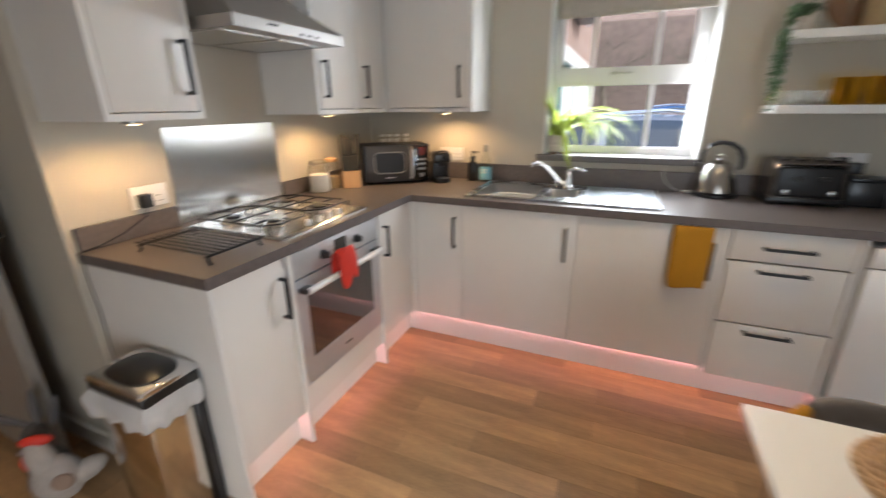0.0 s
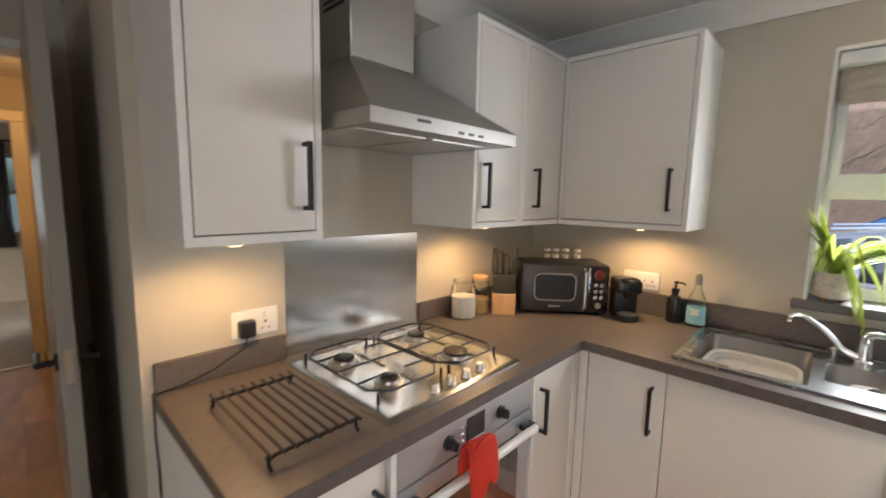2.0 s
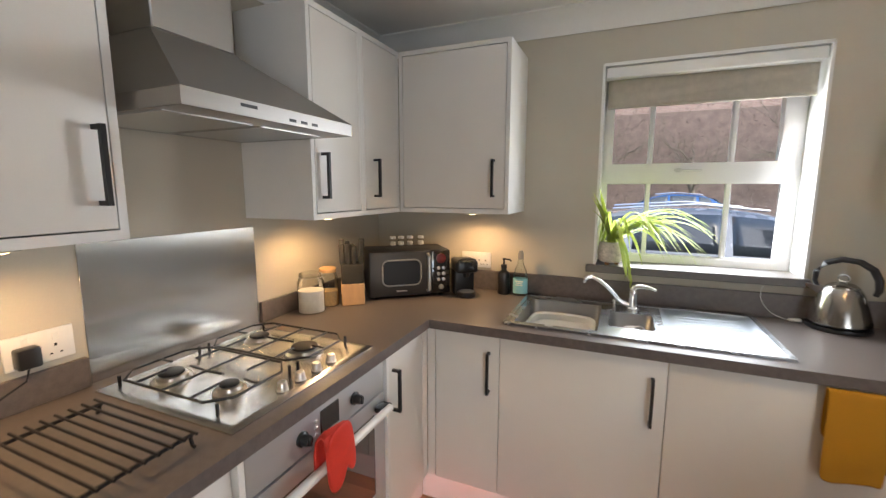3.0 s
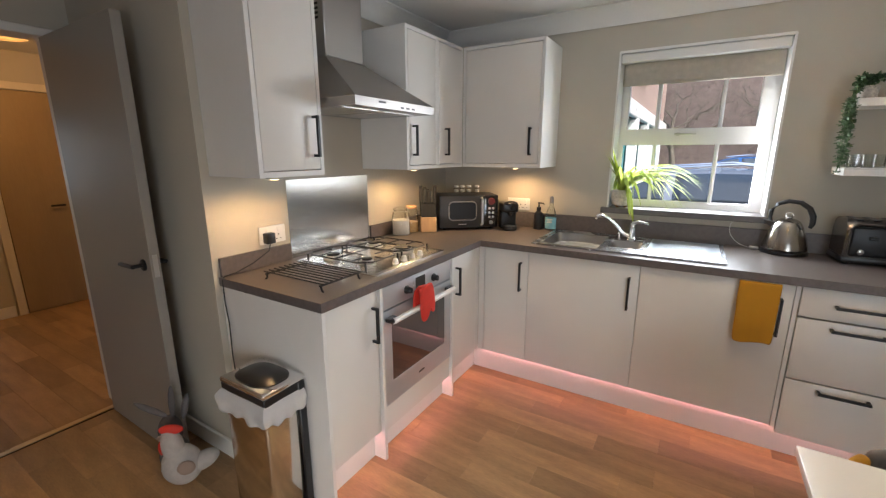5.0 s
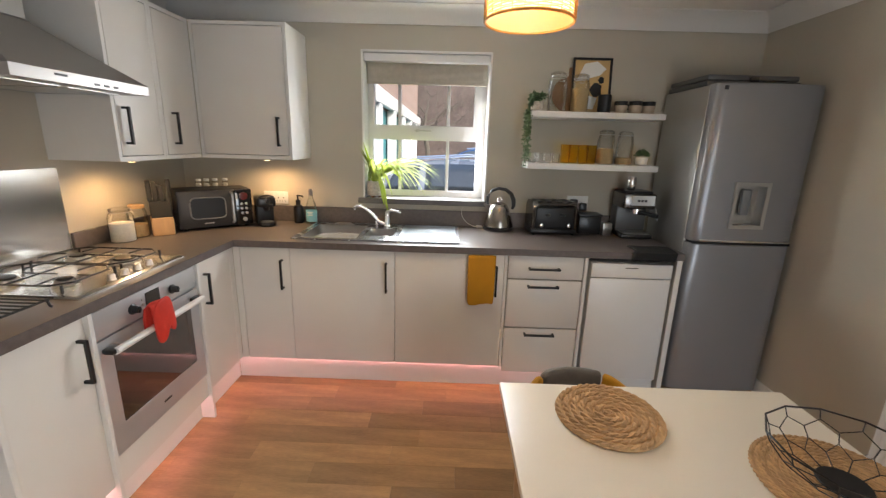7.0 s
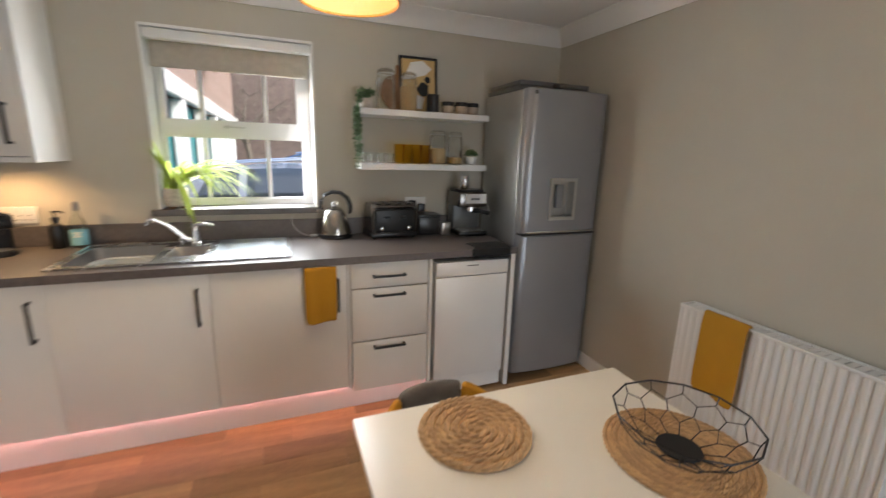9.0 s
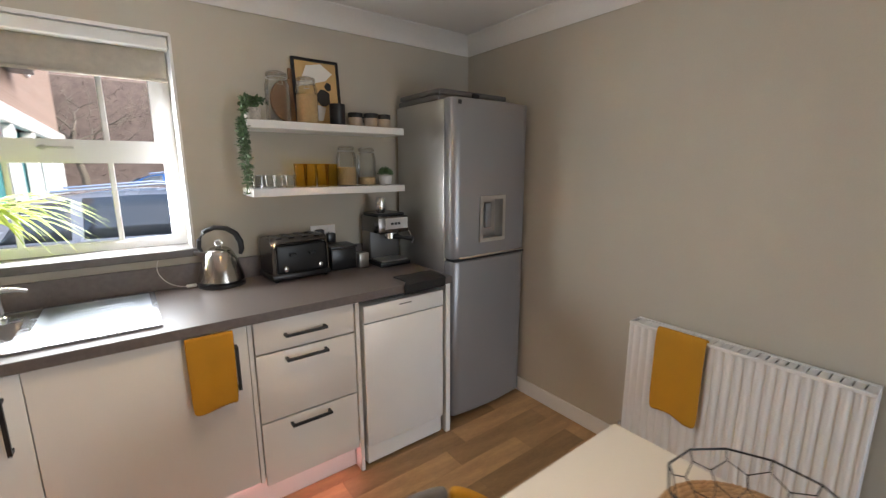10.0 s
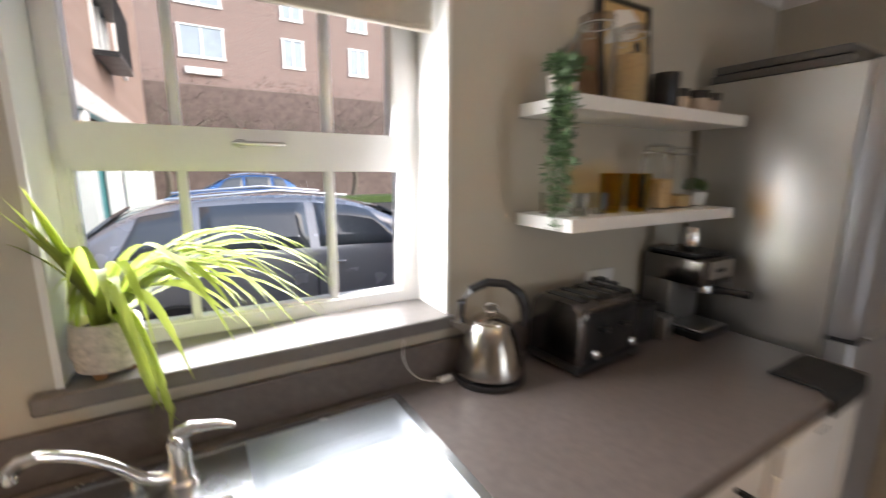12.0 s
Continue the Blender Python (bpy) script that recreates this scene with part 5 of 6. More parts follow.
lb = part("label", lathe(B(), [(0.0387, 0.012), (0.0387, 0.092)], 24, sy=0.66, cap=False), M_LABEL, eb, "blue and white label", world=False)
bm = B()
for z, w in ((0.078, 0.02), (0.068, 0.014), (0.058, 0.018)):
    box(bm, -w, w, -0.0268, -0.0262, z - 0.003, z + 0.003)
part("print", bm, M_PAPER, lb, "pale lettering bars", world=False)
part("cap", lathe(B(), [(0.015, 0.192), (0.015, 0.222), (0.011, 0.232), (0.009, 0.238)], 16), M_MIDGREY, eb, world=False)


# sockets and plugs
def socket(label, wall, a, z, w=0.146, rockers=2):
    t = thing("wall_socket", label, "socket", (0.002, a, z) if wall == "W" else (a, -0.002, z), 0 if wall == "W" else -90, group="wall sockets")
    part("plate", bx(0.0, 0.008, -w / 2, w / 2, -0.043, 0.043, 0.003, 2), M_WHITEPL, t, world=False)
    for k in range(rockers):
        y = (k - (rockers - 1) / 2) * (w / rockers) * 0.85
        part("switch", bx(0.0075, 0.011, y - 0.006, y + 0.006, 0.012, 0.032, 0.001), M_WHITEPL, t, world=False)
        bm = B()
        for dy, dz, h in ((0, -0.002, 0.008), (-0.011, -0.024, 0.004), (0.011, -0.024, 0.004)):
            box(bm, 0.0078, 0.0085, y + dy - 0.003, y + dy + 0.003, dz - h / 2, dz + h / 2)
        part("pin_slots", bm, M_INK, t, world=False)
    return t


socket("white double wall socket beside the splashback", "W", -1.665, 1.058)
socket("white four-gang switch plate above the worktop", "N", 0.64, 1.075, 0.17, 4)
socket("white double wall socket behind the toaster", "N", 2.755, 1.105)


def plug(place, rz, cable, label):
    t = thing("plug", label, "plug", place, rz, group="plugs")
    part("body", bx(0.0, 0.036, -0.024, 0.024, -0.025, 0.028, 0.006, 2), M_BLKPL, t, world=False)
    part("cable", tube(B(), cable, 0.0028, 6), M_BLKPL, t, world=True) if rz == 0 else None
    return t


plug((0.0105, -1.70, 1.045), 0, [(0.03, -1.70, 1.02), (0.035, -1.71, 0.99), (0.03, -1.80, 0.945), (0.026, -1.88, 0.922), (0.024, -1.94, 0.915), (0.026, -1.953, 0.9), (0.03, -1.955, 0.8), (0.04, -1.9535, 0.7), (0.034, -1.953, 0.55), (0.05, -1.953, 0.3)], "black plug with its cable trailing over the worktop edge")
plug((2.725, -0.013, 1.1), -90, None, "black plug in the wall socket")
plug((2.79, -0.013, 1.075), -90, None, "black plug in the wall socket")
cb = thing("charging_cable", "thin white cable with a plug on the worktop", "cable", (2.03, -0.06, 0.9105))
part("lead", tube(B(), arc((1.96, -0.034, 1.054), (1.93, -0.05, 0.99), (2.0, -0.045, 0.935), 8) + arc((2.0, -0.045, 0.935), (2.04, -0.045, 0.915), (2.06, -0.05, 0.917), 4), 0.0018, 6), M_WHITEPL, cb)
part("connector", bx(2.055, 2.1, -0.06, -0.042, 0.911, 0.926, 0.004), M_WHITEPL, cb)


# ---- towels ----
def hung_cloth(name, label, rows, thick, mat):
    t = thing(name, label, "towel", rows[0][len(rows[0]) // 2])
    bm = B()
    ring_faces(bm, [[bm.verts.new(v) for v in r] for r in rows], closed=False)
    ob = part("cloth", bm, mat, t)
    ob.modifiers.new("thick", "SOLIDIFY").thickness = thick
    sb = ob.modifiers.new("soft", "SUBSURF")
    sb.levels, sb.render_levels = 1, 2
    return t


rows = []
for y, z in ((-0.628, 0.70), (-0.628, 0.8), (-0.632, 0.86), (-0.645, 0.874), (-0.6575, 0.866), (-0.661, 0.84), (-0.663, 0.76), (-0.663, 0.66), (-0.662, 0.575)):
    drop = (0.875 - z) / 0.3
    rows.append([(1.982 + 0.158 * j / 8 + 0.004 * drop * math.sin(3 * j), y - 0.004 * drop * math.sin(j * 1.5), z - 0.008 * drop * math.sin(j * 0.8)) for j in range(9)])
hung_cloth("tea_towel", "mustard yellow tea towel folded over the cabinet door", rows, 0.004, M_MUSTARD)
rows = []
for x, z in ((3.742, 0.56), (3.742, 0.7), (3.738, 0.755), (3.73, 0.772), (3.716, 0.772), (3.702, 0.757), (3.697, 0.7), (3.695, 0.6), (3.694, 0.48), (3.693, 0.375)):
    drop = (0.775 - z) / 0.4
    rows.append([(x - 0.004 * drop * math.sin(j * 1.4), -1.478 - 0.205 * j / 8 - 0.012 * drop * math.sin(j * 0.4), z + 0.012 * drop * math.sin(j * 0.7)) for j in range(9)])
radiator("radiator", "white ribbed panel radiator on the wall with a towel over it", 0.83, 0.645, 0.105, (3.722, -2.175, 0.112), 0)
hung_cloth("tea_towel", "mustard yellow towel hanging over the radiator", rows, 0.006, M_MUSTARD)

# ---- shelves ----
for z in (1.651, 1.336):
    solid("floating_shelf", bx(2.352, 3.176, -0.224, -0.001, z, z + 0.037, 0.002), M_TRIM, "thick white floating shelf with jars and glasses on it", "shelf", group="floating shelves")
UP, LO = 1.6885, 1.3735
random.seed(5)
storage_jar("tall clear glass clip jar, empty, on the upper shelf", (2.525, -0.115, UP), 0.058, 0.24, 0.0, None, "upper shelf jars")
storage_jar("tall clear glass clip jar full of oats on the upper shelf", (2.665, -0.125, UP), 0.054, 0.23, 0.62, M_OATS, "upper shelf jars")
pic = thing("picture", "black-framed print in ochre and cream leaning on the wall", "picture", (2.755, -0.055, UP))
tilt = pose(2.755, -0.058, UP, -6)
bm = rim_of("y", -0.009, 0.009, (-0.125, 0.125, 0.0, 0.345), (-0.112, 0.112, 0.013, 0.332))
bmesh.ops.transform(bm, matrix=tilt, verts=bm.verts)
part("picture_frame", bm, M_BLACK, pic)
bm = bx(-0.112, 0.112, 0.0, 0.006, 0.013, 0.332)
bmesh.ops.transform(bm, matrix=tilt, verts=bm.verts)
pr = part("print", bm, M_PRINT, pic, "ochre and cream print")
bm = B()
for pts in (((-0.1, 0.2), (-0.05, 0.31), (0.03, 0.325), (0.09, 0.28), (0.05, 0.24), (-0.02, 0.22)), ((-0.09, 0.03), (-0.03, 0.12), (0.04, 0.1), (0.02, 0.03))):
    bm.faces.new([bm.verts.new((x, -0.0015, z)) for x, z in pts])
bmesh.ops.transform(bm, matrix=tilt, verts=bm.verts)
part("cream_shape", bm, M_PAPER, pr)
bm = B()
for cx, cz, rr in ((0.03, 0.15, 0.045), (-0.04, 0.13, 0.03), (0.06, 0.21, 0.022)):
    bm.faces.new([bm.verts.new((cx + rr * math.cos(a * 0.628) * (1 if a % 2 else 0.75), -0.003, cz + rr * math.sin(a * 0.628))) for a in range(10)])
bmesh.ops.transform(bm, matrix=tilt, verts=bm.verts)
part("dark_shape", bm, M_INK, pr)
bm = lathe(B(), [(0.11, -0.008), (0.115, -0.004), (0.115, 0.004), (0.11, 0.008)], 36)
bmesh.ops.transform(bm, matrix=pose(2.625, -0.032, UP + 0.1175, 83), verts=bm.verts)
box(bm, 2.612, 2.638, -0.024, -0.008, UP + 0.22, UP + 0.285, 0.004)
solid("serving_board", bm, M_BOARD, "round wooden serving board leaning on the wall behind jars", "board")
bc = thing("cup", "matt black cylindrical cup on the upper shelf", "cup", (2.815, -0.15, UP))
part("body", lathe(B(), [(0.037, 0), (0.04, 0.004), (0.04, 0.108), (0.036, 0.108), (0.036, 0.012)], 28, cap=True), M_BLACK, bc, world=False)
proto = thing("patterned_mug", "stone and black dipped-glaze mug on the upper shelf", "mug", (2.93, -0.12, UP), 20, group="patterned mugs")
part("body", lathe(B(), [(0.03, 0), (0.036, 0.006), (0.04, 0.03), (0.04, 0.05)], 26), surf("stone_glaze", (0.42, 0.33, 0.25), 0.4, var=0.15, scale=40), proto, world=False)
part("rim", lathe(B(), [(0.0402, 0.05), (0.0402, 0.075), (0.037, 0.076), (0.036, 0.02)], 26), M_BLACK, proto, "black glazed rim", world=False)
part("handle", tube(B(), [(0.038, 0, 0.06), (0.06, 0, 0.058), (0.062, 0, 0.035), (0.038, 0, 0.022)], 0.0055, 8), M_BLACK, proto, world=False)
for x, y, a in ((3.015, -0.14, 60), (3.1, -0.13, 130)):
    copy_thing(proto, pose(x, y, UP, 0, 0, a))


def tumbler(name, label, mat, r, h, spots, group):
    t = thing(name, label, "glass", (*spots[0], LO), 0, group=group)
    part("bowl", lathe(B(), [(r * 0.3, 0.006), (r * 0.82, 0), (r * 0.88, 0.004), (r, h), (r * 0.94, h), (r * 0.82, 0.008), (r * 0.2, 0.009)], 22, cap=False), mat, t, world=False)
    for s in spots[1:]:
        copy_thing(t, pose(*s, LO, 0, 0, 15))


tumbler("small_glass", "small clear glass on the lower shelf", M_JAR, 0.026, 0.062, [(2.385, -0.165), (2.41, -0.08), (2.445, -0.165), (2.495, -0.12), (2.545, -0.15)], "small clear glasses")
tumbler("amber_tumbler", "amber yellow glass tumbler on the lower shelf", M_AMBER, 0.034, 0.118, [(2.605, -0.14), (2.668, -0.1), (2.715, -0.155), (2.778, -0.12)], "amber tumblers")
storage_jar("clear glass clip jar with oats on the lower shelf", (2.868, -0.115, LO), 0.054, 0.215, 0.45, M_OATS, "lower shelf jars")
storage_jar("clear glass clip jar with a little oats on the lower shelf", (2.99, -0.115, LO), 0.052, 0.21, 0.2, M_OATS, "lower shelf jars")
pp = thing("potted_succulent", "small white pot with a round green plant", "plant", (3.11, -0.115, LO))
part("pot", lathe(B(), [(0.026, 0), (0.034, 0.004), (0.039, 0.05), (0.036, 0.05), (0.034, 0.04)], 24), M_WHITEPL, pp, world=False)


def leaf_face(bm, p, d, up, length, width, curl=0.0):
    """One small pointed leaf of four faces, bowed along its length."""
    d = d.normalized()
    s = d.cross(up).normalized()
    n = s.cross(d)
    v = [bm.verts.new(p + d * length * a + s * width * b + n * length * curl * a * a) for a, b in ((0, 0), (0.35, 0.5), (0.35, -0.5), (0.75, 0.36), (0.75, -0.36), (1, 0))]
    bm.faces.new((v[0], v[1], v[2]))
    bm.faces.new((v[1], v[3], v[4], v[2]))
    bm.faces.new((v[3], v[5], v[4]))


random.seed(9)
bm = B()
for i in range(260):
    d = Vector((random.gauss(0, 1), random.gauss(0, 1), abs(random.gauss(0, 1)) + 0.1)).normalized()
    leaf_face(bm, Vector((0, 0, 0.055)) + d * random.uniform(0.015, 0.036) * Vector((1.15, 1.15, 0.9)).length / 1.8, d + Vector((0, 0, 0.3)), Vector((random.random(), random.random(), 0.3)), 0.018, 0.006)
part("foliage", bm, M_LEAF, pp, world=False)

tr = thing("trailing_plant", "trailing green plant hanging over the shelf end", "plant", (2.4, -0.12, UP))
part("pot", lathe(B(), [(0.03, 0), (0.036, 0.004), (0.042, 0.06), (0.039, 0.06)], 24), M_POT, tr, world=False)
random.seed(21)
bm, st = B(), B()
for k in range(26):
    a = random.uniform(-2.7, 0.6) if k > 8 else random.uniform(0, 6.28)
    out = random.uniform(0.03, 0.06)
    if k > 8:
        ex, ey = -0.054 - random.uniform(0, 0.012), random.uniform(-0.1, -0.02)
        fall = random.choice((0.1, 0.16, 0.22, 0.28, 0.34))
        pts = arc((0, -0.02, 0.055), (ex * 0.45, ey * 0.6, 0.15), (ex, ey, 0.0), 6) + [Vector((ex + random.uniform(-0.012, 0.012), ey + random.uniform(-0.012, 0.012), -fall * t / 8)) for t in range(1, 9)]
    else:
        pts = arc((0, 0, 0.055), (0.02 * math.cos(a), 0.02 * math.sin(a), 0.13), (out * math.cos(a), out * math.sin(a) * 0.8, 0.09), 6)
    tube(st, pts, 0.0012, 4)
    for p in pts:
        for q in range(5):
            d = Vector((random.gauss(0, 1), random.gauss(0, 1), random.gauss(-0.2, 0.7)))
            leaf_face(bm, Vector(p) + d * 0.004, d, Vector((0.3, random.random() - 0.5, 1)), random.uniform(0.014, 0.022), 0.012, 0.2)
part("stem", st, M_LEAF, tr, world=False)
part("leaves", bm, M_LEAF, tr, world=False)

# spider plant on the sill
spd = thing("spider_plant", "yellow-green spider plant in a stone pot on the window sill", "plant", (1.338, 0.035, 1.0925))
part("pot", lathe(B(), [(0.04, 0.012), (0.056, 0.02), (0.063, 0.06), (0.058, 0.112), (0.052, 0.115), (0.051, 0.095)], 28), M_POT, spd, world=False)
for a in range(3):
    part("foot", lathe(B(), [(0.01, 0.0), (0.014, 0.014)], 12, 0.03 * math.cos(a * 2.1), 0.03 * math.sin(a * 2.1)), M_BOARD, spd, world=False)
part("soil", lathe(B(), [(0.045, 0.094), (0.044, 0.098), (0.02, 0.1)], 20), M_SOIL, spd, world=False)


def blade(bm, pts, width):
    rows = []
    k = len(pts) - 1
    for i, p in enumerate(pts):
        t = (pts[min(i + 1, k)] - pts[max(i - 1, 0)]).normalized()
        s = t.cross(Vector((0, 0, 1)))
        s = s.normalized() if s.length > 0.05 else Vector((1, 0, 0))
        w = width * (0.55 + 0.9 * math.sin(math.pi * min(i / k + 0.12, 1)) * 0.6) * (1 if i < k - 1 else 0.45 if i < k else 0.06)
        n = s.cross(t)
        rows.append([bm.verts.new(p - s * w), bm.verts.new(p - n * w * 0.3), bm.verts.new(p + s * w)])
    ring_faces(bm, rows, closed=False)


random.seed(33)
bm = B()
for k in range(62):
    a = random.uniform(-1.5, 0.5) if k % 5 else random.uniform(2.2, 4.2)
    ln = random.uniform(0.22, 0.5) if math.cos(a) > 0 else random.uniform(0.14, 0.26)
    dx, dy = math.cos(a) * ln, max(min(math.sin(a) * ln * 0.45, 0.05), -0.17)
    dx *= 0.35 if dx < 0 else 1.0
    rise = random.uniform(0.14, 0.3)
    pts = arc((random.uniform(-0.015, 0.015), random.uniform(-0.015, 0.015), 0.1), (dx * 0.5, dy * 0.5, 0.12 + rise), (dx, dy, 0.08 + random.uniform(-0.07, 0.14)), 10)
    if k % 8 == 0:
        pts = arc((0, 0, 0.1), (-0.03, -0.03, 0.24), (-0.04 - 0.07 * random.random(), random.uniform(-0.1, -0.02), 0.28 + 0.1 * random.random()), 10)
    for p in pts:
        p.y = min(p.y, 0.055)
        if p.y > -0.075:
            p.z = max(p.z, 0.012)
    blade(bm, pts, random.uniform(0.0085, 0.013))
for k in range(4):
    x = 0.04 + 0.05 * random.random()
    pts = arc((0.0, 0, 0.1), (x * 0.6, -0.07, 0.2), (x, -0.093, 0.02), 8) + [Vector((x + 0.007 * j * random.uniform(0.2, 1), -0.095 - 0.004 * j, 0.02 - 0.026 * j)) for j in range(1, 4 + k % 3)]
    blade(bm, pts, 0.0095)
part("leaves", bm, M_SPIDER, spd, world=False)

# plant on the hall table
hp = thing("hall_plant", "dark narrow-leaved plant in a pot on the hall table", "plant", (-1.7, -2.98, 0.4305))
part("pot", lathe(B(), [(0.05, 0.0), (0.065, 0.005), (0.08, 0.12), (0.074, 0.12), (0.07, 0.1), (0.02, 0.098)], 24), M_POT, hp, world=False)
random.seed(52)
bm = B()
for k in range(26):
    a, ln = k * 2.4 + random.uniform(-0.3, 0.3), random.uniform(0.24, 0.42)
    blade(bm, arc((0, 0, 0.1), (math.cos(a) * ln * 0.45, math.sin(a) * ln * 0.45, random.uniform(0.35, 0.55)), (math.cos(a) * ln, math.sin(a) * ln, random.uniform(0.12, 0.34)), 9), random.uniform(0.007, 0.011))
part("leaves", bm, surf("dark_bronze_leaf", (0.045, 0.04, 0.03), 0.45, var=0.2, island=0.3), hp, world=False)

# ---- pendant lamp ----
pl = thing("pendant_lamp", "woven rattan drum pendant lamp glowing warm", "lamp", (2.13, -1.27, 1.905))
R = 0.158
sh = part("shade", lathe(B(), [(R - 0.005, 0.002), (R - 0.005, 0.218)], 48, cap=False), M_SHADE, pl, "pale linen liner", world=False)
rings = []
for k in range(2):
    bm = tube(B(), [(R * math.cos(a), R * math.sin(a), 0.0014 * math.sin(a * 12 + k * math.pi)) for a in (2 * math.pi * j / 60 for j in range(60))], 0.002, 5, closed=True)
    rings.append(mesh_of("cane_ring", bm, M_RATTAN))
for i in range(30):
    ob = new("cane_ring", rings[i % 2])
    ob.parent, ob.location = sh, (0, 0, 0.004 + i * 0.0072)
for j in range(24):
    a = 2 * math.pi * j / 24
    part("rib", tube(B(), [((R + 0.003) * math.cos(a), (R + 0.003) * math.sin(a), 0.0), ((R + 0.003) * math.cos(a), (R + 0.003) * math.sin(a), 0.22)], 0.0016, 5), M_RATTAN, sh, world=False)
bm = tube(B(), [(R * math.cos(a), R * math.sin(a), 0.0) for a in (2 * math.pi * j / 48 for j in range(48))], 0.005, 6, closed=True)
part("rim", bm, M_RATTAN, pl, world=False)
part("bulb", lathe(B(), [(0.006, 0.075), (0.022, 0.085), (0.03, 0.105), (0.026, 0.125), (0.014, 0.145)], 20), M_BULB, pl, "glowing bulb", world=False).visible_shadow = True
bm = tube(B(), [(0, 0, 0.145), (0, 0, 0.4)], 0.003, 6)
for a in (0, 2.09, 4.19):
    tube(bm, [(0.012 * math.cos(a), 0.012 * math.sin(a), 0.17), (R * math.cos(a), R * math.sin(a), 0.205)], 0.002, 5)
part("cord", bm, M_WHITEPL, pl, world=False)
part("ceiling_rose", lathe(B(), [(0.045, 0.4035), (0.04, 0.39), (0.012, 0.375)], 24), M_WHITEPL, pl, world=False)
hl = thing("hall_lamp", "warm glowing hall ceiling lamp", "lamp", (-2.3, -1.9, 2.2))
part("shade", lathe(B(), [(0.13, 0.0), (0.15, 0.02), (0.15, 0.1), (0.13, 0.109)], 28, cap=False), M_SHADE, hl, world=False)

# ---- dining table and what is on it ----
tb = thing("dining_table", "white rectangular dining table", "table", (2.49, -2.35, 0))
TX0, TX1, TY0, TY1, TZ = 2.043, 2.925, -3.02, -1.742, 0.75
part("tabletop", bx(TX0, TX1, TY0, TY1, TZ - 0.024, TZ, 0.003, 2), M_TABLE, tb)
bm = B()
for a in ((TX0 + 0.09, TX1 - 0.09, TY0 + 0.07, TY0 + 0.088), (TX0 + 0.09, TX1 - 0.09, TY1 - 0.088, TY1 - 0.07), (TX0 + 0.07, TX0 + 0.088, TY0 + 0.09, TY1 - 0.09), (TX1 - 0.088, TX1 - 0.07, TY0 + 0.09, TY1 - 0.09)):
    box(bm, *a, TZ - 0.09, TZ - 0.0245)
part("apron", bm, M_TABLE, tb)
for x, y in ((TX0 + 0.08, TY0 + 0.08), (TX1 - 0.08, TY0 + 0.08), (TX0 + 0.08, TY1 - 0.08), (TX1 - 0.08, TY1 - 0.08)):
    part("leg", lathe(B(), [(0.018, 0.0), (0.028, TZ - 0.09), (0.028, TZ - 0.026)], 16, x, y), M_LEG, tb)


def placemat(seed, radius, gap):
    """Rings of two-strand twisted rope lying side by side, gap apart."""
    random.seed(seed)
    bm = B()
    r = gap * 0.45
    while r < radius - gap * 0.3:
        k = max(10, int(2 * math.pi * r / (gap * 0.3)))
        turns = max(2, round(2 * math.pi * r / (gap * 2.3)))
        wob = [random.uniform(0.82, 1.18) for i in range(k)]
        lie = random.uniform(0, 6.28)
        for half in (0, math.pi):
            pts, radii = [], []
            for i in range(k):
                a = 2 * math.pi * i / k + lie
                ph = turns * (a - lie) + half
                rr = r + gap * 0.21 * math.cos(ph) + gap * 0.05 * (wob[i] - 1)
                pts.append((rr * math.cos(a), rr * math.sin(a), 0.0062 + gap * 0.15 * math.sin(ph)))
                radii.append(gap * 0.29 * wob[i])
            tube(bm, pts, gap * 0.29, 6, closed=True, radii=radii)
        r += gap
    return bm


for k, (x, y, rr) in enumerate(((2.33, -1.895, 0.15), (2.765, -2.13, 0.175), (2.36, -2.405, 0.15))):
    t = thing("placemat", "round plaited water-hyacinth placemat on the table", "placemat", (x, y, TZ), k * 40, group="placemats")
    part("braid", placemat(k, rr, (0.021, 0.0125, 0.021)[k]), M_STRAW, t, world=False)
    part("backing", lathe(B(), [(rr - 0.006, 0.0005), (rr - 0.004, 0.004), (rr - 0.009, 0.0072)], 40), M_STRAW, t, world=False)

fb = thing("wire_fruit_bowl", "black geometric wire fruit bowl on a placemat", "bowl", (2.765, -2.13, TZ + 0.013), 10)
bm = B()
N = 12


def ringpt(i, r, z, ph=0.0):
    a = 2 * math.pi * (i + ph) / N
    return Vector((r * math.cos(a), r * math.sin(a), z))


rim = [ringpt(i, 0.16, 0.09) for i in range(N)]
part("rim", tube(B(), rim, 0.0024, 6, closed=True), M_BLACK, fb, world=False)


def zigzag(even, odd):
    return [ringpt(i / 2, *(odd if i % 2 else even)) for i in range(2 * N)]


up = zigzag((0.15, 0.068), (0.138, 0.05))
lo = zigzag((0.092, 0.016), (0.118, 0.031))
tube(bm, up, 0.0015, 5, closed=True)
tube(bm, lo, 0.0015, 5, closed=True)
for i in range(N):
    tube(bm, [rim[i], up[2 * i]], 0.0015, 5)
    tube(bm, [up[2 * i + 1], lo[2 * i + 1]], 0.0015, 5)
    tube(bm, [lo[2 * i], ringpt(i, 0.05, 0.004)], 0.0015, 5)
part("wire_net", bm, M_BLACK, fb, world=False)
part("base_plate", lathe(B(), [(0.05, 0.001), (0.052, 0.003), (0.05, 0.006)], N * 2), M_BLACK, fb, world=False)

# tub chair at the table's head
ch = thing("tub_chair", "tub chair with a grey back and mustard sides", "chair", (2.315, -1.66, 0))


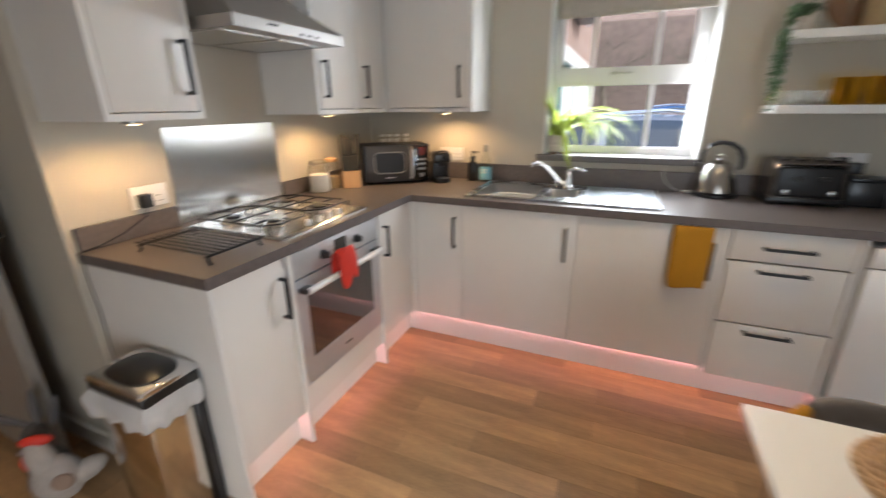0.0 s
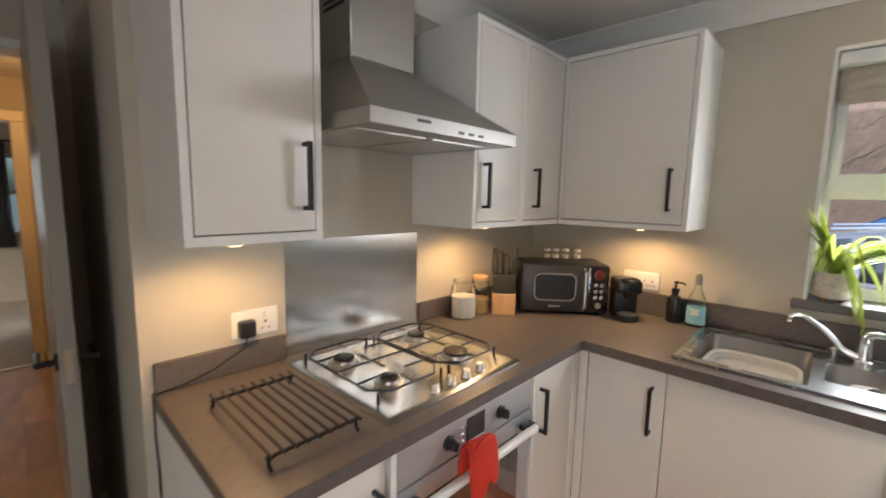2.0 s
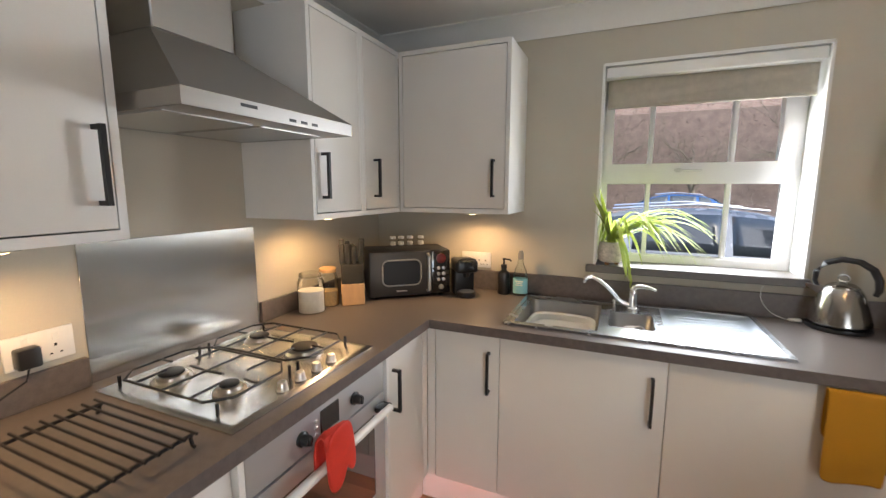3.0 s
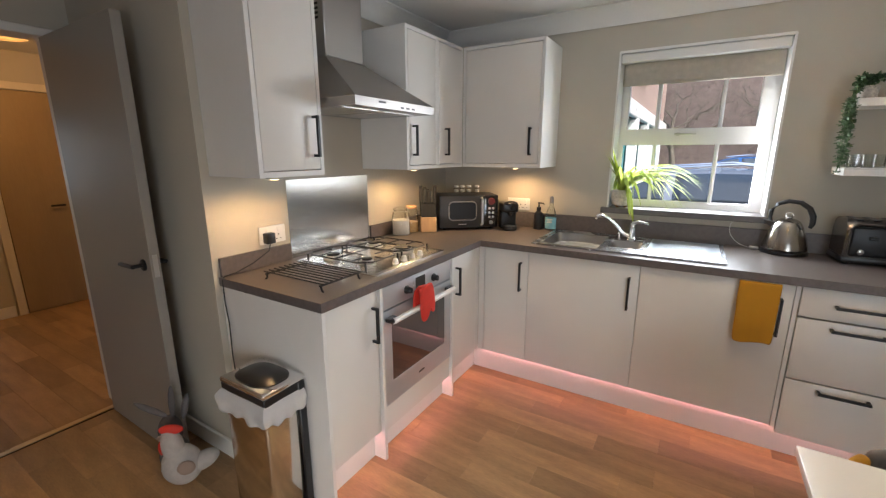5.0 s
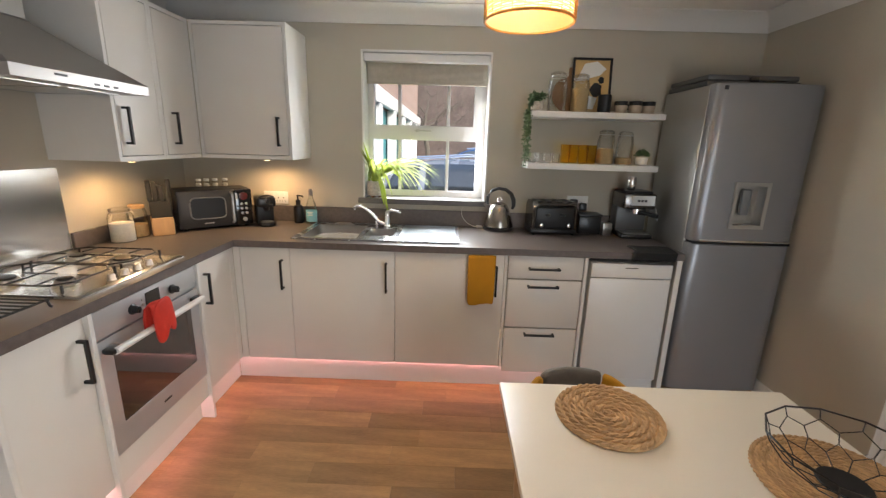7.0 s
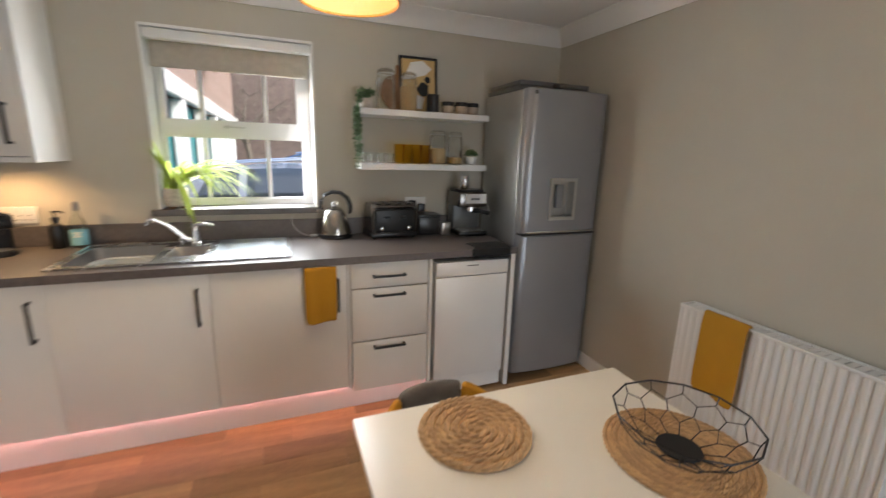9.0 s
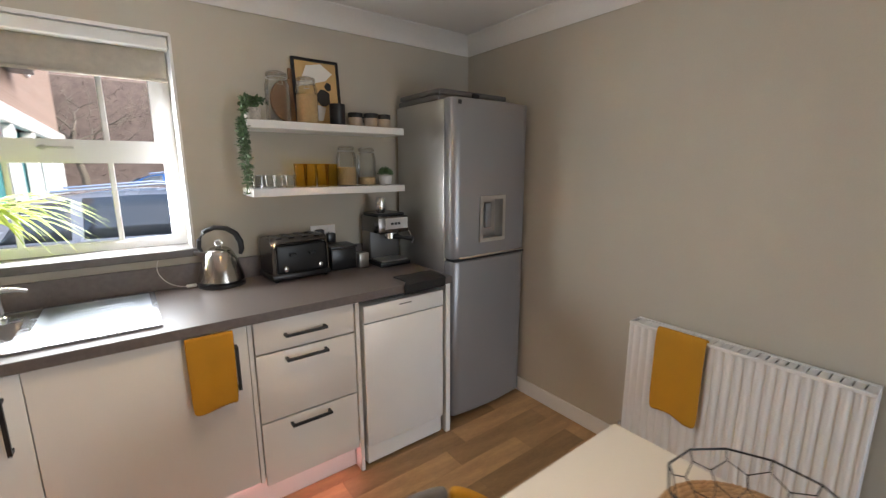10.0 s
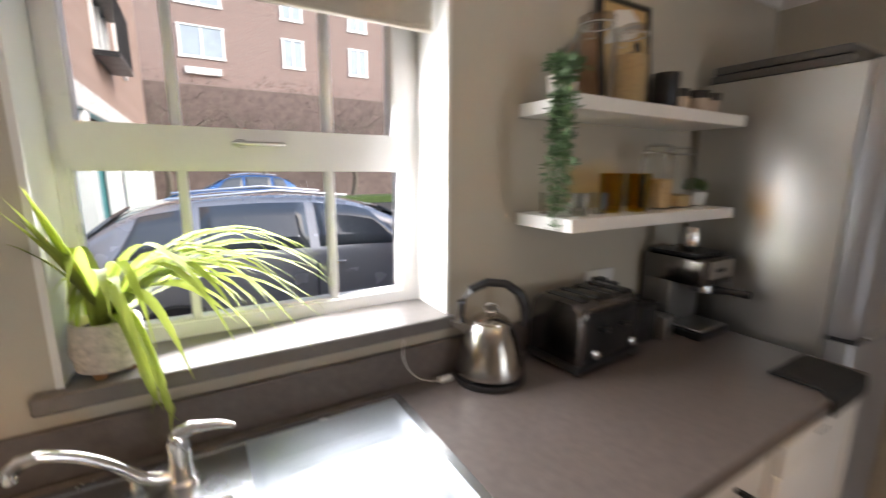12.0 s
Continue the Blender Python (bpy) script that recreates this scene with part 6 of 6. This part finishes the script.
def shell(d0, d1, z0, z1):
    rows = []
    for z in (z0, (z0 + z1) / 2, z1 - 0.02, z1):
        rr = 0.165 + (z - z0) * 0.06
        rows.append([Vector((2.315 + rr * math.cos(radians(d)), -1.785 + rr * 0.95 * math.sin(radians(d)), z - (z > z0) * 0.13 * max(0, abs(d - 90) / 105 - 0.3) ** 1.2)) for d in range(d0, d1 + 1, 10)])
    return rows


for nm, d0, d1, mat in (("backrest", 60, 130, M_GREYFAB), ("side_rest", -20, 60, M_MUSTARD), ("side_rest", 130, 200, M_MUSTARD)):
    bm = B()
    ring_faces(bm, [[bm.verts.new(v) for v in row] for row in shell(d0, d1, 0.42, 0.735)], closed=False)
    ob = part(nm, bm, mat, ch, "grey fabric backrest" if mat is M_GREYFAB else "mustard fabric side")
    so = ob.modifiers.new("thick", "SOLIDIFY")
    so.thickness, so.offset = 0.035, 0.0
    sb = ob.modifiers.new("soft", "SUBSURF")
    sb.levels, sb.render_levels = 1, 1
part("seat", lathe(B(), [(0.17, 0.40), (0.185, 0.41), (0.185, 0.455), (0.165, 0.475), (0.1, 0.48)], 32, 2.315, -1.80, sx=0.85, sy=0.85), M_GREYFAB, ch)
for x, y in ((2.195, -1.92), (2.435, -1.92), (2.195, -1.68), (2.435, -1.68)):
    part("leg", tube(B(), [(2.315 + (x - 2.315) * 0.8, -1.80 + (y + 1.80) * 0.8, 0.41), (x, y, 0.0)], 0.012, 10), M_BLACK, ch)

# ---- pedal bin and doorstop ----
bn = thing("pedal_bin", "tall polished steel bin with a black lid and white liner", "bin", (0.347, -2.045, 0))
part("base", bx(0.218, 0.48, -2.13, -1.962, 0.0, 0.022, 0.006, 2), M_BLKPL, bn)
part("body", bx(0.216, 0.474, -2.128, -1.966, 0.022, 0.515, 0.014, 3), surf("polished_bin_steel", (0.74, 0.71, 0.66), 0.12, 1.0, var=0.04, bump=0.02, gloss_var=0.04), bn)
part("back_frame", bx(0.4745, 0.488, -1.99, -1.958, 0.0, 0.54, 0.004), M_BLKPL, bn, "black side frame")
ldp = part("lid", bx(0.208, 0.488, -2.136, -1.954, 0.541, 0.562, 0.008, 3), M_CHROME, bn, "polished lid rim")
part("lid_band", bx(0.211, 0.485, -2.133, -1.957, 0.508, 0.543, 0.004), M_BLKPL, ldp)
part("lid_flap", lathe(B(), [(0.094, 0.562), (0.096, 0.566), (0.08, 0.574), (0.03, 0.578)], 32, 0.348, -2.045, sx=1.15, sy=0.76, power=3.0), M_BLKPL, ldp, "black touch flap")
bm = B()
rows = []
random.seed(8)
for j in range(8):
    row = []
    q = j / 7
    for i in range(96):
        t = i / 96 * 4
        side, f = int(t), t % 1
        fold = math.sin(i * 0.85) * 0.5 + math.sin(i * 0.37 + 1.3) * 0.5
        o = 0.004 + 0.024 * math.sin(math.pi * min(q * 1.25, 1) * 0.75) + (0.009 * fold + random.uniform(-0.0012, 0.0012)) * q
        x0, x1, y0, y1 = 0.224 - o, 0.474 + o, -2.124 - o, -1.966
        x, y = ((x0 + (x1 - x0) * f, y0), (x1, y0 + (y1 - y0) * f), (x1 - (x1 - x0) * f, y1), (x0, y1 - (y1 - y0) * f))[side]
        drop = 0.09 + 0.006 * math.sin(i * 0.31) + 0.006 * fold - 0.02 * (abs(f - 0.5) * 2) ** 4
        row.append(bm.verts.new((x, min(y, -1.9535), 0.522 - drop * q)))
    rows.append(row)
ring_faces(bm, rows)
ob = part("liner", bm, M_BAG, bn, "crumpled white bin liner")
ob.modifiers.new("thick", "SOLIDIFY").thickness = 0.001
part("pedal", bx(0.31, 0.385, -2.17, -2.12, 0.008, 0.018, 0.003), M_BLKPL, bn)
bn.location.x, bn.location.y, bn.scale = 0.388, -2.05, (0.97, 1.05, 1.065)

bm = B()


def across(a, d, z):
    return Vector((-0.055 + 0.71 * a - 0.83 * d, -2.19 + 0.83 * a + 0.71 * d, z * 1.3))


M_TURN = Matrix.Rotation(math.atan2(0.76, 0.65), 4, "Z")


def lobe(a, d, z, r, mi, tilt=0):
    got = bmesh.ops.create_uvsphere(bm, u_segments=16, v_segments=10, radius=1.0)
    bmesh.ops.transform(bm, matrix=Matrix.Translation(across(a, d, z)) @ M_TURN @ Matrix.Rotation(radians(tilt), 4, "Y") @ Matrix.Diagonal((r[0] * 1.1, r[1] * 1.1, r[2] * 1.3, 1)), verts=got["verts"])
    for f in {f for v in got["verts"] for f in v.link_faces}:
        f.material_index = mi


lobe(0.0, 0, 0.075, (0.075, 0.052, 0.075), 0)
lobe(0.075, 0, 0.075, (0.07, 0.03, 0.032), 0, -28)
lobe(-0.022, 0, 0.145, (0.04, 0.036, 0.075), 0, -8)
lobe(-0.02, 0, 0.213, (0.044, 0.016, 0.017), 2, 8)
lobe(-0.062, 0, 0.15, (0.012, 0.014, 0.026), 2)
lobe(0.025, -0.046, 0.085, (0.034, 0.012, 0.026), 1, -15)
lobe(-0.06, -0.0, 0.188, (0.014, 0.008, 0.008), 1)
solid("plush_doorstop", bm, [M_PLUSH, M_PLUSHT, M_RED], "plain pale grey plush hen with a red comb by the door", "doorstop")
bm = B()
lobe(-0.045, 0.085, 0.07, (0.06, 0.045, 0.07), 0)
lobe(-0.05, 0.085, 0.165, (0.045, 0.04, 0.06), 0)
lobe(-0.105, 0.085, 0.255, (0.014, 0.01, 0.06), 0, -52)
lobe(-0.03, 0.085, 0.275, (0.013, 0.01, 0.062), 0, 4)
lobe(0.015, 0.085, 0.25, (0.013, 0.01, 0.05), 0, 14)
solid("plush_doorstop", bm, M_PLUSHG, "plain darker grey plush rabbit with long ears by the door", "doorstop")

# ---- outside the window ----
structure("ground", bx(-300, 300, 0.3, 400, -0.6, -0.25), M_TARMAC, "wet grey tarmac of the parking court")
structure("ground_behind", bx(-300, 300, -300, 0.3, -0.9, -0.55), surf("pale_paving", (0.42, 0.4, 0.37), 0.9, var=0.15, scale=2, bump=0.2), "pale paving behind the house")
structure("verge", bx(-40, 60, 20.2, 22.0, -0.25, 0.1, 0.02), M_GRASS, "strip of mown grass before the bank")
structure("wall_outer", bx(-7, -0.15, 0.0, 0.3, -0.6, 5.5), M_BRICK, "brick outer wall of the house")
structure("wall_outer_east", bx(XE + 0.15, 12, 0.0, 0.3, -0.6, 5.5), M_BRICK, "brick outer wall of the house")


def far_window(parent, axis, at, a0, a1, z0, z1):
    def q(d0, d1, s0, s1, h0, h1):
        return (s0, s1, at - d1, at - d0, h0, h1) if axis == "x" else (at + d0, at + d1, s0, s1, h0, h1)
    bm = B()
    for s0, s1, h0, h1 in ((a0, a0 + 0.12, z0, z1), (a1 - 0.12, a1, z0, z1), ((a0 + a1) / 2 - 0.05, (a0 + a1) / 2 + 0.05, z0, z1), (a0 - 0.03, a1 + 0.03, z0 - 0.05, z0 + 0.08), (a0 - 0.03, a1 + 0.03, z1 - 0.08, z1)):
        box(bm, *q(0.0, 0.06 if s1 - s0 < 0.2 else 0.075, s0, s1, h0, h1))
    w = part("window", bm, M_UPVC, parent, "white window frame")
    part("pane", bx(*q(0.005, 0.025, a0 + 0.02, a1 - 0.02, z0 + 0.02, z1 - 0.02)), M_FARGL, w)


hs = thing("brick_terrace", "red brick terraced house across the court with white windows", "house", (6, 26, 0))
part("wall", bx(-14, 26, 25.0, 32, -0.6, 11.5), M_BRICK, hs)
bm = B()
rows = [[bm.verts.new(v) for v in ((x, 24.6, 11.4), (x, 28.5, 14.4), (x, 32.4, 11.4))] for x in (-14.4, 26.4)]
ring_faces(bm, rows)
for r in rows:
    bm.faces.new(r)
part("roof", bm, M_ROOF, hs)
for x in (-8.0, -3.6, 1.35, 6.3, 10.1, 14.8, 19.5):
    for z in (7.1, 9.6):
        far_window(hs, "x", 25.0, x, x + (2.1 if x < 4 else 1.2), z, z + 1.55)
part("balcony_rail", bx(1.55, 3.2, 24.8, 24.99, 6.25, 6.6, 0.02), M_UPVC, hs)

bank = thing("shrub_bank", "high bank of bare brown winter shrubs", "shrubs", (5, 23, 0), kind="stuff")
random.seed(17)
bm = bx(-16, 28, 23.4, 25.0 - 0.05, -0.3, 5.5)
for i in range(7000):
    x, z = random.uniform(-14, 26), random.uniform(0.0, 6.1)
    p = Vector((x, 23.4 - random.uniform(0, 0.9) * (1 - z / 7), z))
    d = Vector((random.gauss(0, 0.6), random.gauss(-0.3, 0.4), random.gauss(0.5, 0.6)))
    leaf_face(bm, p, d, Vector((0.2, 1, 0.3)), random.uniform(0.12, 0.35), random.uniform(0.012, 0.035), 0.2)
part("twigs", bm, M_HEDGE, bank)


def bare_tree(place, seed, height):
    random.seed(seed)
    t = thing("bare_tree", "bare grey winter tree with thin branches", "tree", place, group="bare trees")
    tips = []
    tk = [Vector((0.12 * math.sin(i), 0.1 * math.cos(i * 1.3), height * 0.45 * i / 6)) for i in range(7)]
    part("trunk", tube(B(), tk, 0.1, 8, radii=[0.16 - 0.013 * i for i in range(7)]), M_BARK, t, world=False)
    bm = B()
    work = [(tk[3 + k % 4], Vector((math.cos(k * 1.1), math.sin(k * 1.1), random.uniform(0.5, 1.2))), height * 0.3, 0.05, 3) for k in range(9)]
    while work:
        p, d, ln, r, lv = work.pop()
        d = d.normalized()
        pts = [p + d * ln * i / 4 + Vector((random.gauss(0, 1), random.gauss(0, 1), random.gauss(0.2, 0.6))) * ln * 0.03 * i for i in range(5)]
        tube(bm, pts, r, 5, radii=[r * (1 - 0.16 * i) for i in range(5)])
        if lv:
            for i in (2, 3, 4):
                work.append((pts[i], d + Vector((random.gauss(0, 0.6), random.gauss(0, 0.6), random.gauss(0.1, 0.4))), ln * 0.58, r * 0.5, lv - 1))
    part("branches", bm, M_BARK, t, world=False)


bare_tree((0.4, 21.4, 0.1), 3, 6.5)
bare_tree((4.5, 21.6, 0.1), 5, 5.5)
bare_tree((9.0, 21.5, 0.1), 8, 6.5)

gb = thing("garage_block", "orange brick block with teal garage doors and a white fascia", "building", (-3, 10, 0))
GX = 0.25
part("wall", bx(-8, GX - 0.16, 4.4, 19.0, 2.5, 8.5), M_BRICKO, gb)
part("back_wall", bx(-8, GX - 0.6, 4.4, 19.0, -0.3, 2.5), M_BRICKO, gb)
part("fascia", bx(GX - 0.159, GX, 4.4, 19.0, 2.32, 2.68, 0.02), M_UPVC, gb, "white fascia board")
for k in range(6):
    y = 4.5 + k * 2.45
    part("post", bx(GX - 0.25, GX - 0.01, y, y + 0.3, -0.25, 2.32, 0.02), M_UPVC, gb, "white post")
    dr = part("garage_door", bx(GX - 0.35, GX - 0.28, y + 0.3, y + 2.45, -0.25, 2.32), M_TEAL, gb, "teal garage door")
    bm = B()
    for i in range(8):
        box(bm, GX - 0.28, GX - 0.268, y + 0.36 + i * 0.255, y + 0.58 + i * 0.255, -0.2, 2.25)
    part("slats", bm, M_TEAL, dr)
for y in (6.0, 12.5):
    far_window(gb, "y", GX - 0.16, y, y + 1.2, 3.9, 5.6)
bal = part("balcony", bx(GX - 0.15, GX + 0.25, 9.3, 11.3, 3.55, 3.65), M_BLACK, gb, "black metal balcony")
bm = B()
for i in range(17):
    box(bm, GX + 0.23, GX + 0.25, 9.3 + i * 0.122, 9.32 + i * 0.122, 3.65, 4.65)
box(bm, GX - 0.15, GX + 0.26, 9.3, 11.3, 4.65, 4.69)
part("railing", bm, M_BLACK, bal)
far_window(gb, "y", GX - 0.155, 9.5, 11.1, 3.66, 5.7)


def car(label, place, rz, paint, length=4.3, height=1.5):
    """A hatchback: lofted body, glasshouse, wheels; its side runs along its own x."""
    c = thing("car", label, "car", place, rz, group="parked cars")
    h = height
    stations = [(-0.505, 0.42, 0.5, 0.70), (-0.495, 0.5, 0.56, 0.78), (-0.46, 0.58, 0.6, 0.85), (-0.36, 0.625, 0.64, 0.885), (-0.27, 0.645, 0.665, 0.89), (-0.2, 0.65, 0.77, 0.9), (-0.12, 0.655, 0.895, 0.9), (-0.05, 0.66, 0.965, 0.9), (0.04, 0.66, 0.995, 0.9), (0.14, 0.665, 1.0, 0.9), (0.25, 0.67, 0.985, 0.9), (0.34, 0.675, 0.94, 0.89), (0.4, 0.68, 0.85, 0.88), (0.45, 0.675, 0.72, 0.86), (0.49, 0.6, 0.63, 0.82), (0.503, 0.42, 0.5, 0.74)]

    def side(belt, top, w, up):
        """Half width at a share 'up' of the way from the belt line to the roof."""
        return w * (0.97 - 0.3 * (top - belt) / 0.33 * up)

    bm = B()
    rows = []
    for x, belt, top, w in stations:
        half = [(w * 0.86, 0.17), (w * 0.97, 0.24), (w, 0.42), (w * 0.995, belt - 0.06), (side(belt, top, w, 0), belt)]
        half += [(side(belt, top, w, q), belt + (top - belt) * q) for q in (0.45, 0.85)]
        half += [(side(belt, top, w, 1) * 0.9, belt + (top - belt) * 0.97), (side(belt, top, w, 1) * 0.5, top)]
        rows.append([bm.verts.new((x * length, s * y, z * h)) for s, run in ((-1, half), (1, half[::-1])) for y, z in run])
    ring_faces(bm, rows)
    bm.faces.new(rows[0])
    bm.faces.new(rows[-1])
    ob = part("body", bm, paint, c, world=False)
    sb = ob.modifiers.new("soft", "SUBSURF")
    sb.levels = sb.render_levels = 2

    def along(x):
        for (x0, *p), (x1, *q) in zip(stations, stations[1:]):
            if x <= x1:
                f = (x - x0) / (x1 - x0)
                return [u + (v - u) * f for u, v in zip(p, q)]

    for s in (-1, 1):
        for x0, x1, t0, t1 in ((-0.19, 0.03, -0.075, 0.03), (0.05, 0.25, 0.05, 0.245), (0.27, 0.385, 0.265, 0.335)):
            bm = B()
            grid = []
            for i in range(9):
                row = []
                for q in (0.06, 0.3, 0.6, 0.84):
                    f = i / 8
                    x = (x0 + (x1 - x0) * f) * (1 - q) + (t0 + (t1 - t0) * f) * q
                    belt, top, w = along(x)
                    row.append(bm.verts.new((x * length, s * (side(belt, top, w, q) + 0.004), (belt + (top - belt) * q) * h)))
                grid.append(row)
            ring_faces(bm, grid, closed=False)
            ob = part("side_window", bm, M_CARGL, c, "tinted side window", world=False)
            ob.modifiers.new("thick", "SOLIDIFY").thickness = 0.012
        part("door_seam", bx(0.038 * length, 0.041 * length, s * 0.9 - 0.004, s * 0.9 + 0.004, 0.25 * h, 0.6 * h), M_BLACK, c, world=False)
        part("sill_trim", bx(-0.25 * length, 0.25 * length, s * 0.895 - 0.012, s * 0.895 + 0.012, 0.2 * h, 0.27 * h, 0.01), M_BLKPL, c, world=False)
        for x in (0.0, 0.23):
            part("door_handle", bx(x * length - 0.09, x * length + 0.09, s * 0.905 - 0.018, s * 0.905 + 0.018, 0.57 * h, 0.59 * h, 0.006), paint, c, world=False)
    for xb, zb, xt, zt in ((-0.262, 0.69, -0.125, 0.9), (0.447, 0.74, 0.385, 0.89)):
        bm = B()
        q = [[bm.verts.new((x * length + d * (1 if xb > 0 else -1), w, z * h + d * 0.5)) for x, w, z in ((xb, -0.7, zb), (xb, 0.7, zb), (xt, 0.58, zt), (xt, -0.58, zt))] for d in (0.012, -0.01)]
        ring_faces(bm, q)
        bm.faces.new(q[0])
        part("windscreen", bm, M_CARGL, c, "tinted screen", world=False)
    for s in (-1, 1):
        part("roof_rail", tube(B(), [(-0.05 * length, s * 0.55, 0.975 * h), (0.1 * length, s * 0.55, 1.015 * h), (0.3 * length, s * 0.55, 0.975 * h)], 0.015, 6), M_CHROME, c, world=False)
        part("mirror", bx(-0.215 * length, -0.185 * length, s * 0.95 - 0.07, s * 0.95 + 0.07, 0.64 * h, 0.74 * h, 0.03, 2), paint, c, world=False)
        part("headlight", bx(-0.498 * length, -0.46 * length, s * 0.68 - 0.15, s * 0.68 + 0.15, 0.46 * h, 0.55 * h, 0.02), M_CHROME, c, world=False)
        part("tail_light", bx(0.475 * length, 0.503 * length, s * 0.74 - 0.1, s * 0.74 + 0.1, 0.46 * h, 0.6 * h, 0.02), M_RED, c, world=False)
        for x in (-0.31, 0.3):
            bm = lathe(B(), [(0.2, -0.1), (0.32, -0.1), (0.335, -0.07), (0.335, 0.07), (0.32, 0.1), (0.2, 0.1)], 28)
            bmesh.ops.transform(bm, matrix=pose(x * length, s * 0.83, 0.335, 90), verts=bm.verts)
            w = part("wheel", bm, M_TYRE, c, "black tyre", world=False)
            bm = lathe(B(), [(0.2, -0.11), (0.205, -0.1), (0.205, 0.1), (0.2, 0.11), (0.05, 0.09)], 24)
            bmesh.ops.transform(bm, matrix=pose(x * length, s * 0.83, 0.335, 90), verts=bm.verts)
            part("rim", bm, M_STEEL, w, world=False)
    return c


car("silver-grey hatchback parked close outside the window", (2.6, 3.75, -0.25), 180, M_CARGREY, 4.4, 1.53)
car("blue hatchback parked across the court", (2.75, 15.4, -0.25), 0, M_CARBLUE, 4.1, 1.58)

# ---- floors ----
fl = structure("floor", bx(-1.0, XE, YS, 0.0, -0.3, -0.009), M_UNDER, "oak-effect plank floor")
PW, PL = 0.127, 0.66
cache = {}


def plank_mesh(ln):
    key = round(ln, 3)
    if key not in cache:
        bm = B()
        g, c = 0.0002, 0.0006
        rows = [[bm.verts.new(v) for v in ((g + i, g + i, z), (ln - g - i, g + i, z), (ln - g - i, PW - g - i, z), (g + i, PW - g - i, z))] for i, z in ((0, -0.009), (0, -c), (c, 0.0))]
        ring_faces(bm, rows)
        bm.faces.new(rows[-1])
        cache[key] = mesh_of("plank", bm, M_PLANK, smooth=False)
    return cache[key]


random.seed(2)
for row in range(int(-YS / PW) + 1):
    y = -(row + 1) * PW
    west = -0.985 if -3.0 < y < -1.96 else 0.0
    x = west - PL * (0.0, 0.35, 0.7, 0.2, 0.55)[row % 5] - 0.05 * (row % 3)
    while x < XE:
        a, b = max(x, west), min(x + PL, XE)
        x += PL
        if b - a > 0.03:
            ob = new("plank", plank_mesh(b - a))
            ob.location, ob.parent = (a, max(y, YS), 0.0), fl
bm = B()
for row in range(27):
    y = -4.0 + row * PW
    x = -3.42 - PL * ((row * 0.37) % 1)
    while x < -1.03:
        a, b = max(x, -3.41), min(x + PL, -1.03)
        x += PL
        if b - a > 0.03:
            box(bm, a + 0.0006, b - 0.0006, y + 0.0006, y + PW - 0.0006, -0.0058, 0.0)
tagged(structure("floor_hall_planks", bm, M_HALLFL, "dark oak-effect planks of the hall"), kind="structure")
